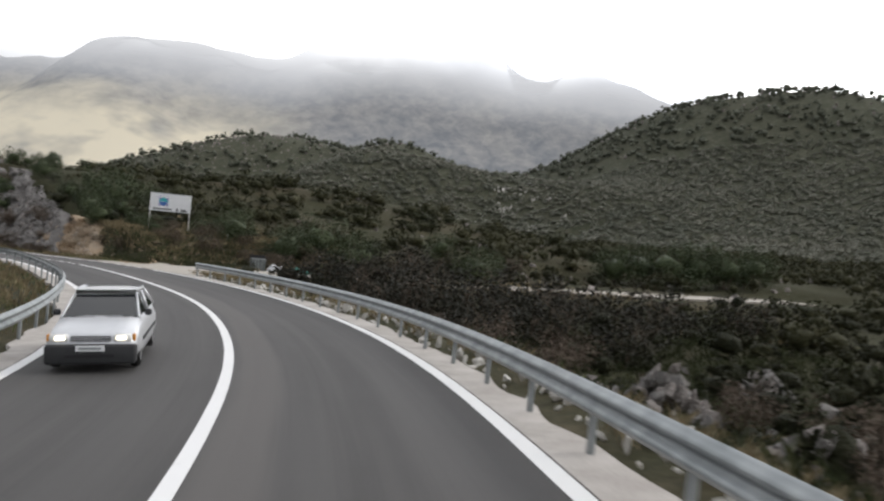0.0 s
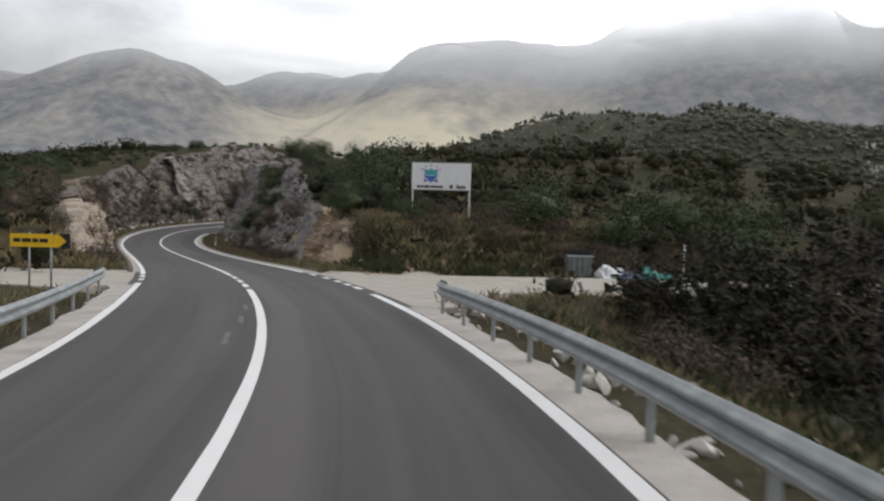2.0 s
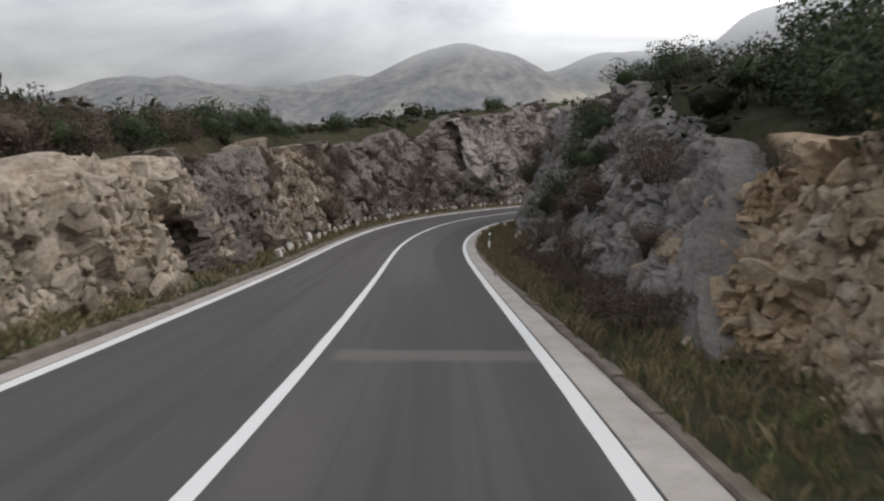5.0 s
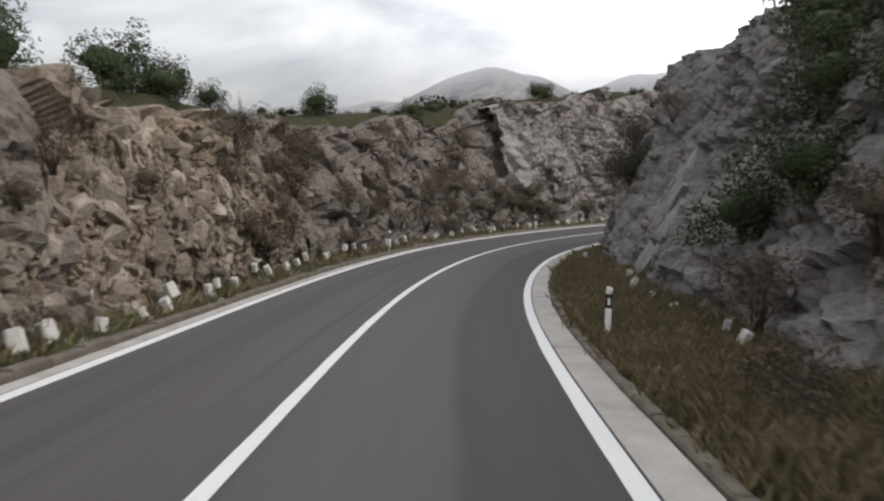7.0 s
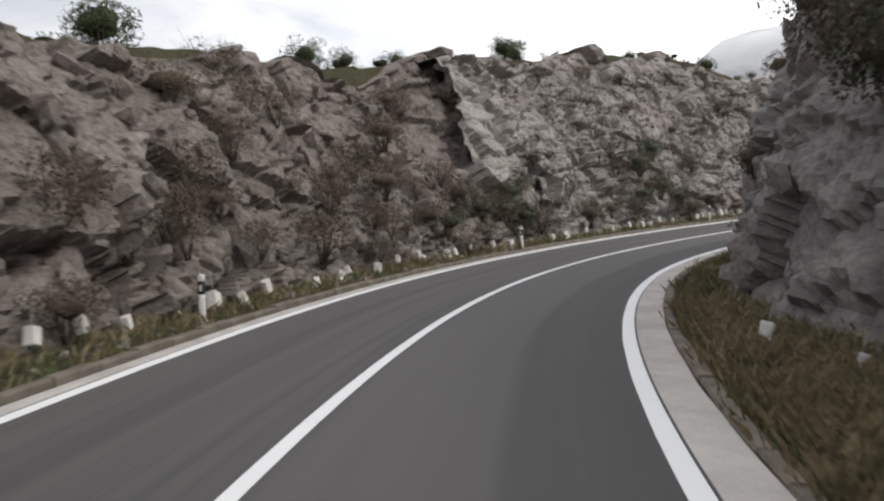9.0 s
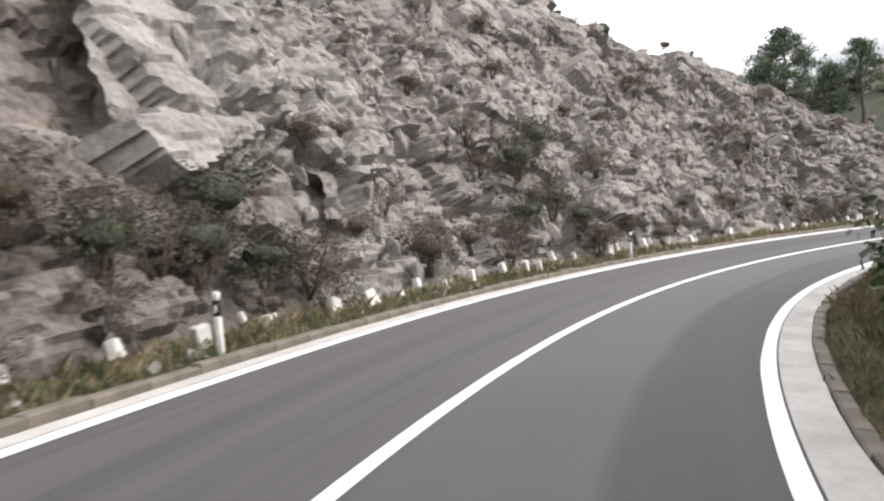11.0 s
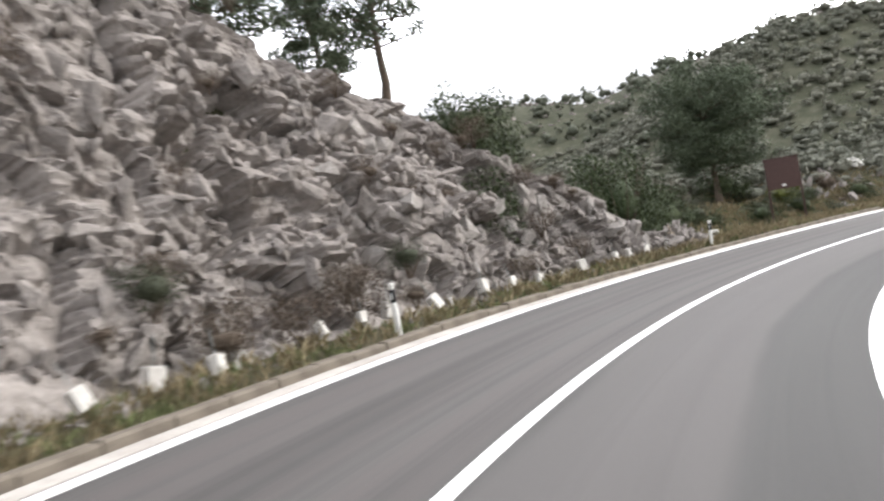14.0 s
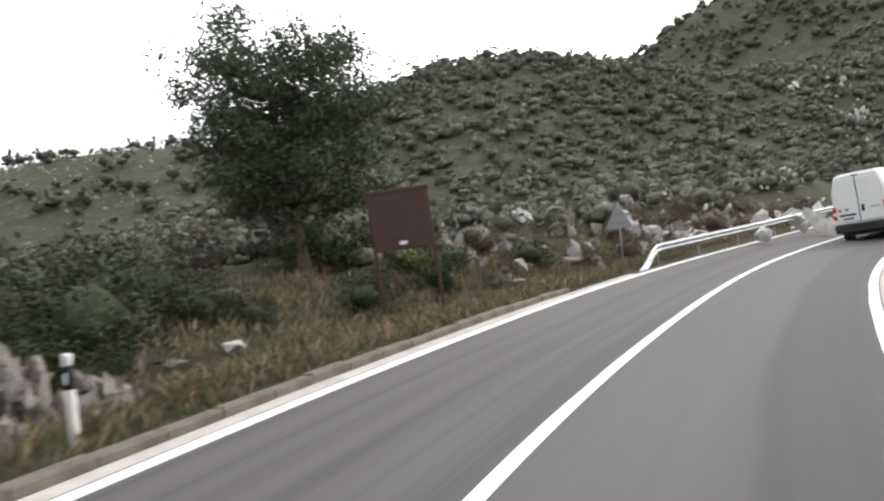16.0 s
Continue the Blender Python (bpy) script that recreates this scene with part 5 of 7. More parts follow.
def car(m):
    """A small silver hatchback of the nineties; its front looks to -y at y = 0."""
    ob = thing("hatchback_car", m, "silver hatchback car with lit headlamps and dark bumpers", "car")

    def ring(y, wlo, wmid, wsh, z0, zmid, ztop, crown=0.03):
        half = [(wlo, z0), (wmid, z0 + 0.12), (wmid + 0.01, zmid), (wsh, ztop), (wsh * 0.5, ztop + crown)]
        return [(x, y, z) for x, z in half] + [(-x, y, z) for x, z in half[::-1]]

    lower = loft([ring(0.06, 0.66, 0.74, 0.66, 0.32, 0.55, 0.66), ring(0.16, 0.74, 0.80, 0.72, 0.26, 0.58, 0.74), ring(0.55, 0.80, 0.84, 0.75, 0.24, 0.62, 0.82), ring(1.15, 0.82, 0.845, 0.76, 0.24, 0.66, 0.92), ring(1.5, 0.82, 0.85, 0.77, 0.24, 0.68, 0.95), ring(3.2, 0.82, 0.85, 0.77, 0.24, 0.70, 0.97), ring(3.9, 0.80, 0.83, 0.74, 0.28, 0.70, 0.94), ring(4.06, 0.72, 0.76, 0.68, 0.34, 0.66, 0.86)])
    part("body", lower, CAR_SILVER, ob, flat=False)
    roof = loft([ring(1.93, 0.58, 0.60, 0.57, 1.325, 1.335, 1.35, 0.012), ring(2.3, 0.62, 0.63, 0.58, 1.345, 1.365, 1.39, 0.02), ring(3.1, 0.61, 0.63, 0.57, 1.33, 1.36, 1.40, 0.02), ring(3.45, 0.58, 0.60, 0.54, 1.28, 1.31, 1.34, 0.015)])
    part("roof", roof, CAR_SILVER, ob, flat=False)

    def pane(pts, name, label):
        bm = bmesh.new()
        a = [bm.verts.new(p) for p in pts]
        n = (Vector(pts[1]) - Vector(pts[0])).cross(Vector(pts[2]) - Vector(pts[0])).normalized() * 0.012
        b = [bm.verts.new(Vector(p) - n) for p in pts]
        bm.faces.new(a)
        bm.faces.new(b[::-1])
        for i in range(len(a)):
            bm.faces.new((a[i - 1], b[i - 1], b[i], a[i]))
        bmesh.ops.recalc_face_normals(bm, faces=bm.faces)
        return part(name, bm, GLASS, ob, label)

    pane([(-0.72, 1.22, 0.93), (0.72, 1.22, 0.93), (0.575, 1.95, 1.345), (-0.575, 1.95, 1.345)], "windscreen", "dark windscreen")
    pane([(-0.68, 3.92, 0.95), (0.68, 3.92, 0.95), (0.55, 3.46, 1.31), (-0.55, 3.46, 1.31)], "rear_window", "dark rear window")
    for sx in (-1, 1):
        pane([(sx * 0.775, 1.5, 0.96), (sx * 0.775, 2.45, 0.97), (sx * 0.625, 2.45, 1.35), (sx * 0.615, 2.02, 1.33)], "side_window", "dark side window")
        pane([(sx * 0.775, 2.53, 0.97), (sx * 0.765, 3.75, 0.97), (sx * 0.60, 3.42, 1.30), (sx * 0.625, 2.53, 1.35)], "side_window", "dark side window")
        for (ya, za, xa), (yb, zb, xb), w in (((1.2, 0.93, 0.75), (1.97, 1.36, 0.605), 0.05), ((2.49, 0.96, 0.785), (2.49, 1.37, 0.635), 0.06), ((3.9, 0.95, 0.74), (3.44, 1.32, 0.585), 0.09)):
            bm = bmesh.new()
            a, b = Vector((sx * xa, ya, za)), Vector((sx * xb, yb, zb))
            cyl(bm, w * 0.6, (b - a).length, Matrix.Translation((a + b) / 2) @ (b - a).to_track_quat("Z", "Y").to_matrix().to_4x4(), 8)
            part("pillar", bm, CAR_SILVER, ob, flat=False)
        lamp = part("headlamp", boxed(sx * 0.57 - 0.17, sx * 0.57 + 0.17, 0.03, 0.18, 0.60, 0.75, 0.03), CLEAR_LENS, ob, "clear headlamp", flat=False)
        part("bulb", boxed(sx * 0.55 - 0.10, sx * 0.55 + 0.10, 0.012, 0.05, 0.63, 0.72, 0.02), LAMP_ON, lamp, "lit warm white bulb")
        part("indicator", boxed(sx * 0.77 - 0.03, sx * 0.77 + 0.03, 0.12, 0.22, 0.60, 0.74, 0.015), plain("amber_lens", (0.6, 0.25, 0.04), 0.3), ob, "amber indicator")
        part("mirror", boxed(sx * 0.89 - 0.07, sx * 0.89 + 0.07, 1.50, 1.62, 0.94, 1.07, 0.03), DARK_TRIM, ob, "dark mirror", flat=False)
        part("side_moulding", boxed(sx * 0.855 - 0.015, sx * 0.855 + 0.015, 1.0, 3.4, 0.50, 0.58, 0.008), DARK_TRIM, ob, "dark side moulding")
        part("wiper", boxed(min(sx * 0.1, sx * 0.55), max(sx * 0.1, sx * 0.55), 1.17, 1.20, 0.945, 0.96), BLACK_PLASTIC, ob)
    part("grille", boxed(-0.36, 0.36, 0.035, 0.10, 0.60, 0.71, 0.015), BLACK_PLASTIC, ob, "black grille")
    for k in range(3):
        part("slat", boxed(-0.34, 0.34, 0.025, 0.06, 0.615 + 0.03 * k, 0.627 + 0.03 * k), CAR_SILVER, ob)
    part("badge", boxed(-0.07, 0.07, 0.018, 0.04, 0.63, 0.69, 0.01), RIM, ob, "small round badge")
    part("bumper", boxed(-0.82, 0.82, -0.03, 0.34, 0.17, 0.56, 0.06, 3), DARK_TRIM, ob, "dark front bumper", flat=False)
    part("bumper", boxed(-0.78, 0.78, 3.85, 4.12, 0.30, 0.58, 0.06, 3), DARK_TRIM, ob, "dark rear bumper", flat=False)
    plate = part("number_plate", boxed(-0.26, 0.26, -0.045, -0.028, 0.43, 0.54, 0.005), SIGN_WHITE, ob, "white number plate")
    part("bar", boxed(-0.2, 0.2, -0.05, -0.044, 0.46, 0.51), GREY_METAL, plate)
    part("air_intake", boxed(-0.45, 0.45, -0.036, 0.0, 0.30, 0.38, 0.01), BLACK_PLASTIC, ob)
    for x in (-0.74, 0.74):
        for y in (0.78, 3.25):
            wheel(ob, x, y, 0.29, 0.18)
    return ob


_cp = at(14.15, 2.12)[0]
car(Matrix.Translation(_cp) @ Matrix.Rotation(radians(heading(14.9) + 1), 4, "Z") @ Matrix.Rotation(radians(4.5), 4, "Y").inverted() @ Matrix.Diagonal((0.84, 0.88, 0.83, 1)))


# ---- plants ----
def leaf_cloud(rs, lobes, count, size, fill=0.35, up=0.0):
    """Leaf quads in lobes of (x, y, z, rx, ry, rz): vertices and faces."""
    lobes = np.array(lobes, float)
    w = (lobes[:, 3] * lobes[:, 4] * lobes[:, 5]) ** (2 / 3)
    k = rs.choice(len(lobes), count, p=w / w.sum())
    n = rs.randn(count, 3)
    n /= np.linalg.norm(n, axis=1)[:, None]
    r = np.where(rs.rand(count) < fill, rs.rand(count) ** 0.5, 0.82 + 0.26 * rs.rand(count))
    c = lobes[k, :3] + n * lobes[k, 3:] * r[:, None]
    face = n * 0.7 + rs.randn(count, 3) * 0.75 + (0, 0, up)
    face /= np.linalg.norm(face, axis=1)[:, None]
    a = np.cross(face, rs.randn(count, 3))
    a /= np.linalg.norm(a, axis=1)[:, None]
    b = np.cross(face, a)
    sz = size * rs.uniform(0.55, 1.3, count)[:, None]
    e = rs.uniform(0.35, 0.6, count)[:, None]
    v = np.stack([c - a * sz - b * sz * e * 0.5, c + a * sz * 0.35 - b * sz * e, c + a * sz + b * sz * e * 0.4, c - a * sz * 0.4 + b * sz * e], 1).reshape(-1, 3)
    return v, np.arange(count * 4).reshape(-1, 4)


def lumps(rs, lobes, shrink, detail):
    """Rough closed clumps that fill the heart of the lobes: vertices and triangles."""
    bm = bmesh.new()
    bmesh.ops.create_icosphere(bm, subdivisions=detail, radius=1)
    bm.verts.ensure_lookup_table()
    u = np.array([v.co for v in bm.verts])
    t = np.array([[v.index for v in f.verts] for f in bm.faces])
    bm.free()
    vs, fs = [], []
    for k, lobe in enumerate(lobes):
        lobe = np.array(lobe, float)
        vs.append(lobe[:3] + u * lobe[3:] * shrink * rs.uniform(0.72, 1.18, len(u))[:, None])
        fs.append(t + k * len(u))
    return np.concatenate(vs), np.concatenate(fs)


def stem(bm, a, b, r0, r1, n=7):
    a, b = Vector(a), Vector(b)
    cyl(bm, r0, (b - a).length, Matrix.Translation((a + b) / 2) @ (b - a).to_track_quat("Z", "Y").to_matrix().to_4x4(), n, r1)


def bush(seed, w, h, material, label, count=1500, leaf=0.07, category="bush", bare=0.0):
    rs = np.random.RandomState(seed)
    ob = thing("bush", Matrix(), label, category)
    bm = bmesh.new()
    tips = []
    for _ in range(8):
        a = rs.uniform(0, 6.28)
        tip = (math.cos(a) * w * rs.uniform(0.2, 0.7), math.sin(a) * w * rs.uniform(0.2, 0.7), h * rs.uniform(0.45, 0.95))
        stem(bm, (rs.uniform(-0.1, 0.1), rs.uniform(-0.1, 0.1), -0.3), tip, 0.035, 0.01, 5)
        tips.append(tip)
    if bare:
        for _ in range(int(90 * bare)):
            t = tips[rs.randint(len(tips))]
            o = rs.randn(3) * (w * 0.35, w * 0.35, h * 0.25)
            stem(bm, t, (t[0] + o[0], t[1] + o[1], max(0.05, t[2] + o[2])), 0.010, 0.003, 3)
    part("trunk", bm, BARK, ob)
    lobes = [(0, 0, h * 0.45, w * 0.75, w * 0.75, h * 0.42)]
    for _ in range(14):
        a, e = rs.uniform(0, 6.28), rs.uniform(0.1, 0.85)
        q = rs.uniform(0.3, 0.8) * w
        lobes.append((math.cos(a) * q, math.sin(a) * q, h * e, w * rs.uniform(0.22, 0.45), w * rs.uniform(0.22, 0.45), h * rs.uniform(0.14, 0.3)))
    v, f = leaf_cloud(rs, lobes, count, leaf, 0.2)
    f = f.tolist()
    if not bare:
        cv, cf = lumps(rs, lobes[:1], 0.58, 2)
        f, v = f + (cf + len(v)).tolist(), np.concatenate([v, cv])
    v[:, 2] = np.maximum(v[:, 2], 0.02)
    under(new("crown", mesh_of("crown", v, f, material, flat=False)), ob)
    return ob


def pine(seed, h, w, label, count=5200, clear=0.25, spread=1.0, top=0.72, power=1.3, full=0):
    """A pine: bent tapered trunk, limbs, and tufted needle clumps with gaps."""
    rs = np.random.RandomState(seed)
    ob = thing("pine_tree", Matrix(), label, "pine tree")
    bm = bmesh.new()
    p, r = Vector((0, 0, -0.5)), 0.055 * h**0.75
    trunk = [p.copy()]
    for k in range(8):
        q = p + Vector((rs.uniform(-0.12, 0.12) * spread, rs.uniform(-0.12, 0.12) * spread, (h * 0.95 + 0.5) / 8))
        stem(bm, p, q, r, r * 0.84, 9)
        p, r = q, r * 0.84
        trunk.append(p.copy())
    lobes = []
    for k in range(34):
        u = clear + (1 - clear) * (k + 0.5) / 34
        i = min(int(u * 8), 7)
        o = trunk[i].lerp(trunk[i + 1], u * 8 - i)
        a = k * 2.4 + rs.uniform(-0.5, 0.5)
        reach = w * (1.0 - top * max(0, (u - 0.45) / 0.55) ** power) * rs.uniform(0.6, 1.05) * (0.75 + 0.25 * min(1, (u - clear) * 5))
        tip = o + Vector((math.cos(a) * reach, math.sin(a) * reach, reach * rs.uniform(0.05, 0.32)))
        stem(bm, o, tip, 0.045, 0.012, 5)
        for _ in range(6):
            t = o.lerp(tip, rs.uniform(0.4, 1.05))
            s = w * rs.uniform(0.09, 0.2)
            lobes.append((t.x + rs.uniform(-0.3, 0.3), t.y + rs.uniform(-0.3, 0.3), t.z + s * 0.6, s * 1.25, s * 1.25, s * rs.uniform(0.7, 1.2)))
    part("trunk", bm, BARK, ob)
    for k in range(full):
        u = clear + 0.12 + (0.84 - clear) * (k + 0.5) / full
        o = trunk[min(int(u * 8), 7)]
        a, r = rs.uniform(0, 6.28), w * rs.uniform(0.1, 0.45)
        lobes.append((o.x + r * math.cos(a), o.y + r * math.sin(a), o.z, w * rs.uniform(0.28, 0.42), w * rs.uniform(0.28, 0.42), w * rs.uniform(0.16, 0.26)))
    v, f = leaf_cloud(rs, lobes, count, 0.075, 0.62, 0.5)
    f = f.tolist()
    if full:
        cv, cf = lumps(rs, lobes[-full:], 0.45, 2)
        f, v = f + (cf + len(v)).tolist(), np.concatenate([v, cv])
    under(new("crown", mesh_of("crown", v, f, LEAF_PINE, flat=False)), ob)
    return ob


def plant_at(x, y, lift=0.0, turn=0.0, scale=1.0, flat=1.0):
    return Matrix.Translation((x, y, on_land(x, y, lift))) @ Matrix.Rotation(turn, 4, "Z") @ Matrix.Diagonal((scale, scale, scale * flat, 1))


_park = Matrix.Translation((0, 0, 0))
GREEN = [bush(k, 1.4, 1.9, LEAF, "dense dark evergreen bush on the rocky slope", 2900, 0.05) for k in range(3)]
OLIVE = [bush(k + 10, 1.1, 1.3, LEAF_OLIVE, "grey-green bush among the rocks", 1400, 0.042) for k in range(2)]
TWIG = [bush(k + 20, 1.2, 1.5, LEAF_BROWN, "brown leafless winter shrub", 1300, 0.042, bare=0.8) for k in range(2)]
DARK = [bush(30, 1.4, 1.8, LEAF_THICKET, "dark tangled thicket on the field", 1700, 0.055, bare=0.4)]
TAN = [bush(33, 1.2, 1.4, LEAF_TAN, "tan dry winter shrub on the bank", 1500, 0.05, bare=0.8)]
_kinds = {"g": GREEN, "o": OLIVE, "t": TWIG, "d": DARK, "y": TAN}
_used = {}
_rb = np.random.RandomState(5)


_joined = {}


def plant(kind, m, join=""):
    x, y = m.translation.x, m.translation.y
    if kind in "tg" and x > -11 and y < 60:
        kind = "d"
    elif kind == "t" and -32 < x < -8 and 63 < y < 80 and not join:
        kind = "y"
    group = _kinds[kind]
    k = _rb.randint(len(group))
    key = (kind, k)
    s, d = (float(v[0]) for v in nearest(np.array([m.translation.x]), np.array([m.translation.y])))
    need = 4.5 + 0.75 * m.to_scale().x - abs(d)
    if need > 0 and m.translation.z < at(s, 0)[0][2] + 2.5:
        l = along(s)[2][0] * np.sign(d) * need
        m = Matrix.Translation((l[0], l[1], 0)) @ m
    if join:
        _joined.setdefault((join, kind), []).append((group[k], m))
        return None
    if key not in _used:
        _used[key] = group[k]
        group[k].matrix_world = m
        return group[k]
    ob = copy_thing(group[k], Matrix())
    ob.matrix_world = m
    return ob


def plant_sd(kind, s, d, scale, flat=1.0, lift=-0.1, join=""):
    p = at(s, d)[0]
    return plant(kind, plant_at(p[0], p[1], lift, _rb.uniform(0, 6.28), scale, flat), join)


def thicket(place, kind, rows):
    """Shrubs that nobody could count, as one mesh of leaves."""
    words = {"d": "dark tangled", "y": "tan dry", "g": "dark evergreen", "o": "grey-green", "t": "brown leafless winter"}
    vs, fs, o = [], [], 0
    for proto, m in rows:
        for child in proto.children:
            me = child.data
            v = np.empty(len(me.vertices) * 3)
            me.vertices.foreach_get("co", v)
            a = np.array(m)
            vs.append(v.reshape(-1, 3) @ a[:3, :3].T + a[:3, 3])
            fs += [tuple(o + i for i in q.vertices) for q in me.polygons]
            o += len(me.vertices)
    tagged(new("thicket", mesh_of("thicket", np.concatenate(vs), fs, rows[0][0].children[-1].data.materials[0], flat=False)), f"{words[kind]} shrubs {place}", "shrubs", kind="stuff")


def crest(side, s):
    return (left_foot(s) + table(LEFT_TOP, s) / 2.3) if side > 0 else -(right_foot(s) + 0.4 + table(RIGHT_TOP, s) / 1.6)


# along the crest of the cuts
for s in np.arange(74, 200, 3.4):
    if _rb.rand() < (0.95 if s < 112 else 0.5):
        plant_sd("g" if _rb.rand() < 0.75 else "o", s + _rb.uniform(-1, 1), crest(1, s) + _rb.uniform(1.2, 3.0), _rb.uniform(0.4, 0.9) * (1.2 if s < 92 else 1.0))
    if _rb.rand() < 0.9 and s < 130:
        plant_sd("g", s + _rb.uniform(-1, 1), crest(1, s) + _rb.uniform(3.5, 8.0), _rb.uniform(0.55, 1.0))
for s in np.arange(68, 180, 4.4):
    if _rb.rand() < 0.9:
        plant_sd("g" if _rb.rand() < 0.7 else "o", s, crest(-1, s) - _rb.uniform(1.0, 4.0), _rb.uniform(0.6, 1.35))
for s, d, k in [(146, -7.4, 1.5), (149, -7.0, 1.7), (152, -7.4, 1.9), (155.5, -7.2, 1.6), (159, -7.6, 1.8), (82, -10.5, 1.3), (86, -11.5, 1.5), (90, -11, 1.1), (79, -12, 1.4), (84, -13.5, 1.9), (88, -15, 2.1), (80, -15.5, 1.7), (92, -14.5, 1.6), (118, 10.5, 1.25), (122, 11, 1.0), (137, 12, 1.0), (113, 11, 1.2)]:
    plant_sd("g", s, d, k)
# on the right slope and at its foot
for s in np.arange(80, 101, 1.3):
    plant_sd("y", s, -_rb.uniform(5.3, 6.3), _rb.uniform(0.35, 0.65), join="at the foot of the rocky bank")
for s in np.arange(79, 178, 2.4):
    u = _rb.uniform(0.05, 0.9)
    d = -(right_foot(s) + 0.15 + u * table(RIGHT_TOP, s) / (1.6 + 1.0 * smooth(117, 132, s)))
    p = at(s, d, u * table(RIGHT_TOP, s) - 0.15)[0]
    if 109 < s < 123 and u < 0.6:
        continue
    plant("g" if _rb.rand() < (0.15 if s < 104 else 0.4) else ("o" if _rb.rand() < 0.4 else "t"), Matrix.Translation(p) @ Matrix.Rotation(_rb.uniform(0, 6.28), 4, "Z") @ Matrix.Scale(_rb.uniform(0.35, 0.85), 4), "on the steep rocky slope")
for s in np.arange(146, 186, 2.4):
    plant_sd("g" if _rb.rand() < 0.7 else "o", s, -_rb.uniform(6.0, 9.5), _rb.uniform(0.7, 1.5))
# shrubs on and below the left face
for s in np.arange(92, 195, 2.0):
    u = _rb.rand() ** 1.8 * 0.9
    top = float(table(LEFT_TOP, s))
    p = at(s, left_foot(s) - 0.25 + u * top / 2.3, u * top + 0.1)[0]
    kind = "t" if _rb.rand() < 0.55 else ("o" if _rb.rand() < 0.7 else "g")
    plant(kind, Matrix.Translation(p) @ Matrix.Rotation(_rb.uniform(0, 6.28), 4, "Z") @ Matrix.Scale(_rb.uniform(0.25, 0.75) * (1.0 if top > 3 else 0.6), 4), "rooted in the rock of the road cut")
for s, u, k in [(104.5, 0.5, 0.8), (106, 0.68, 0.9), (106.5, 0.3, 0.9), (108.5, 0.2, 0.9), (108, 0.5, 1.0), (110, 0.62, 1.0), (112, 0.7, 1.1), (127, 0.4, 0.8)]:
    top = float(table(RIGHT_TOP, s))
    p = at(s, -(right_foot(s) + 0.2 + u * top / (1.6 + 1.0 * float(smooth(117, 132, s)))), u * top - 0.1)[0]
    plant("g", Matrix.Translation(p) @ Matrix.Rotation(s, 4, "Z") @ Matrix.Scale(k, 4))
for s in np.r_[np.arange(118, 153, 0.8), np.arange(153, 172, 2.6)]:
    u = _rb.rand() ** 1.4 * 0.8 if s < 153 else _rb.uniform(0, 0.25)
    top = float(table(LEFT_TOP, s))
    p = at(s, left_foot(s) - 0.3 + u * top / 2.3, u * top + 0.05)[0]
    plant("t" if (s < 153 and _rb.rand() < 0.7) or _rb.rand() < 0.3 else "o", Matrix.Translation(p) @ Matrix.Rotation(_rb.uniform(0, 6.28), 4, "Z") @ Matrix.Scale(_rb.uniform(0.6, 1.0), 4), "rooted in the rock of the road cut")
# by the field, the junction and the lay-by
for x, y, kind, k in [(-4, 66, "t", 1.6), (2, 69, "g", 1.6), (-21.5, 64.5, "t", 0.9), (-19, 65.5, "t", 1.0), (-16.5, 66.5, "t", 0.9), (-13.5, 65.8, "t", 1.1), (-11, 67, "t", 1.0), (-23.5, 67.5, "t", 1.0), (-20.5, 68.5, "t", 1.1), (-17.5, 69, "t", 0.9), (-14.8, 68, "t", 0.8), (-24.5, 70, "t", 0.9), (-22, 70.5, "o", 0.8), (-12.5, 70, "t", 1.1), (-9.5, 51.5, "t", 1.1), (-7.5, 52.5, "t", 1.5), (-5.5, 53, "t", 1.6), (-8.5, 49, "t", 0.9), (-3, 53.5, "t", 1.7), (-4, 46.5, "t", 1.7), (-1, 44.5, "t", 2.0), (1.5, 47.5, "g", 1.7), (-2.5, 50.5, "t", 1.8), (-6.5, 50, "t", 1.5), (4.5, 44, "t", 2.0), (3, 51.5, "t", 1.6), (7.5, 48, "g", 1.8), (5.5, 40, "t", 1.6), (8, 36, "g", 1.4), (1, 40, "t", 1.1), (-5, 43, "o", 0.9), (10, 42, "g", 1.9), (-22, 72, "g", 1.0), (-27.5, 71.5, "g", 1.0), (-29.5, 69.5, "t", 0.9), (-18.5, 70, "g", 1.5), (-14, 69.5, "g", 1.8), (-8, 69, "g", 1.9), (-26, 66.0, "t", 0.8), (-23, 65.0, "t", 0.7), (-20, 66.5, "o", 0.8), (-17, 65.2, "o", 0.6), (-31, 72, "g", 1.3), (-20, 75, "g", 1.6), (-12, 73, "g", 2.0), (-36, 60.5, "t", 0.8), (-38.5, 59.8, "t", 0.9), (-41, 59.5, "t", 0.8), (-35.3, 61.0, "t", 0.6), (-43, 60.5, "o", 0.8), (-47, 62, "g", 0.9), (-50, 64, "g", 1.0), (-44, 63.5, "g", 0.9), (-53, 66, "g", 1.1), (-57, 69, "g", 1.1)]:
    plant(kind, plant_at(x, y, -0.1, _rb.uniform(0, 6.28), k))
for s in np.arange(3, 47, 2.0):
    plant_sd("t" if _rb.rand() < 0.4 else "g", s, -_rb.uniform(8, 15), _rb.uniform(0.5, 1.1), join="on the field")
for s in np.arange(10, 52, 4.0):
    plant_sd("o" if _rb.rand() < 0.6 else "t", s, _rb.uniform(6.2, 12), _rb.uniform(0.3, 0.6), join="beside the bend")
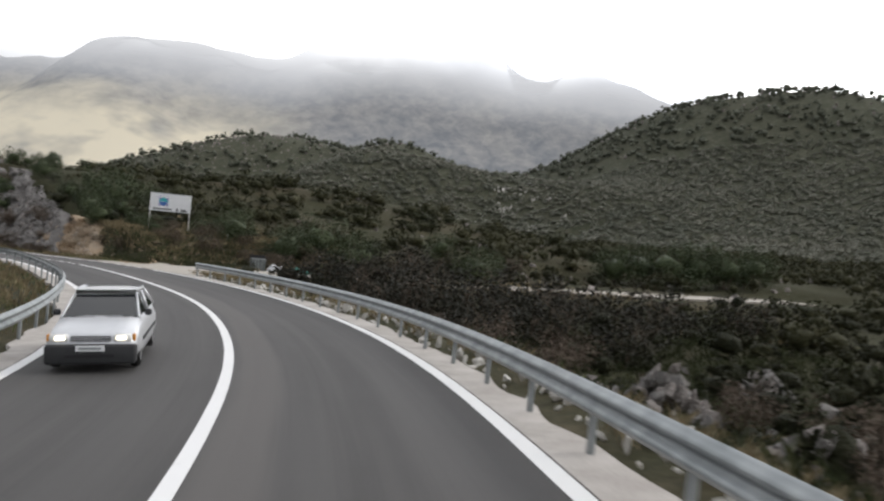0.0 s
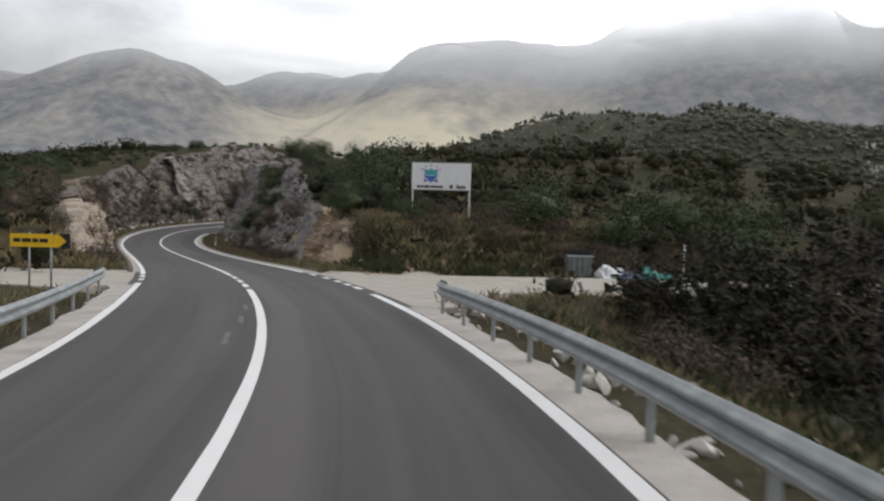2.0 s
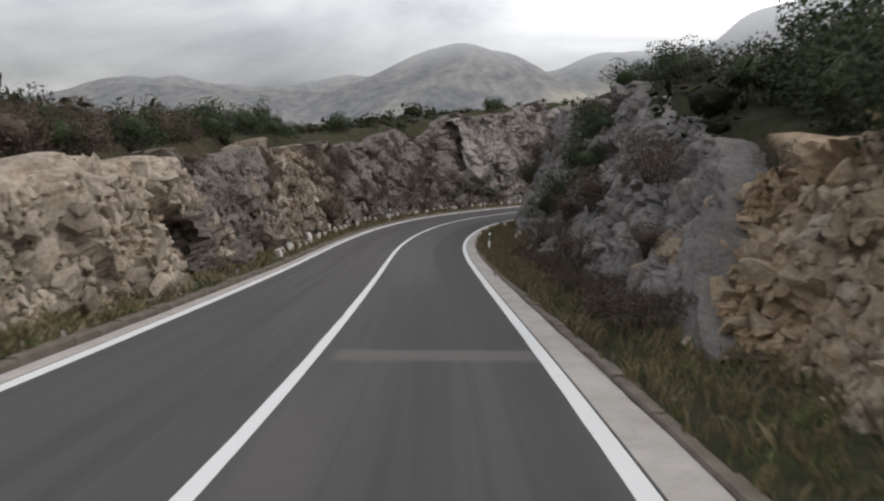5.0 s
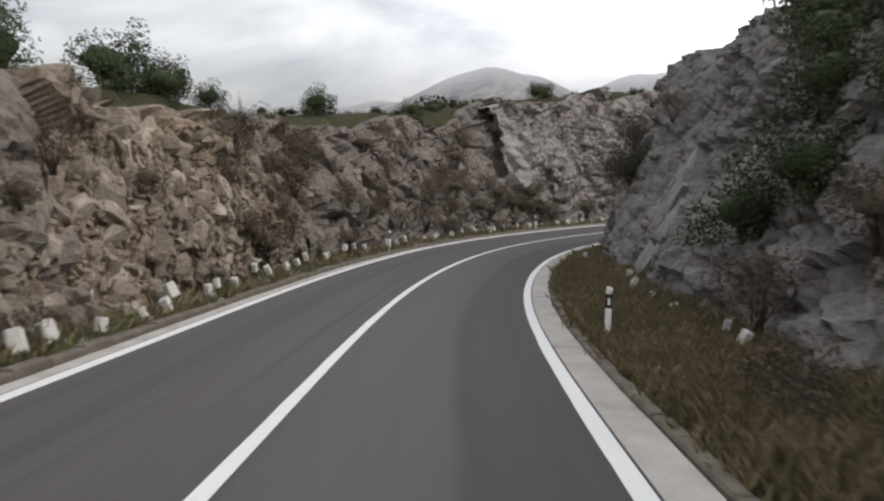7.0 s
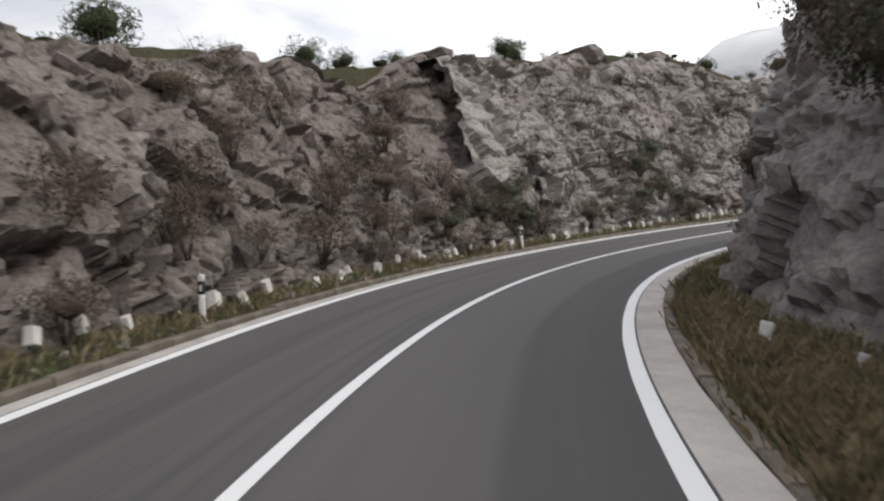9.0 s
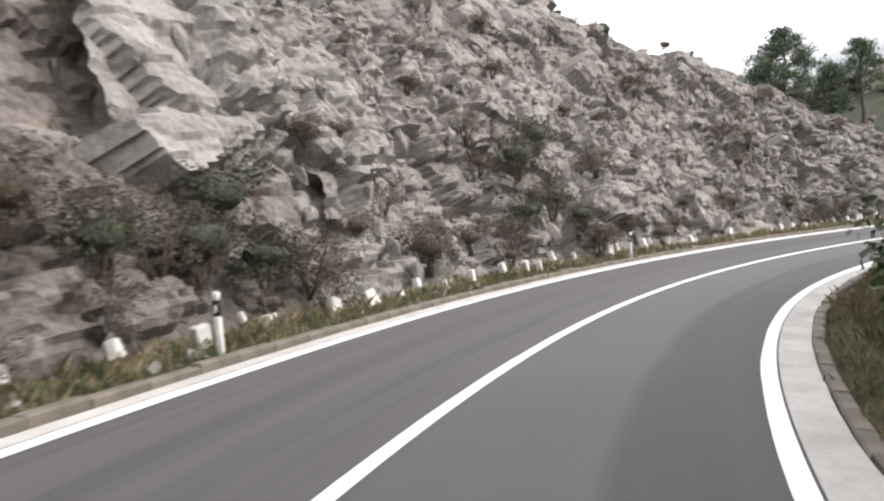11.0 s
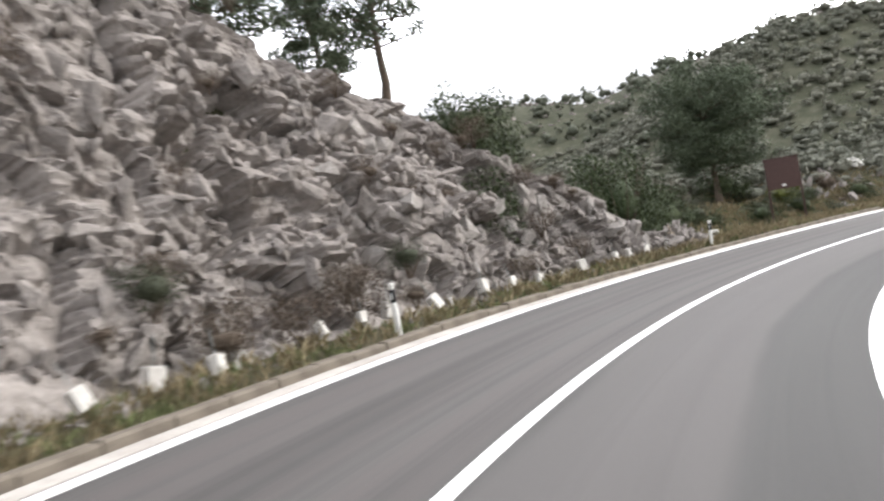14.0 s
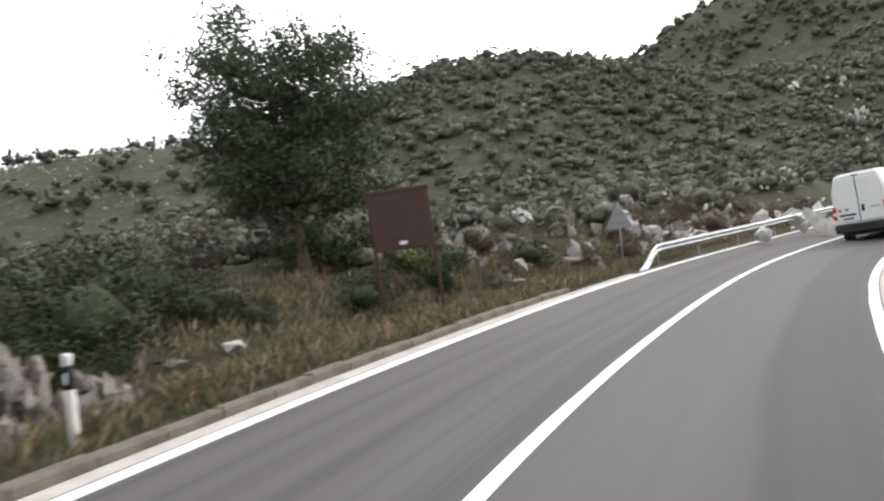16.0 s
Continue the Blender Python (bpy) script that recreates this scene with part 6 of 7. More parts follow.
# where the cut ends
for s, d, kind, k in [(211.3, 9.4, "g", 1.5), (203.5, 8.6, "g", 1.25), (206, 9.5, "o", 1.2), (217, 9.5, "o", 1.0), (221, 10.5, "o", 1.0), (224.5, 8.8, "g", 0.7), (226.5, 10, "o", 0.9), (229, 9, "g", 0.8), (231, 8, "o", 0.7), (219.5, 12.5, "t", 1.2), (223, 13, "t", 1.1), (215.5, 12.5, "g", 1.2), (228, 13, "g", 1.3), (233, 11, "o", 1.0), (236, 9.5, "g", 0.8), (239, 8.5, "o", 0.7), (204.6, 9.6, "g", 1.35), (215.6, 8.9, "g", 1.25), (219.2, 11.0, "g", 1.0), (214.0, 8.5, "g", 0.75), (212, 10.5, "g", 1.3)]:
    plant_sd(kind, s, d, k)
for s in np.arange(234, 264, 1.7):
    plant_sd("o" if _rb.rand() < 0.5 else ("t" if _rb.rand() < 0.4 else "g"), s, _rb.uniform(6.2, 12.5), _rb.uniform(0.35, 0.85), join="behind the guard rail")
# dark evergreens along the crest of the outcrop
for s in np.arange(79, 108, 1.5):
    plant_sd("g", s, left_foot(s) + float(table(LEFT_TOP, s)) / 2.3 + _rb.uniform(1.8, 4.2), _rb.uniform(0.6, 1.0), join="on the crest of the cut")
# a tall round evergreen behind the fallen pile, another on the crest
plant_sd("g", 211.2, 8.0, 1.3, 1.55)
plant_sd("g", 212.0, 8.6, 1.25, 1.6)
plant_sd("g", 210.6, 8.9, 1.2, 1.6)
plant_sd("g", 203.6, 8.2, 0.95, 1.6)
plant_sd("g", 204.6, 9.0, 1.0, 1.7)
for s, d, k in [(214.6, 7.6, 0.5), (219.9, 10.2, 0.6), (221, 9.6, 0.5)]:
    plant_sd("g", s, d, k)
# dark thickets across the field
for x, y, kind, k in [(-5.8, 51.9, "t", 2.0), (-3.6, 54.5, "t", 2.1), (-1.0, 57.0, "g", 1.9), (2.5, 58.5, "g", 2.0), (6.0, 55.0, "t", 2.1), (17, 95.5, "g", 2.2), (20, 96.5, "g", 2.5), (23, 95, "g", 2.8), (26, 96, "g", 2.7), (29.5, 96.5, "g", 2.6), (33, 98, "g", 2.3), (1.9, 82, "g", 1.7), (-2, 83, "g", 1.5), (5, 84, "t", 1.6), (9.5, 57, "g", 1.6), (13, 52, "g", 1.7), (16, 46, "g", 1.6), (-2.2, 43, "t", 1.8), (2.2, 36.5, "t", 1.5)]:
    plant(kind, plant_at(x, y, -0.15, _rb.uniform(0, 6.28), k))
# grey-green bushes low on the face
for s, u, k in [(152.6, 0.12, 1.0), (153.6, 0.2, 1.1), (154.2, 0.08, 0.9), (150.5, 0.15, 0.9), (147.0, 0.1, 0.9), (167.2, 0.12, 0.9), (168.3, 0.28, 1.1), (169.4, 0.15, 1.0), (170.3, 0.35, 1.0), (171.0, 0.1, 0.8), (179.5, 0.12, 0.6), (189, 0.1, 0.6), (196.5, 0.12, 0.6)]:
    top = float(table(LEFT_TOP, s))
    p = at(s, left_foot(s) - 0.35 + u * top / 2.25, u * top + 0.1)[0]
    plant("o", Matrix.Translation(p) @ Matrix.Rotation(s, 4, "Z") @ Matrix.Scale(k, 4))
# more shrubs scattered over the tall grey face
for s in np.arange(158, 207, 0.75):
    u = _rb.rand() ** 1.2 * 0.95
    top = float(table(LEFT_TOP, s))
    p = at(s, left_foot(s) - 0.2 + u * top / 2.25, u * top + 0.1)[0]
    plant("o" if _rb.rand() < 0.55 else "t", Matrix.Translation(p) @ Matrix.Rotation(_rb.uniform(0, 6.28), 4, "Z") @ Matrix.Scale(_rb.uniform(0.25, 0.62) * (1.0 if top > 4 else 0.5), 4), "rooted in the rock of the road cut")
for (place, kind), rows in _joined.items():
    thicket(place, kind, rows)
YELLOW = bush(41, 1.2, 1.6, LEAF_YELLOW, "bright yellow-green bush beside the road", 1600, 0.07)
_yp = at(230.5, 11.0)[0]
YELLOW.matrix_world = plant_at(_yp[0], _yp[1], -0.1, 0.5, 1.0)

PINE_BIG = pine(3, 6.9, 4.1, "broad green pine tree behind the verge", 46000, 0.26, top=0.42, power=3.0, full=14)
PINE_BIG.matrix_world = plant_at(-69.0, 201.9, 0.5, 0.4)
PINE_LONE = pine(8, 6.2, 1.9, "slender lone pine tree on the crest", 7000, 0.42)
PINE_LONE.matrix_world = plant_at(-84.6, 178.4, -0.2, 0.0)
PINE_GROUP = pine(12, 5.2, 2.7, "bushy pine tree on the crest", 15000, 0.12, full=8)
PINE_GROUP.matrix_world = plant_at(-88.2, 173.5, -0.3, 0.0)
_pp = at(157.2, -8.0)[0]
for x, y, k in [(float(_pp[0]), float(_pp[1]), 0.95), (-86.3, 176.6, 0.7), (-91.5, 179.5, 0.9)]:
    copy_thing(PINE_GROUP, Matrix()).matrix_world = plant_at(x, y, -0.3, x * 1.7, k)


# ---- maquis on the hills, grass on the verges ----
def maquis(name, label, count, area, leaves, leaf, scale, seed, density=0.0, keep=12.0, material=LEAF_FAR, bare=(), core=2, squash=1.0, crest=False):
    rs = np.random.RandomState(seed)
    x, y = rs.uniform(area[0], area[1], count), rs.uniform(area[2], area[3], count)
    s, d = nearest(x, y)
    p = np.stack([x, y, 0 * x], 1)
    ok = (np.abs(d) > keep) & (soft_noise(p, 17, 33) + 0.5 * soft_noise(p, 6, 34) > density) & (side_road_bed(x, y)[0] < 0.05)
    ok &= ~((d > 0) & (s > 205) & (d < np.where(s > 228, 12, 26))) & ~((d < 0) & (s < 47) & (d > -9.5))
    ok &= ~((d < 0) & (s > 59) & (s < 73) & (d > -19))
    near_cut = ((d > 0) & (s > 112) & (s < 212) & (d < 26)) | ((d < 0) & (s > 92) & (s < 190) & (d > -22))
    ok &= near_cut == crest
    for bx, by, br in bare:
        ok &= (np.hypot(x - bx, y - by) > br) | (rs.rand(count) < 0.6)
    x, y = x[ok], y[ok]
    z = land(x, y)
    n = len(x)
    unit, tri = [], None
    for _ in range(6):
        lobes = [(0, 0, 0.45, rs.uniform(0.6, 0.8), rs.uniform(0.6, 0.8), 0.5)]
        for _ in range(3 if core > 1 else 1):
            b, q = rs.uniform(0, 6.28), rs.uniform(0.3, 0.6)
            lobes.append((q * math.cos(b), q * math.sin(b), rs.uniform(0.35, 0.75), rs.uniform(0.3, 0.5), rs.uniform(0.3, 0.5), rs.uniform(0.25, 0.42)))
        lv, _f = leaf_cloud(rs, lobes, leaves, leaf, 0.25)
        cv, tri = lumps(rs, lobes[:1] if core == 1 else lobes, 0.62, 2 if core == 3 else 1)
        unit.append(np.concatenate([lv, cv]))
    unit = np.array(unit)
    k = rs.randint(6, size=n)
    a = rs.uniform(0, 6.28, n)
    sc = rs.uniform(*scale, n)
    u = unit[k]
    ca, sa = np.cos(a)[:, None], np.sin(a)[:, None]
    v = np.stack([(u[..., 0] * ca - u[..., 1] * sa) * sc[:, None] + x[:, None], (u[..., 0] * sa + u[..., 1] * ca) * sc[:, None] + y[:, None], u[..., 2] * (sc * rs.uniform(0.75, 1.25, n) * squash)[:, None] + z[:, None]], -1).reshape(-1, 3)
    o = np.arange(n)[:, None, None] * unit.shape[1]
    f4 = (np.arange(leaves * 4).reshape(-1, 4)[None] + o).reshape(-1, 4)
    f3 = (tri[None] + leaves * 4 + o).reshape(-1, 3)
    return tagged(new(name, mesh_of(name, v, f4.tolist() + f3.tolist(), material, flat=False)), label, "bushes", kind="stuff")


maquis("maquis", "dense dark evergreen scrub over the plain", 4400, (-150, 115, 40, 205), 62, 0.135, (0.9, 2.2), 51, -0.7, 12.0, LEAF_FAR, (), 1)
maquis("maquis", "low evergreen scrub along the crest of the road cut", 2600, (-125, -30, 85, 200), 170, 0.06, (0.35, 0.95), 57, -0.3, 13.0, LEAF_FAR, (), 1, 1.0, True)
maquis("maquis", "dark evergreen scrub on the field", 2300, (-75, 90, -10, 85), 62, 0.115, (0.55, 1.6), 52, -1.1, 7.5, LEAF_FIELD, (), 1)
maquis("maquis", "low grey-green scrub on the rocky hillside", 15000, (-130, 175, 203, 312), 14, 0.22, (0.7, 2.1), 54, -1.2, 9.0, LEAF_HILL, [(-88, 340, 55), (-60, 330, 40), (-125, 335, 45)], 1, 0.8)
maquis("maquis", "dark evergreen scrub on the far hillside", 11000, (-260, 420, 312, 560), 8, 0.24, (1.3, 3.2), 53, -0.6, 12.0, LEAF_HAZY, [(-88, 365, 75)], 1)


def tufts(name, label, material, rs, s, d, blades, height, spread=0.10):
    """Tufts of bent grass blades at stations s and offsets d."""
    p = at(s, d)
    keep = ~within(SIDE_OUTLINE, p[:, 0], p[:, 1]) & ~within(LAY_BY_OUTLINE, p[:, 0], p[:, 1])
    p, d = p[keep], d[keep]
    p[:, 2] = np.where(np.abs(d) < 4.7, p[:, 2] - 0.05, land(p[:, 0], p[:, 1]))
    n = len(p)
    base = np.repeat(p, blades, 0)
    m = len(base)
    base[:, :2] += rs.randn(m, 2) * spread
    h = np.repeat(height * rs.uniform(0.5, 1.3, n), blades) * rs.uniform(0.6, 1.2, m)
    a = rs.uniform(0, 6.28, m)
    lean = rs.uniform(0.1, 0.8, m) * h
    w = rs.uniform(0.005, 0.012, m)
    dx, dy = np.cos(a), np.sin(a)
    tip = base + np.stack([dx * lean, dy * lean, h], 1)
    mid = base + np.stack([dx * lean * 0.3, dy * lean * 0.3, h * 0.6], 1)
    off = np.stack([-dy * w, dx * w, 0 * w], 1)
    v = np.stack([base - off, base + off, mid + off * 0.9, tip], 1).reshape(-1, 3)
    return tagged(new(name, mesh_of(name, v, np.arange(m * 4).reshape(-1, 4), material)), label, "grass", kind="stuff")


_rg = np.random.RandomState(9)
_spread = lambda n, a, b: _rg.uniform(a, b, n)  # noqa: E731
_sl, _sr = _spread(3600, 66, 232), _spread(3400, 66, 178)
tufts("grass", "dry yellow grass on the verges", GRASS_DRY, _rg, np.r_[_sl[:1700], _sr[:1900], _spread(2600, -5, 46), _spread(1500, 2, 54), _spread(2600, 206, 240), _spread(2000, 61, 78), _spread(700, 46, 60), _spread(900, 66, 80), _spread(2600, 90, 132), _spread(1600, 228, 264)],
      np.r_[_spread(1700, 4.3, 5.7), _spread(1900, -7.2, -4.25), _spread(2600, -14, -4.6), _spread(1500, 4.5, 13), _spread(2600, 4.4, 13), _spread(2000, -22, -6), _spread(700, -14, -4.6), _spread(900, 5.2, 15), _spread(2600, -7.2, -4.3), _spread(1600, 4.7, 15)], 8, 0.3)
tufts("grass", "short green grass on the verges", GRASS_GREEN, _rg, np.r_[_sl[1700:], _sr[1900:], _spread(2200, -5, 46), _spread(900, 2, 54), _spread(1500, 204, 240), _spread(900, 62, 72), _spread(1800, 90, 132)],
      np.r_[_spread(1900, 4.25, 5.9), _spread(1500, -7.4, -4.25), _spread(2200, -16, -5.0), _spread(900, 4.5, 12), _spread(1500, 4.3, 12), _spread(900, -12, -5.5), _spread(1800, -7.0, -4.3)], 9, 0.19)


tufts("grass", "rank dark green grass on the field below the road", GRASS_DARK, _rg, np.r_[_spread(5200, -8, 47), _spread(1200, 60, 70)], np.r_[_spread(5200, -30, -6.0), _spread(1200, -16, -6.2)], 10, 0.42, 0.22)
tufts("grass", "yellowish grass on the verge below the steep slope", GRASS_DRY, _rg, _spread(3400, 92, 132), _spread(3400, -7.2, -4.35), 9, 0.34, 0.14)
tufts("grass", "tall dry grass on the banks beside the junction", GRASS_DRY, _rg, np.r_[_spread(2400, 65, 77), _spread(2600, 62, 79)], np.r_[_spread(2400, 5.0, 17), _spread(2600, -26, -8)], 10, 0.5, 0.18)
tufts("grass", "dry straw-coloured grass along the far side of the field", GRASS_DRY, _rg, _spread(1700, 36, 56), _spread(1700, -42, -22), 9, 0.42, 0.2)


# ---- stones ----
def stone_mesh(seed, material, n=13):
    rs = np.random.RandomState(seed)
    bm = bmesh.new()
    for _ in range(n):
        p = rs.randn(3)
        p /= np.linalg.norm(p)
        bm.verts.new((p * rs.uniform(0.75, 1.1) * (1.0, 0.8, 0.62)).tolist())
    bmesh.ops.convex_hull(bm, input=bm.verts)
    for v in [v for v in bm.verts if not v.link_faces]:
        bm.verts.remove(v)
    me = bpy.data.meshes.new("stone")
    bm.to_mesh(me)
    bm.free()
    me.materials.append(material)
    return me


_rk = np.random.RandomState(77)
STONES = {k: [stone_mesh(100 + 10 * i + j, mat) for j in range(6)] for i, (k, mat) in enumerate((("pale", ROCK_PALE), ("grey", ROCK_GREY), ("dark", ROCK_DARK), ("white", ROCK_WHITE), ("ochre", ROCK_OCHRE), ("brown", ROCK_BROWN), ("umber", ROCK_UMBER), ("light", ROCK_LIGHT)))}


def stone(kind, p, size, parent=None, name="rock"):
    ob = new(name, STONES[kind][_rk.randint(6)])
    ob.matrix_world = Matrix.LocRotScale(Vector(p), Euler(_rk.uniform(0, 6.28, 3).tolist()), Vector((size * _rk.uniform(0.8, 1.4), size * _rk.uniform(0.7, 1.1), size * _rk.uniform(0.6, 1.0))))
    if parent:
        ob.parent = parent
    return ob


def scatter(name, label, kind, spots):
    """Many stones joined: rows of x, y, z, size."""
    vs, fs, o = [], [], 0
    for x, y, z, k in spots:
        me = STONES[kind][_rk.randint(6)]
        m = Matrix.LocRotScale(Vector((x, y, z)), Euler(_rk.uniform(0, 6.28, 3).tolist()), Vector((k * _rk.uniform(0.8, 1.4), k, k * _rk.uniform(0.6, 1.0))))
        vs += [m @ v.co for v in me.vertices]
        fs += [tuple(o + i for i in p.vertices) for p in me.polygons]
        o += len(me.vertices)
    return tagged(new(name, mesh_of(name, np.array(vs), fs, STONES[kind][0].materials[0])), label, "stones", kind="stuff")


def loose(kind, p, size, label, group):
    return tagged(stone(kind, p, size, None, "boulder"), label, "boulder", group)


_bp = at(218.6, 8.2)[0]
loose("white", (_bp[0], _bp[1], on_land(_bp[0], _bp[1], 0.12)), 0.42, "rounded white limestone boulder in the grass", "boulders on the verge")
for s, d, k in [(216.4, 8.6, 0.35), (216.9, 8.2, 0.25), (217.3, 8.0, 0.22), (219.5, 7.2, 0.15), (235, 6.5, 0.3), (229, 6.8, 0.25)]:
    p = at(s, d)[0]
    loose("grey", (p[0], p[1], on_land(p[0], p[1], k * 0.3)), k, "small grey limestone boulder in the grass", "boulders on the verge")
# the fallen pile where the cut ends
for _ in range(120):
    ds, dd = float(np.clip(_rk.randn(), -1.7, 1.7)) * 1.05, float(np.clip(_rk.randn(), -1.5, 2.0)) * 0.62
    p = at(211.7 + ds, 6.25 + dd)[0]
    hgt = max(0.0, 1.15 - 0.42 * math.hypot(ds, dd * 1.3)) * _rk.rand()
    loose("grey" if _rk.rand() < 0.7 else "pale", (p[0], p[1], on_land(p[0], p[1], 0.08 + hgt)), _rk.uniform(0.13, 0.36), "broken grey limestone rock on a fallen pile", "fallen rock pile")
# rubble below the guard rail
_sp = []
for _ in range(420):
    st, d = _rk.uniform(2, 46), -_rk.uniform(4.15, 6.2)
    p = at(st, d)[0]
    _sp.append((p[0], p[1], on_land(p[0], p[1], 0.03), _rk.uniform(0.04, 0.2)))
scatter("rubble", "pale broken rubble below the guard rail", "white", _sp)
for cx, cy, n, r in [(7.2, 24.8, 90, 1.9), (11.6, 30.0, 22, 0.9), (9.0, 19.3, 40, 1.7), (5.0, 24.6, 12, 0.9)]:
    for _ in range(n):
        x, y = cx + _rk.randn() * r * 0.5, cy + _rk.randn() * r * 0.5
        hgt = max(0.0, 2.0 - math.hypot(x - cx, y - cy) * 1.3) * _rk.rand() ** 0.7 * min(1, r / 1.6)
        loose("grey" if _rk.rand() < 0.6 else "dark", (x, y, on_land(x, y, hgt)), _rk.uniform(0.16, 0.5), "broken limestone rock of a field heap", "field stone heaps")
# white crags on the hillside beside the last bend
_sp = []
for _ in range(900):
    x, y = _rk.uniform(-60, 60), _rk.uniform(196, 275)
    u, v = 0.858 * (x + 72) + 0.514 * (y - 175), 0.858 * (y - 175) - 0.514 * (x + 72)
    if not (30 < u < 130 and 13 < v < 48) or soft_noise(np.array([[u * 0.35, v * 1.5, 0.0]]), 11, 81)[0] < 0.05:
        continue
    k = _rk.uniform(0.25, 0.95)
    for _j in range(3):
        xx, yy = x + _rk.randn() * 0.9, y + _rk.randn() * 0.6
        _sp.append((xx, yy, on_land(xx, yy, k * 0.4 + 0.25), k * _rk.uniform(0.35, 0.9)))
scatter("crags", "white limestone crags among the scrub", "white", _sp)
_sp = []
for _ in range(1100):
    x, y = _rk.uniform(-150, -30), _rk.uniform(275, 375)
    k = _rk.uniform(0.25, 1.0)
    _sp.append((x, y, on_land(x, y, -k * 0.25), k))
scatter("crags", "pale grey crags on the far ridge", "grey", _sp)
_sp = []
for _ in range(160):
    x, y = _rk.uniform(-10, 230), _rk.uniform(320, 430)
    k = _rk.uniform(0.4, 1.2)
    _sp.append((x, y, on_land(x, y, k * 0.5), k))
scatter("crags", "pale grey crags high on the hillside", "grey", _sp)
_sp = []
for _ in range(190):
    st, d = _rk.uniform(232, 264), _rk.uniform(7.0, 17)
    p = at(st, d)[0]
    k = _rk.uniform(0.12, 0.75)
    _sp.append((p[0], p[1], on_land(p[0], p[1], k * 0.35), k))
scatter("rocks", "broken grey limestone behind the guard rail", "grey", _sp)
_sp = []
for _ in range(260):
    x, y = _rk.uniform(-20, 90), _rk.uniform(72, 190)
    k = _rk.uniform(0.2, 0.75)
    _sp.append((x, y, on_land(x, y, k * 0.1), k))
scatter("rocks", "grey rocks among the scrub of the plain", "grey", _sp)
for x, y, k in [(-26.5, 65.5, 0.5), (-27.3, 65.0, 0.35), (-25.4, 64.9, 0.3), (-23.2, 66.8, 0.45), (-18.5, 63.6, 0.2), (-17.6, 63.9, 0.2), (-24.0, 63.6, 0.22), (-21.7, 63.2, 0.2), (-37, 60.2, 0.3), (-35, 59.6, 0.22), (-33.8, 59.2, 0.18), (-30, 44.5, 0.4), (-31, 45.3, 0.3), (-29, 43.2, 0.35), (-27.5, 42.0, 0.25)]:
    loose("pale", (x, y, on_land(x, y, k * 0.2)), k, "pale limestone rock beside the road", "rocks by the junction")


# ---- kerb stones, stones of the cut faces ----
kerb(1, 66, 226, 3.82, 0.20, 0.14)
kerb(-1, 65.2, 200, 4.03, 0.20, 0.07)


def on_face(face, s0, s1):
    """A random place on a cut face between two stations."""
    ss, p = FACES[face.name]
    k = np.flatnonzero((ss >= s0) & (ss <= s1))
    return p[k[_rk.randint(len(k))]]


def studded(face, s0, s1, kinds, count, size):
    """Single blocks that stand out of a cut face, as its parts."""
    for _ in range(count):
        stone(kinds[_rk.randint(len(kinds))], on_face(face, s0, s1), _rk.uniform(*size), face)


studded(CUT_LEFT_1, 75, 93, ("pale", "pale", "brown"), 280, (0.14, 0.5))
studded(CUT_LEFT_MID, 104, 124, ("brown", "brown", "pale"), 290, (0.14, 0.6))
studded(CUT_LEFT_BAY, 93, 105, ("umber",), 90, (0.12, 0.4))
studded(CUT_LEFT_SLAB, 154, 160.5, ("light",), 30, (0.15, 0.42))
studded(CUT_LEFT_DARK, 125, 153, ("umber",), 110, (0.15, 0.5))
studded(CUT_LEFT_2, 162, 198, ("grey",), 180, (0.12, 0.62))
studded(CUT_LEFT_2, 196, 212, ("grey", "light", "light"), 118, (0.22, 0.66))
studded(CUT_RIGHT_1, 69, 86, ("ochre", "ochre", "pale"), 290, (0.16, 0.46))


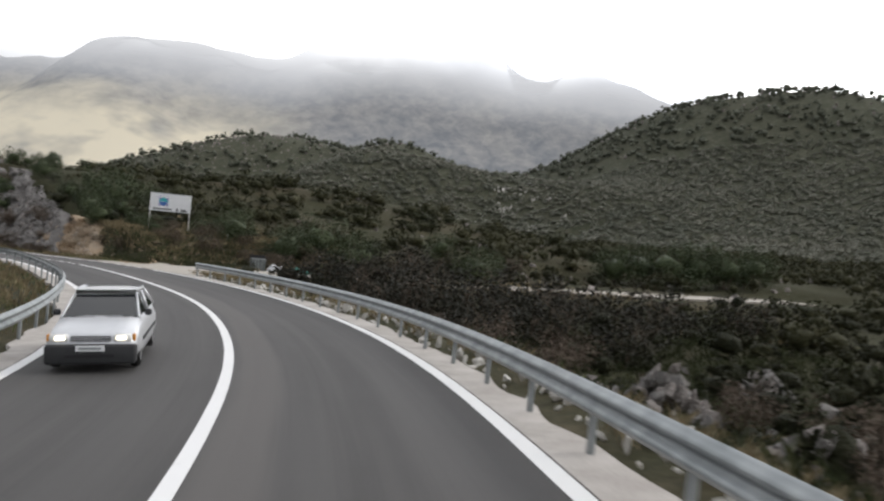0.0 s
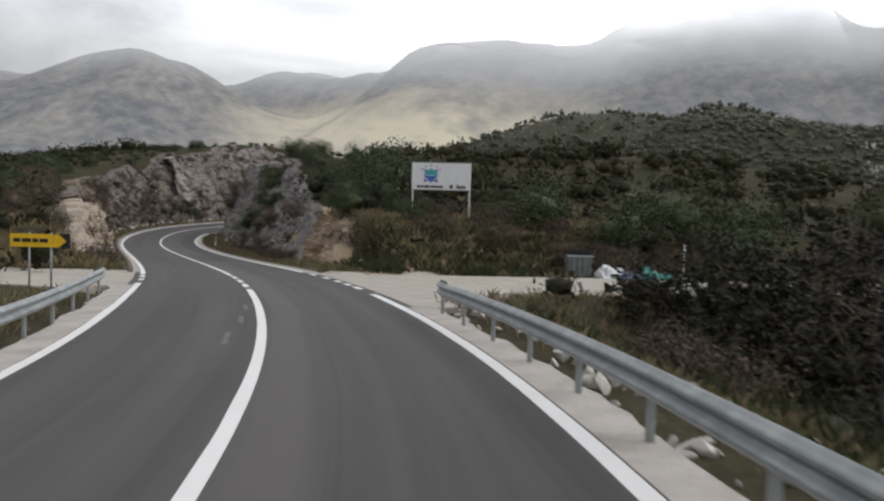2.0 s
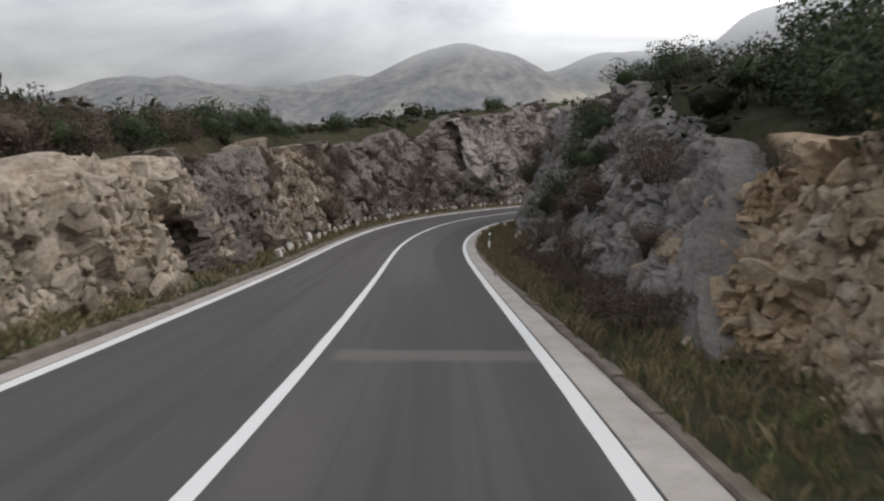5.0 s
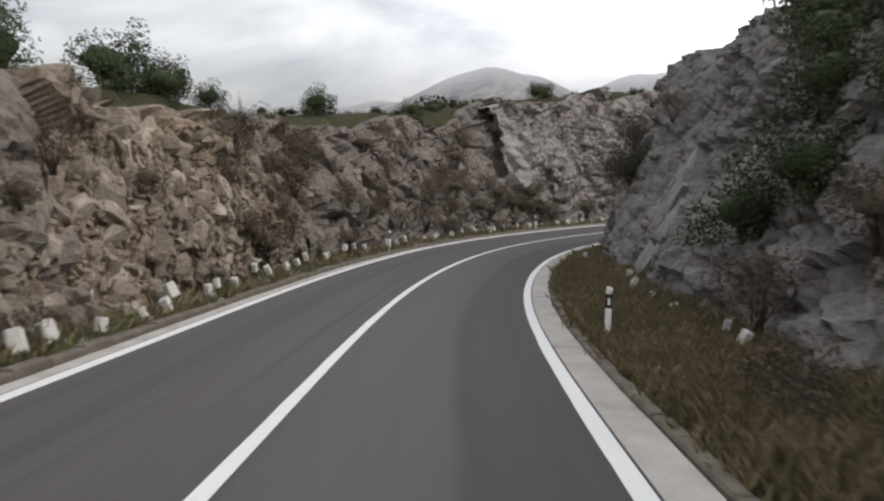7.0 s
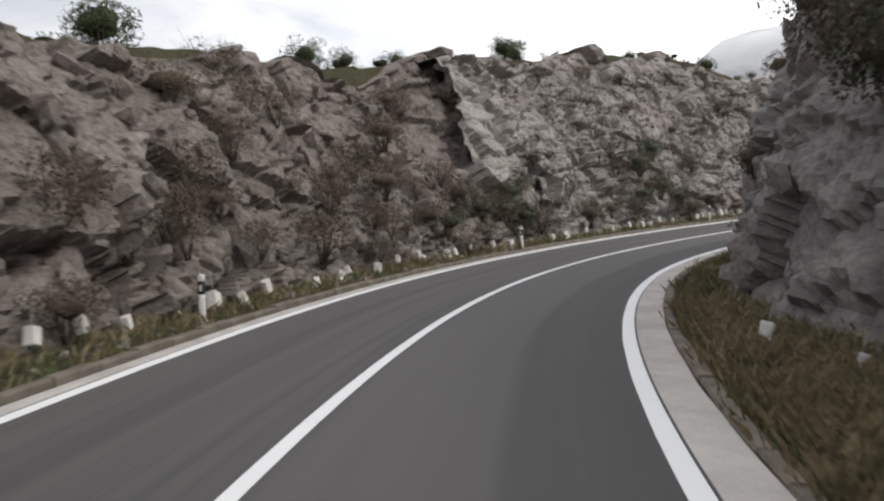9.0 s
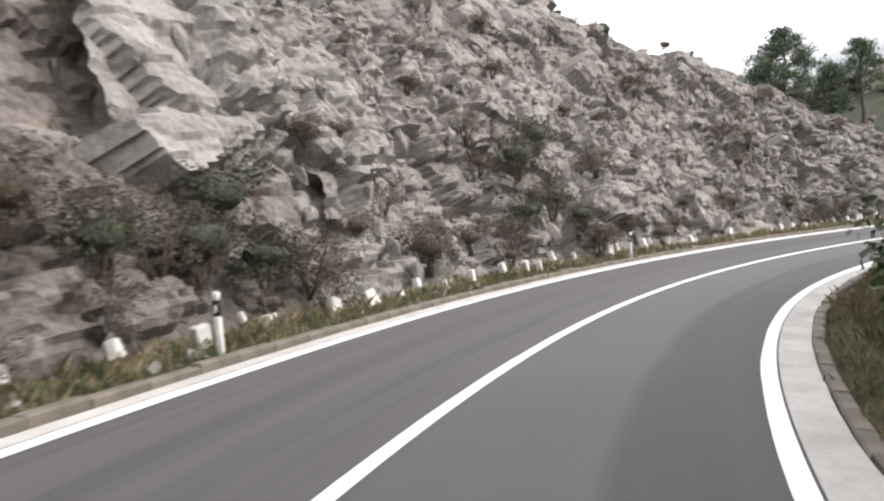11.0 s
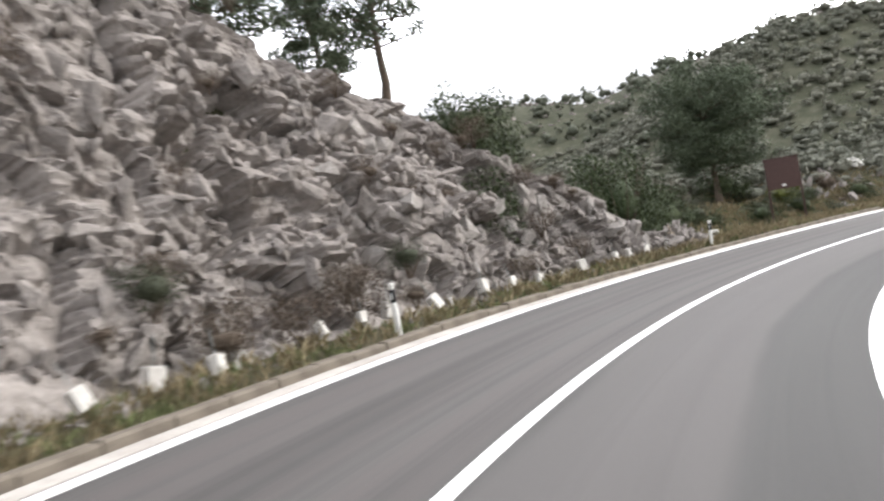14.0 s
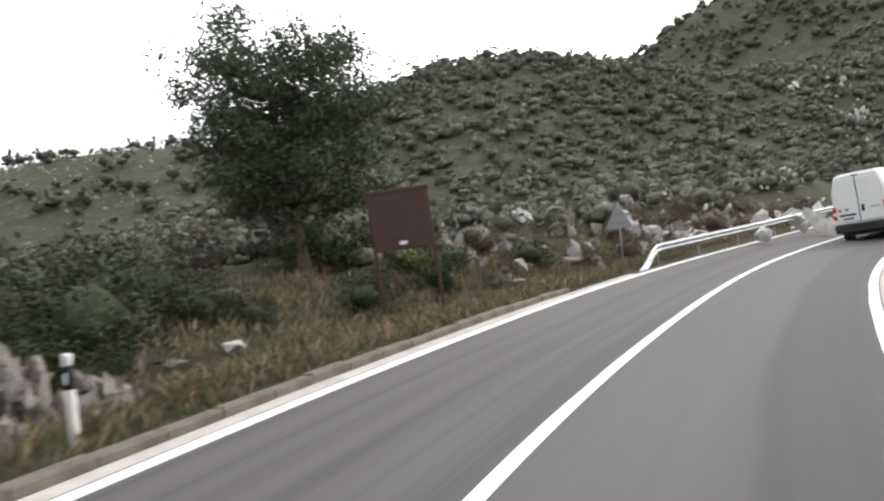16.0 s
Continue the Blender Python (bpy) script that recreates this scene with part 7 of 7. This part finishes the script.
def slab(s, d, h, length, width, thick, rake, tilt):
    """A smooth leaning plate of bedrock with broken edges, part of the south face."""
    bm = bmesh.new()
    n = 14
    lower, upper = [], []
    for k in range(n):
        a = 6.283 * k / n
        x = math.copysign(abs(math.cos(a)) ** 0.6, math.cos(a)) * length / 2 * _rk.uniform(0.86, 1.06)
        y = math.copysign(abs(math.sin(a)) ** 0.6, math.sin(a)) * width / 2 * _rk.uniform(0.8, 1.1)
        lower.append(bm.verts.new((x * 1.05, y * 1.1, -thick)))
        upper.append(bm.verts.new((x, y, _rk.uniform(-0.03, 0.05))))
    mid = bm.verts.new((0, 0, 0.08))
    for k in range(n):
        bm.faces.new((lower[k - 1], lower[k], upper[k], upper[k - 1]))
        bm.faces.new((upper[k - 1], upper[k], mid))
    ob = part("slab", bm, ROCK_SLAB, CUT_RIGHT_2, "smooth pale leaning slab")
    c, fw, lf, _ = along(s)
    t1 = Vector((fw[0][0], fw[0][1], 0))
    t2 = (Vector((-lf[0][0], -lf[0][1], 0)) + Vector((0, 0, 1.8))).normalized()
    n = t1.cross(t2)
    n = n if n.z > 0 else -n
    u = (-t1 * math.cos(radians(rake)) + t2 * math.sin(radians(rake))).normalized()
    v = n.cross(u)
    m = Matrix((u, v, n)).transposed().to_4x4()
    ob.matrix_world = Matrix.Translation(at(s, d - 0.35, h - 0.1)[0]) @ m @ Matrix.Rotation(radians(tilt), 4, "X")


for s, d, h, ln, w in [(119.6, -7.0, 1.2, 4.4, 1.7), (117.0, -7.9, 1.9, 4.8, 1.5), (121.6, -7.3, 2.0, 5.0, 1.0), (114.6, -8.8, 3.4, 4.0, 1.4), (122.6, -8.0, 3.2, 4.6, 1.3)]:
    slab(s, d, h, ln, w, 0.6, _rk.uniform(38, 52), _rk.uniform(4, 16))

studded(CUT_RIGHT_2, 82, 150, ("dark", "grey"), 120, (0.2, 0.6))
# chips at the foot of the faces
_sp = []
for _ in range(900):
    st = _rk.uniform(70, 214)
    p = at(st, left_foot(st) - _rk.uniform(0.0, 1.05), 0.0)[0]
    _sp.append((p[0], p[1], on_land(p[0], p[1], 0.02), _rk.uniform(0.03, 0.15)))
scatter("stone_chips", "small fallen stones at the foot of the rock face", "grey", _sp)


def rubble_on(label, kind, face, s0, s1, count, size):
    """Small broken stones that cover a face, joined."""
    scatter("rubble", label, kind, [(*on_face(face, s0, s1), _rk.uniform(*size)) for _ in range(count)])


rubble_on("small broken ochre stones on the bank", "ochre", CUT_RIGHT_1, 69, 86, 2600, (0.05, 0.2))
rubble_on("small broken pale stones on the outcrop", "pale", CUT_LEFT_1, 75, 94, 1900, (0.06, 0.24))
rubble_on("small broken ochre-brown stones on the road cut", "brown", CUT_LEFT_MID, 105, 124, 2800, (0.06, 0.25))
rubble_on("small broken grey stones on the road cut", "grey", CUT_LEFT_2, 161, 211, 2300, (0.06, 0.26))
_sp = []
for _ in range(520):
    st, d = 61.5 + 9 * _rk.rand() ** 0.7, -_rk.uniform(5.6, 13.5)
    p = at(st, d)[0]
    _sp.append((p[0], p[1], on_land(p[0], p[1], 0.03), _rk.uniform(0.04, 0.24)))
scatter("rubble", "broken ochre stones strewn below the bank", "ochre", _sp)
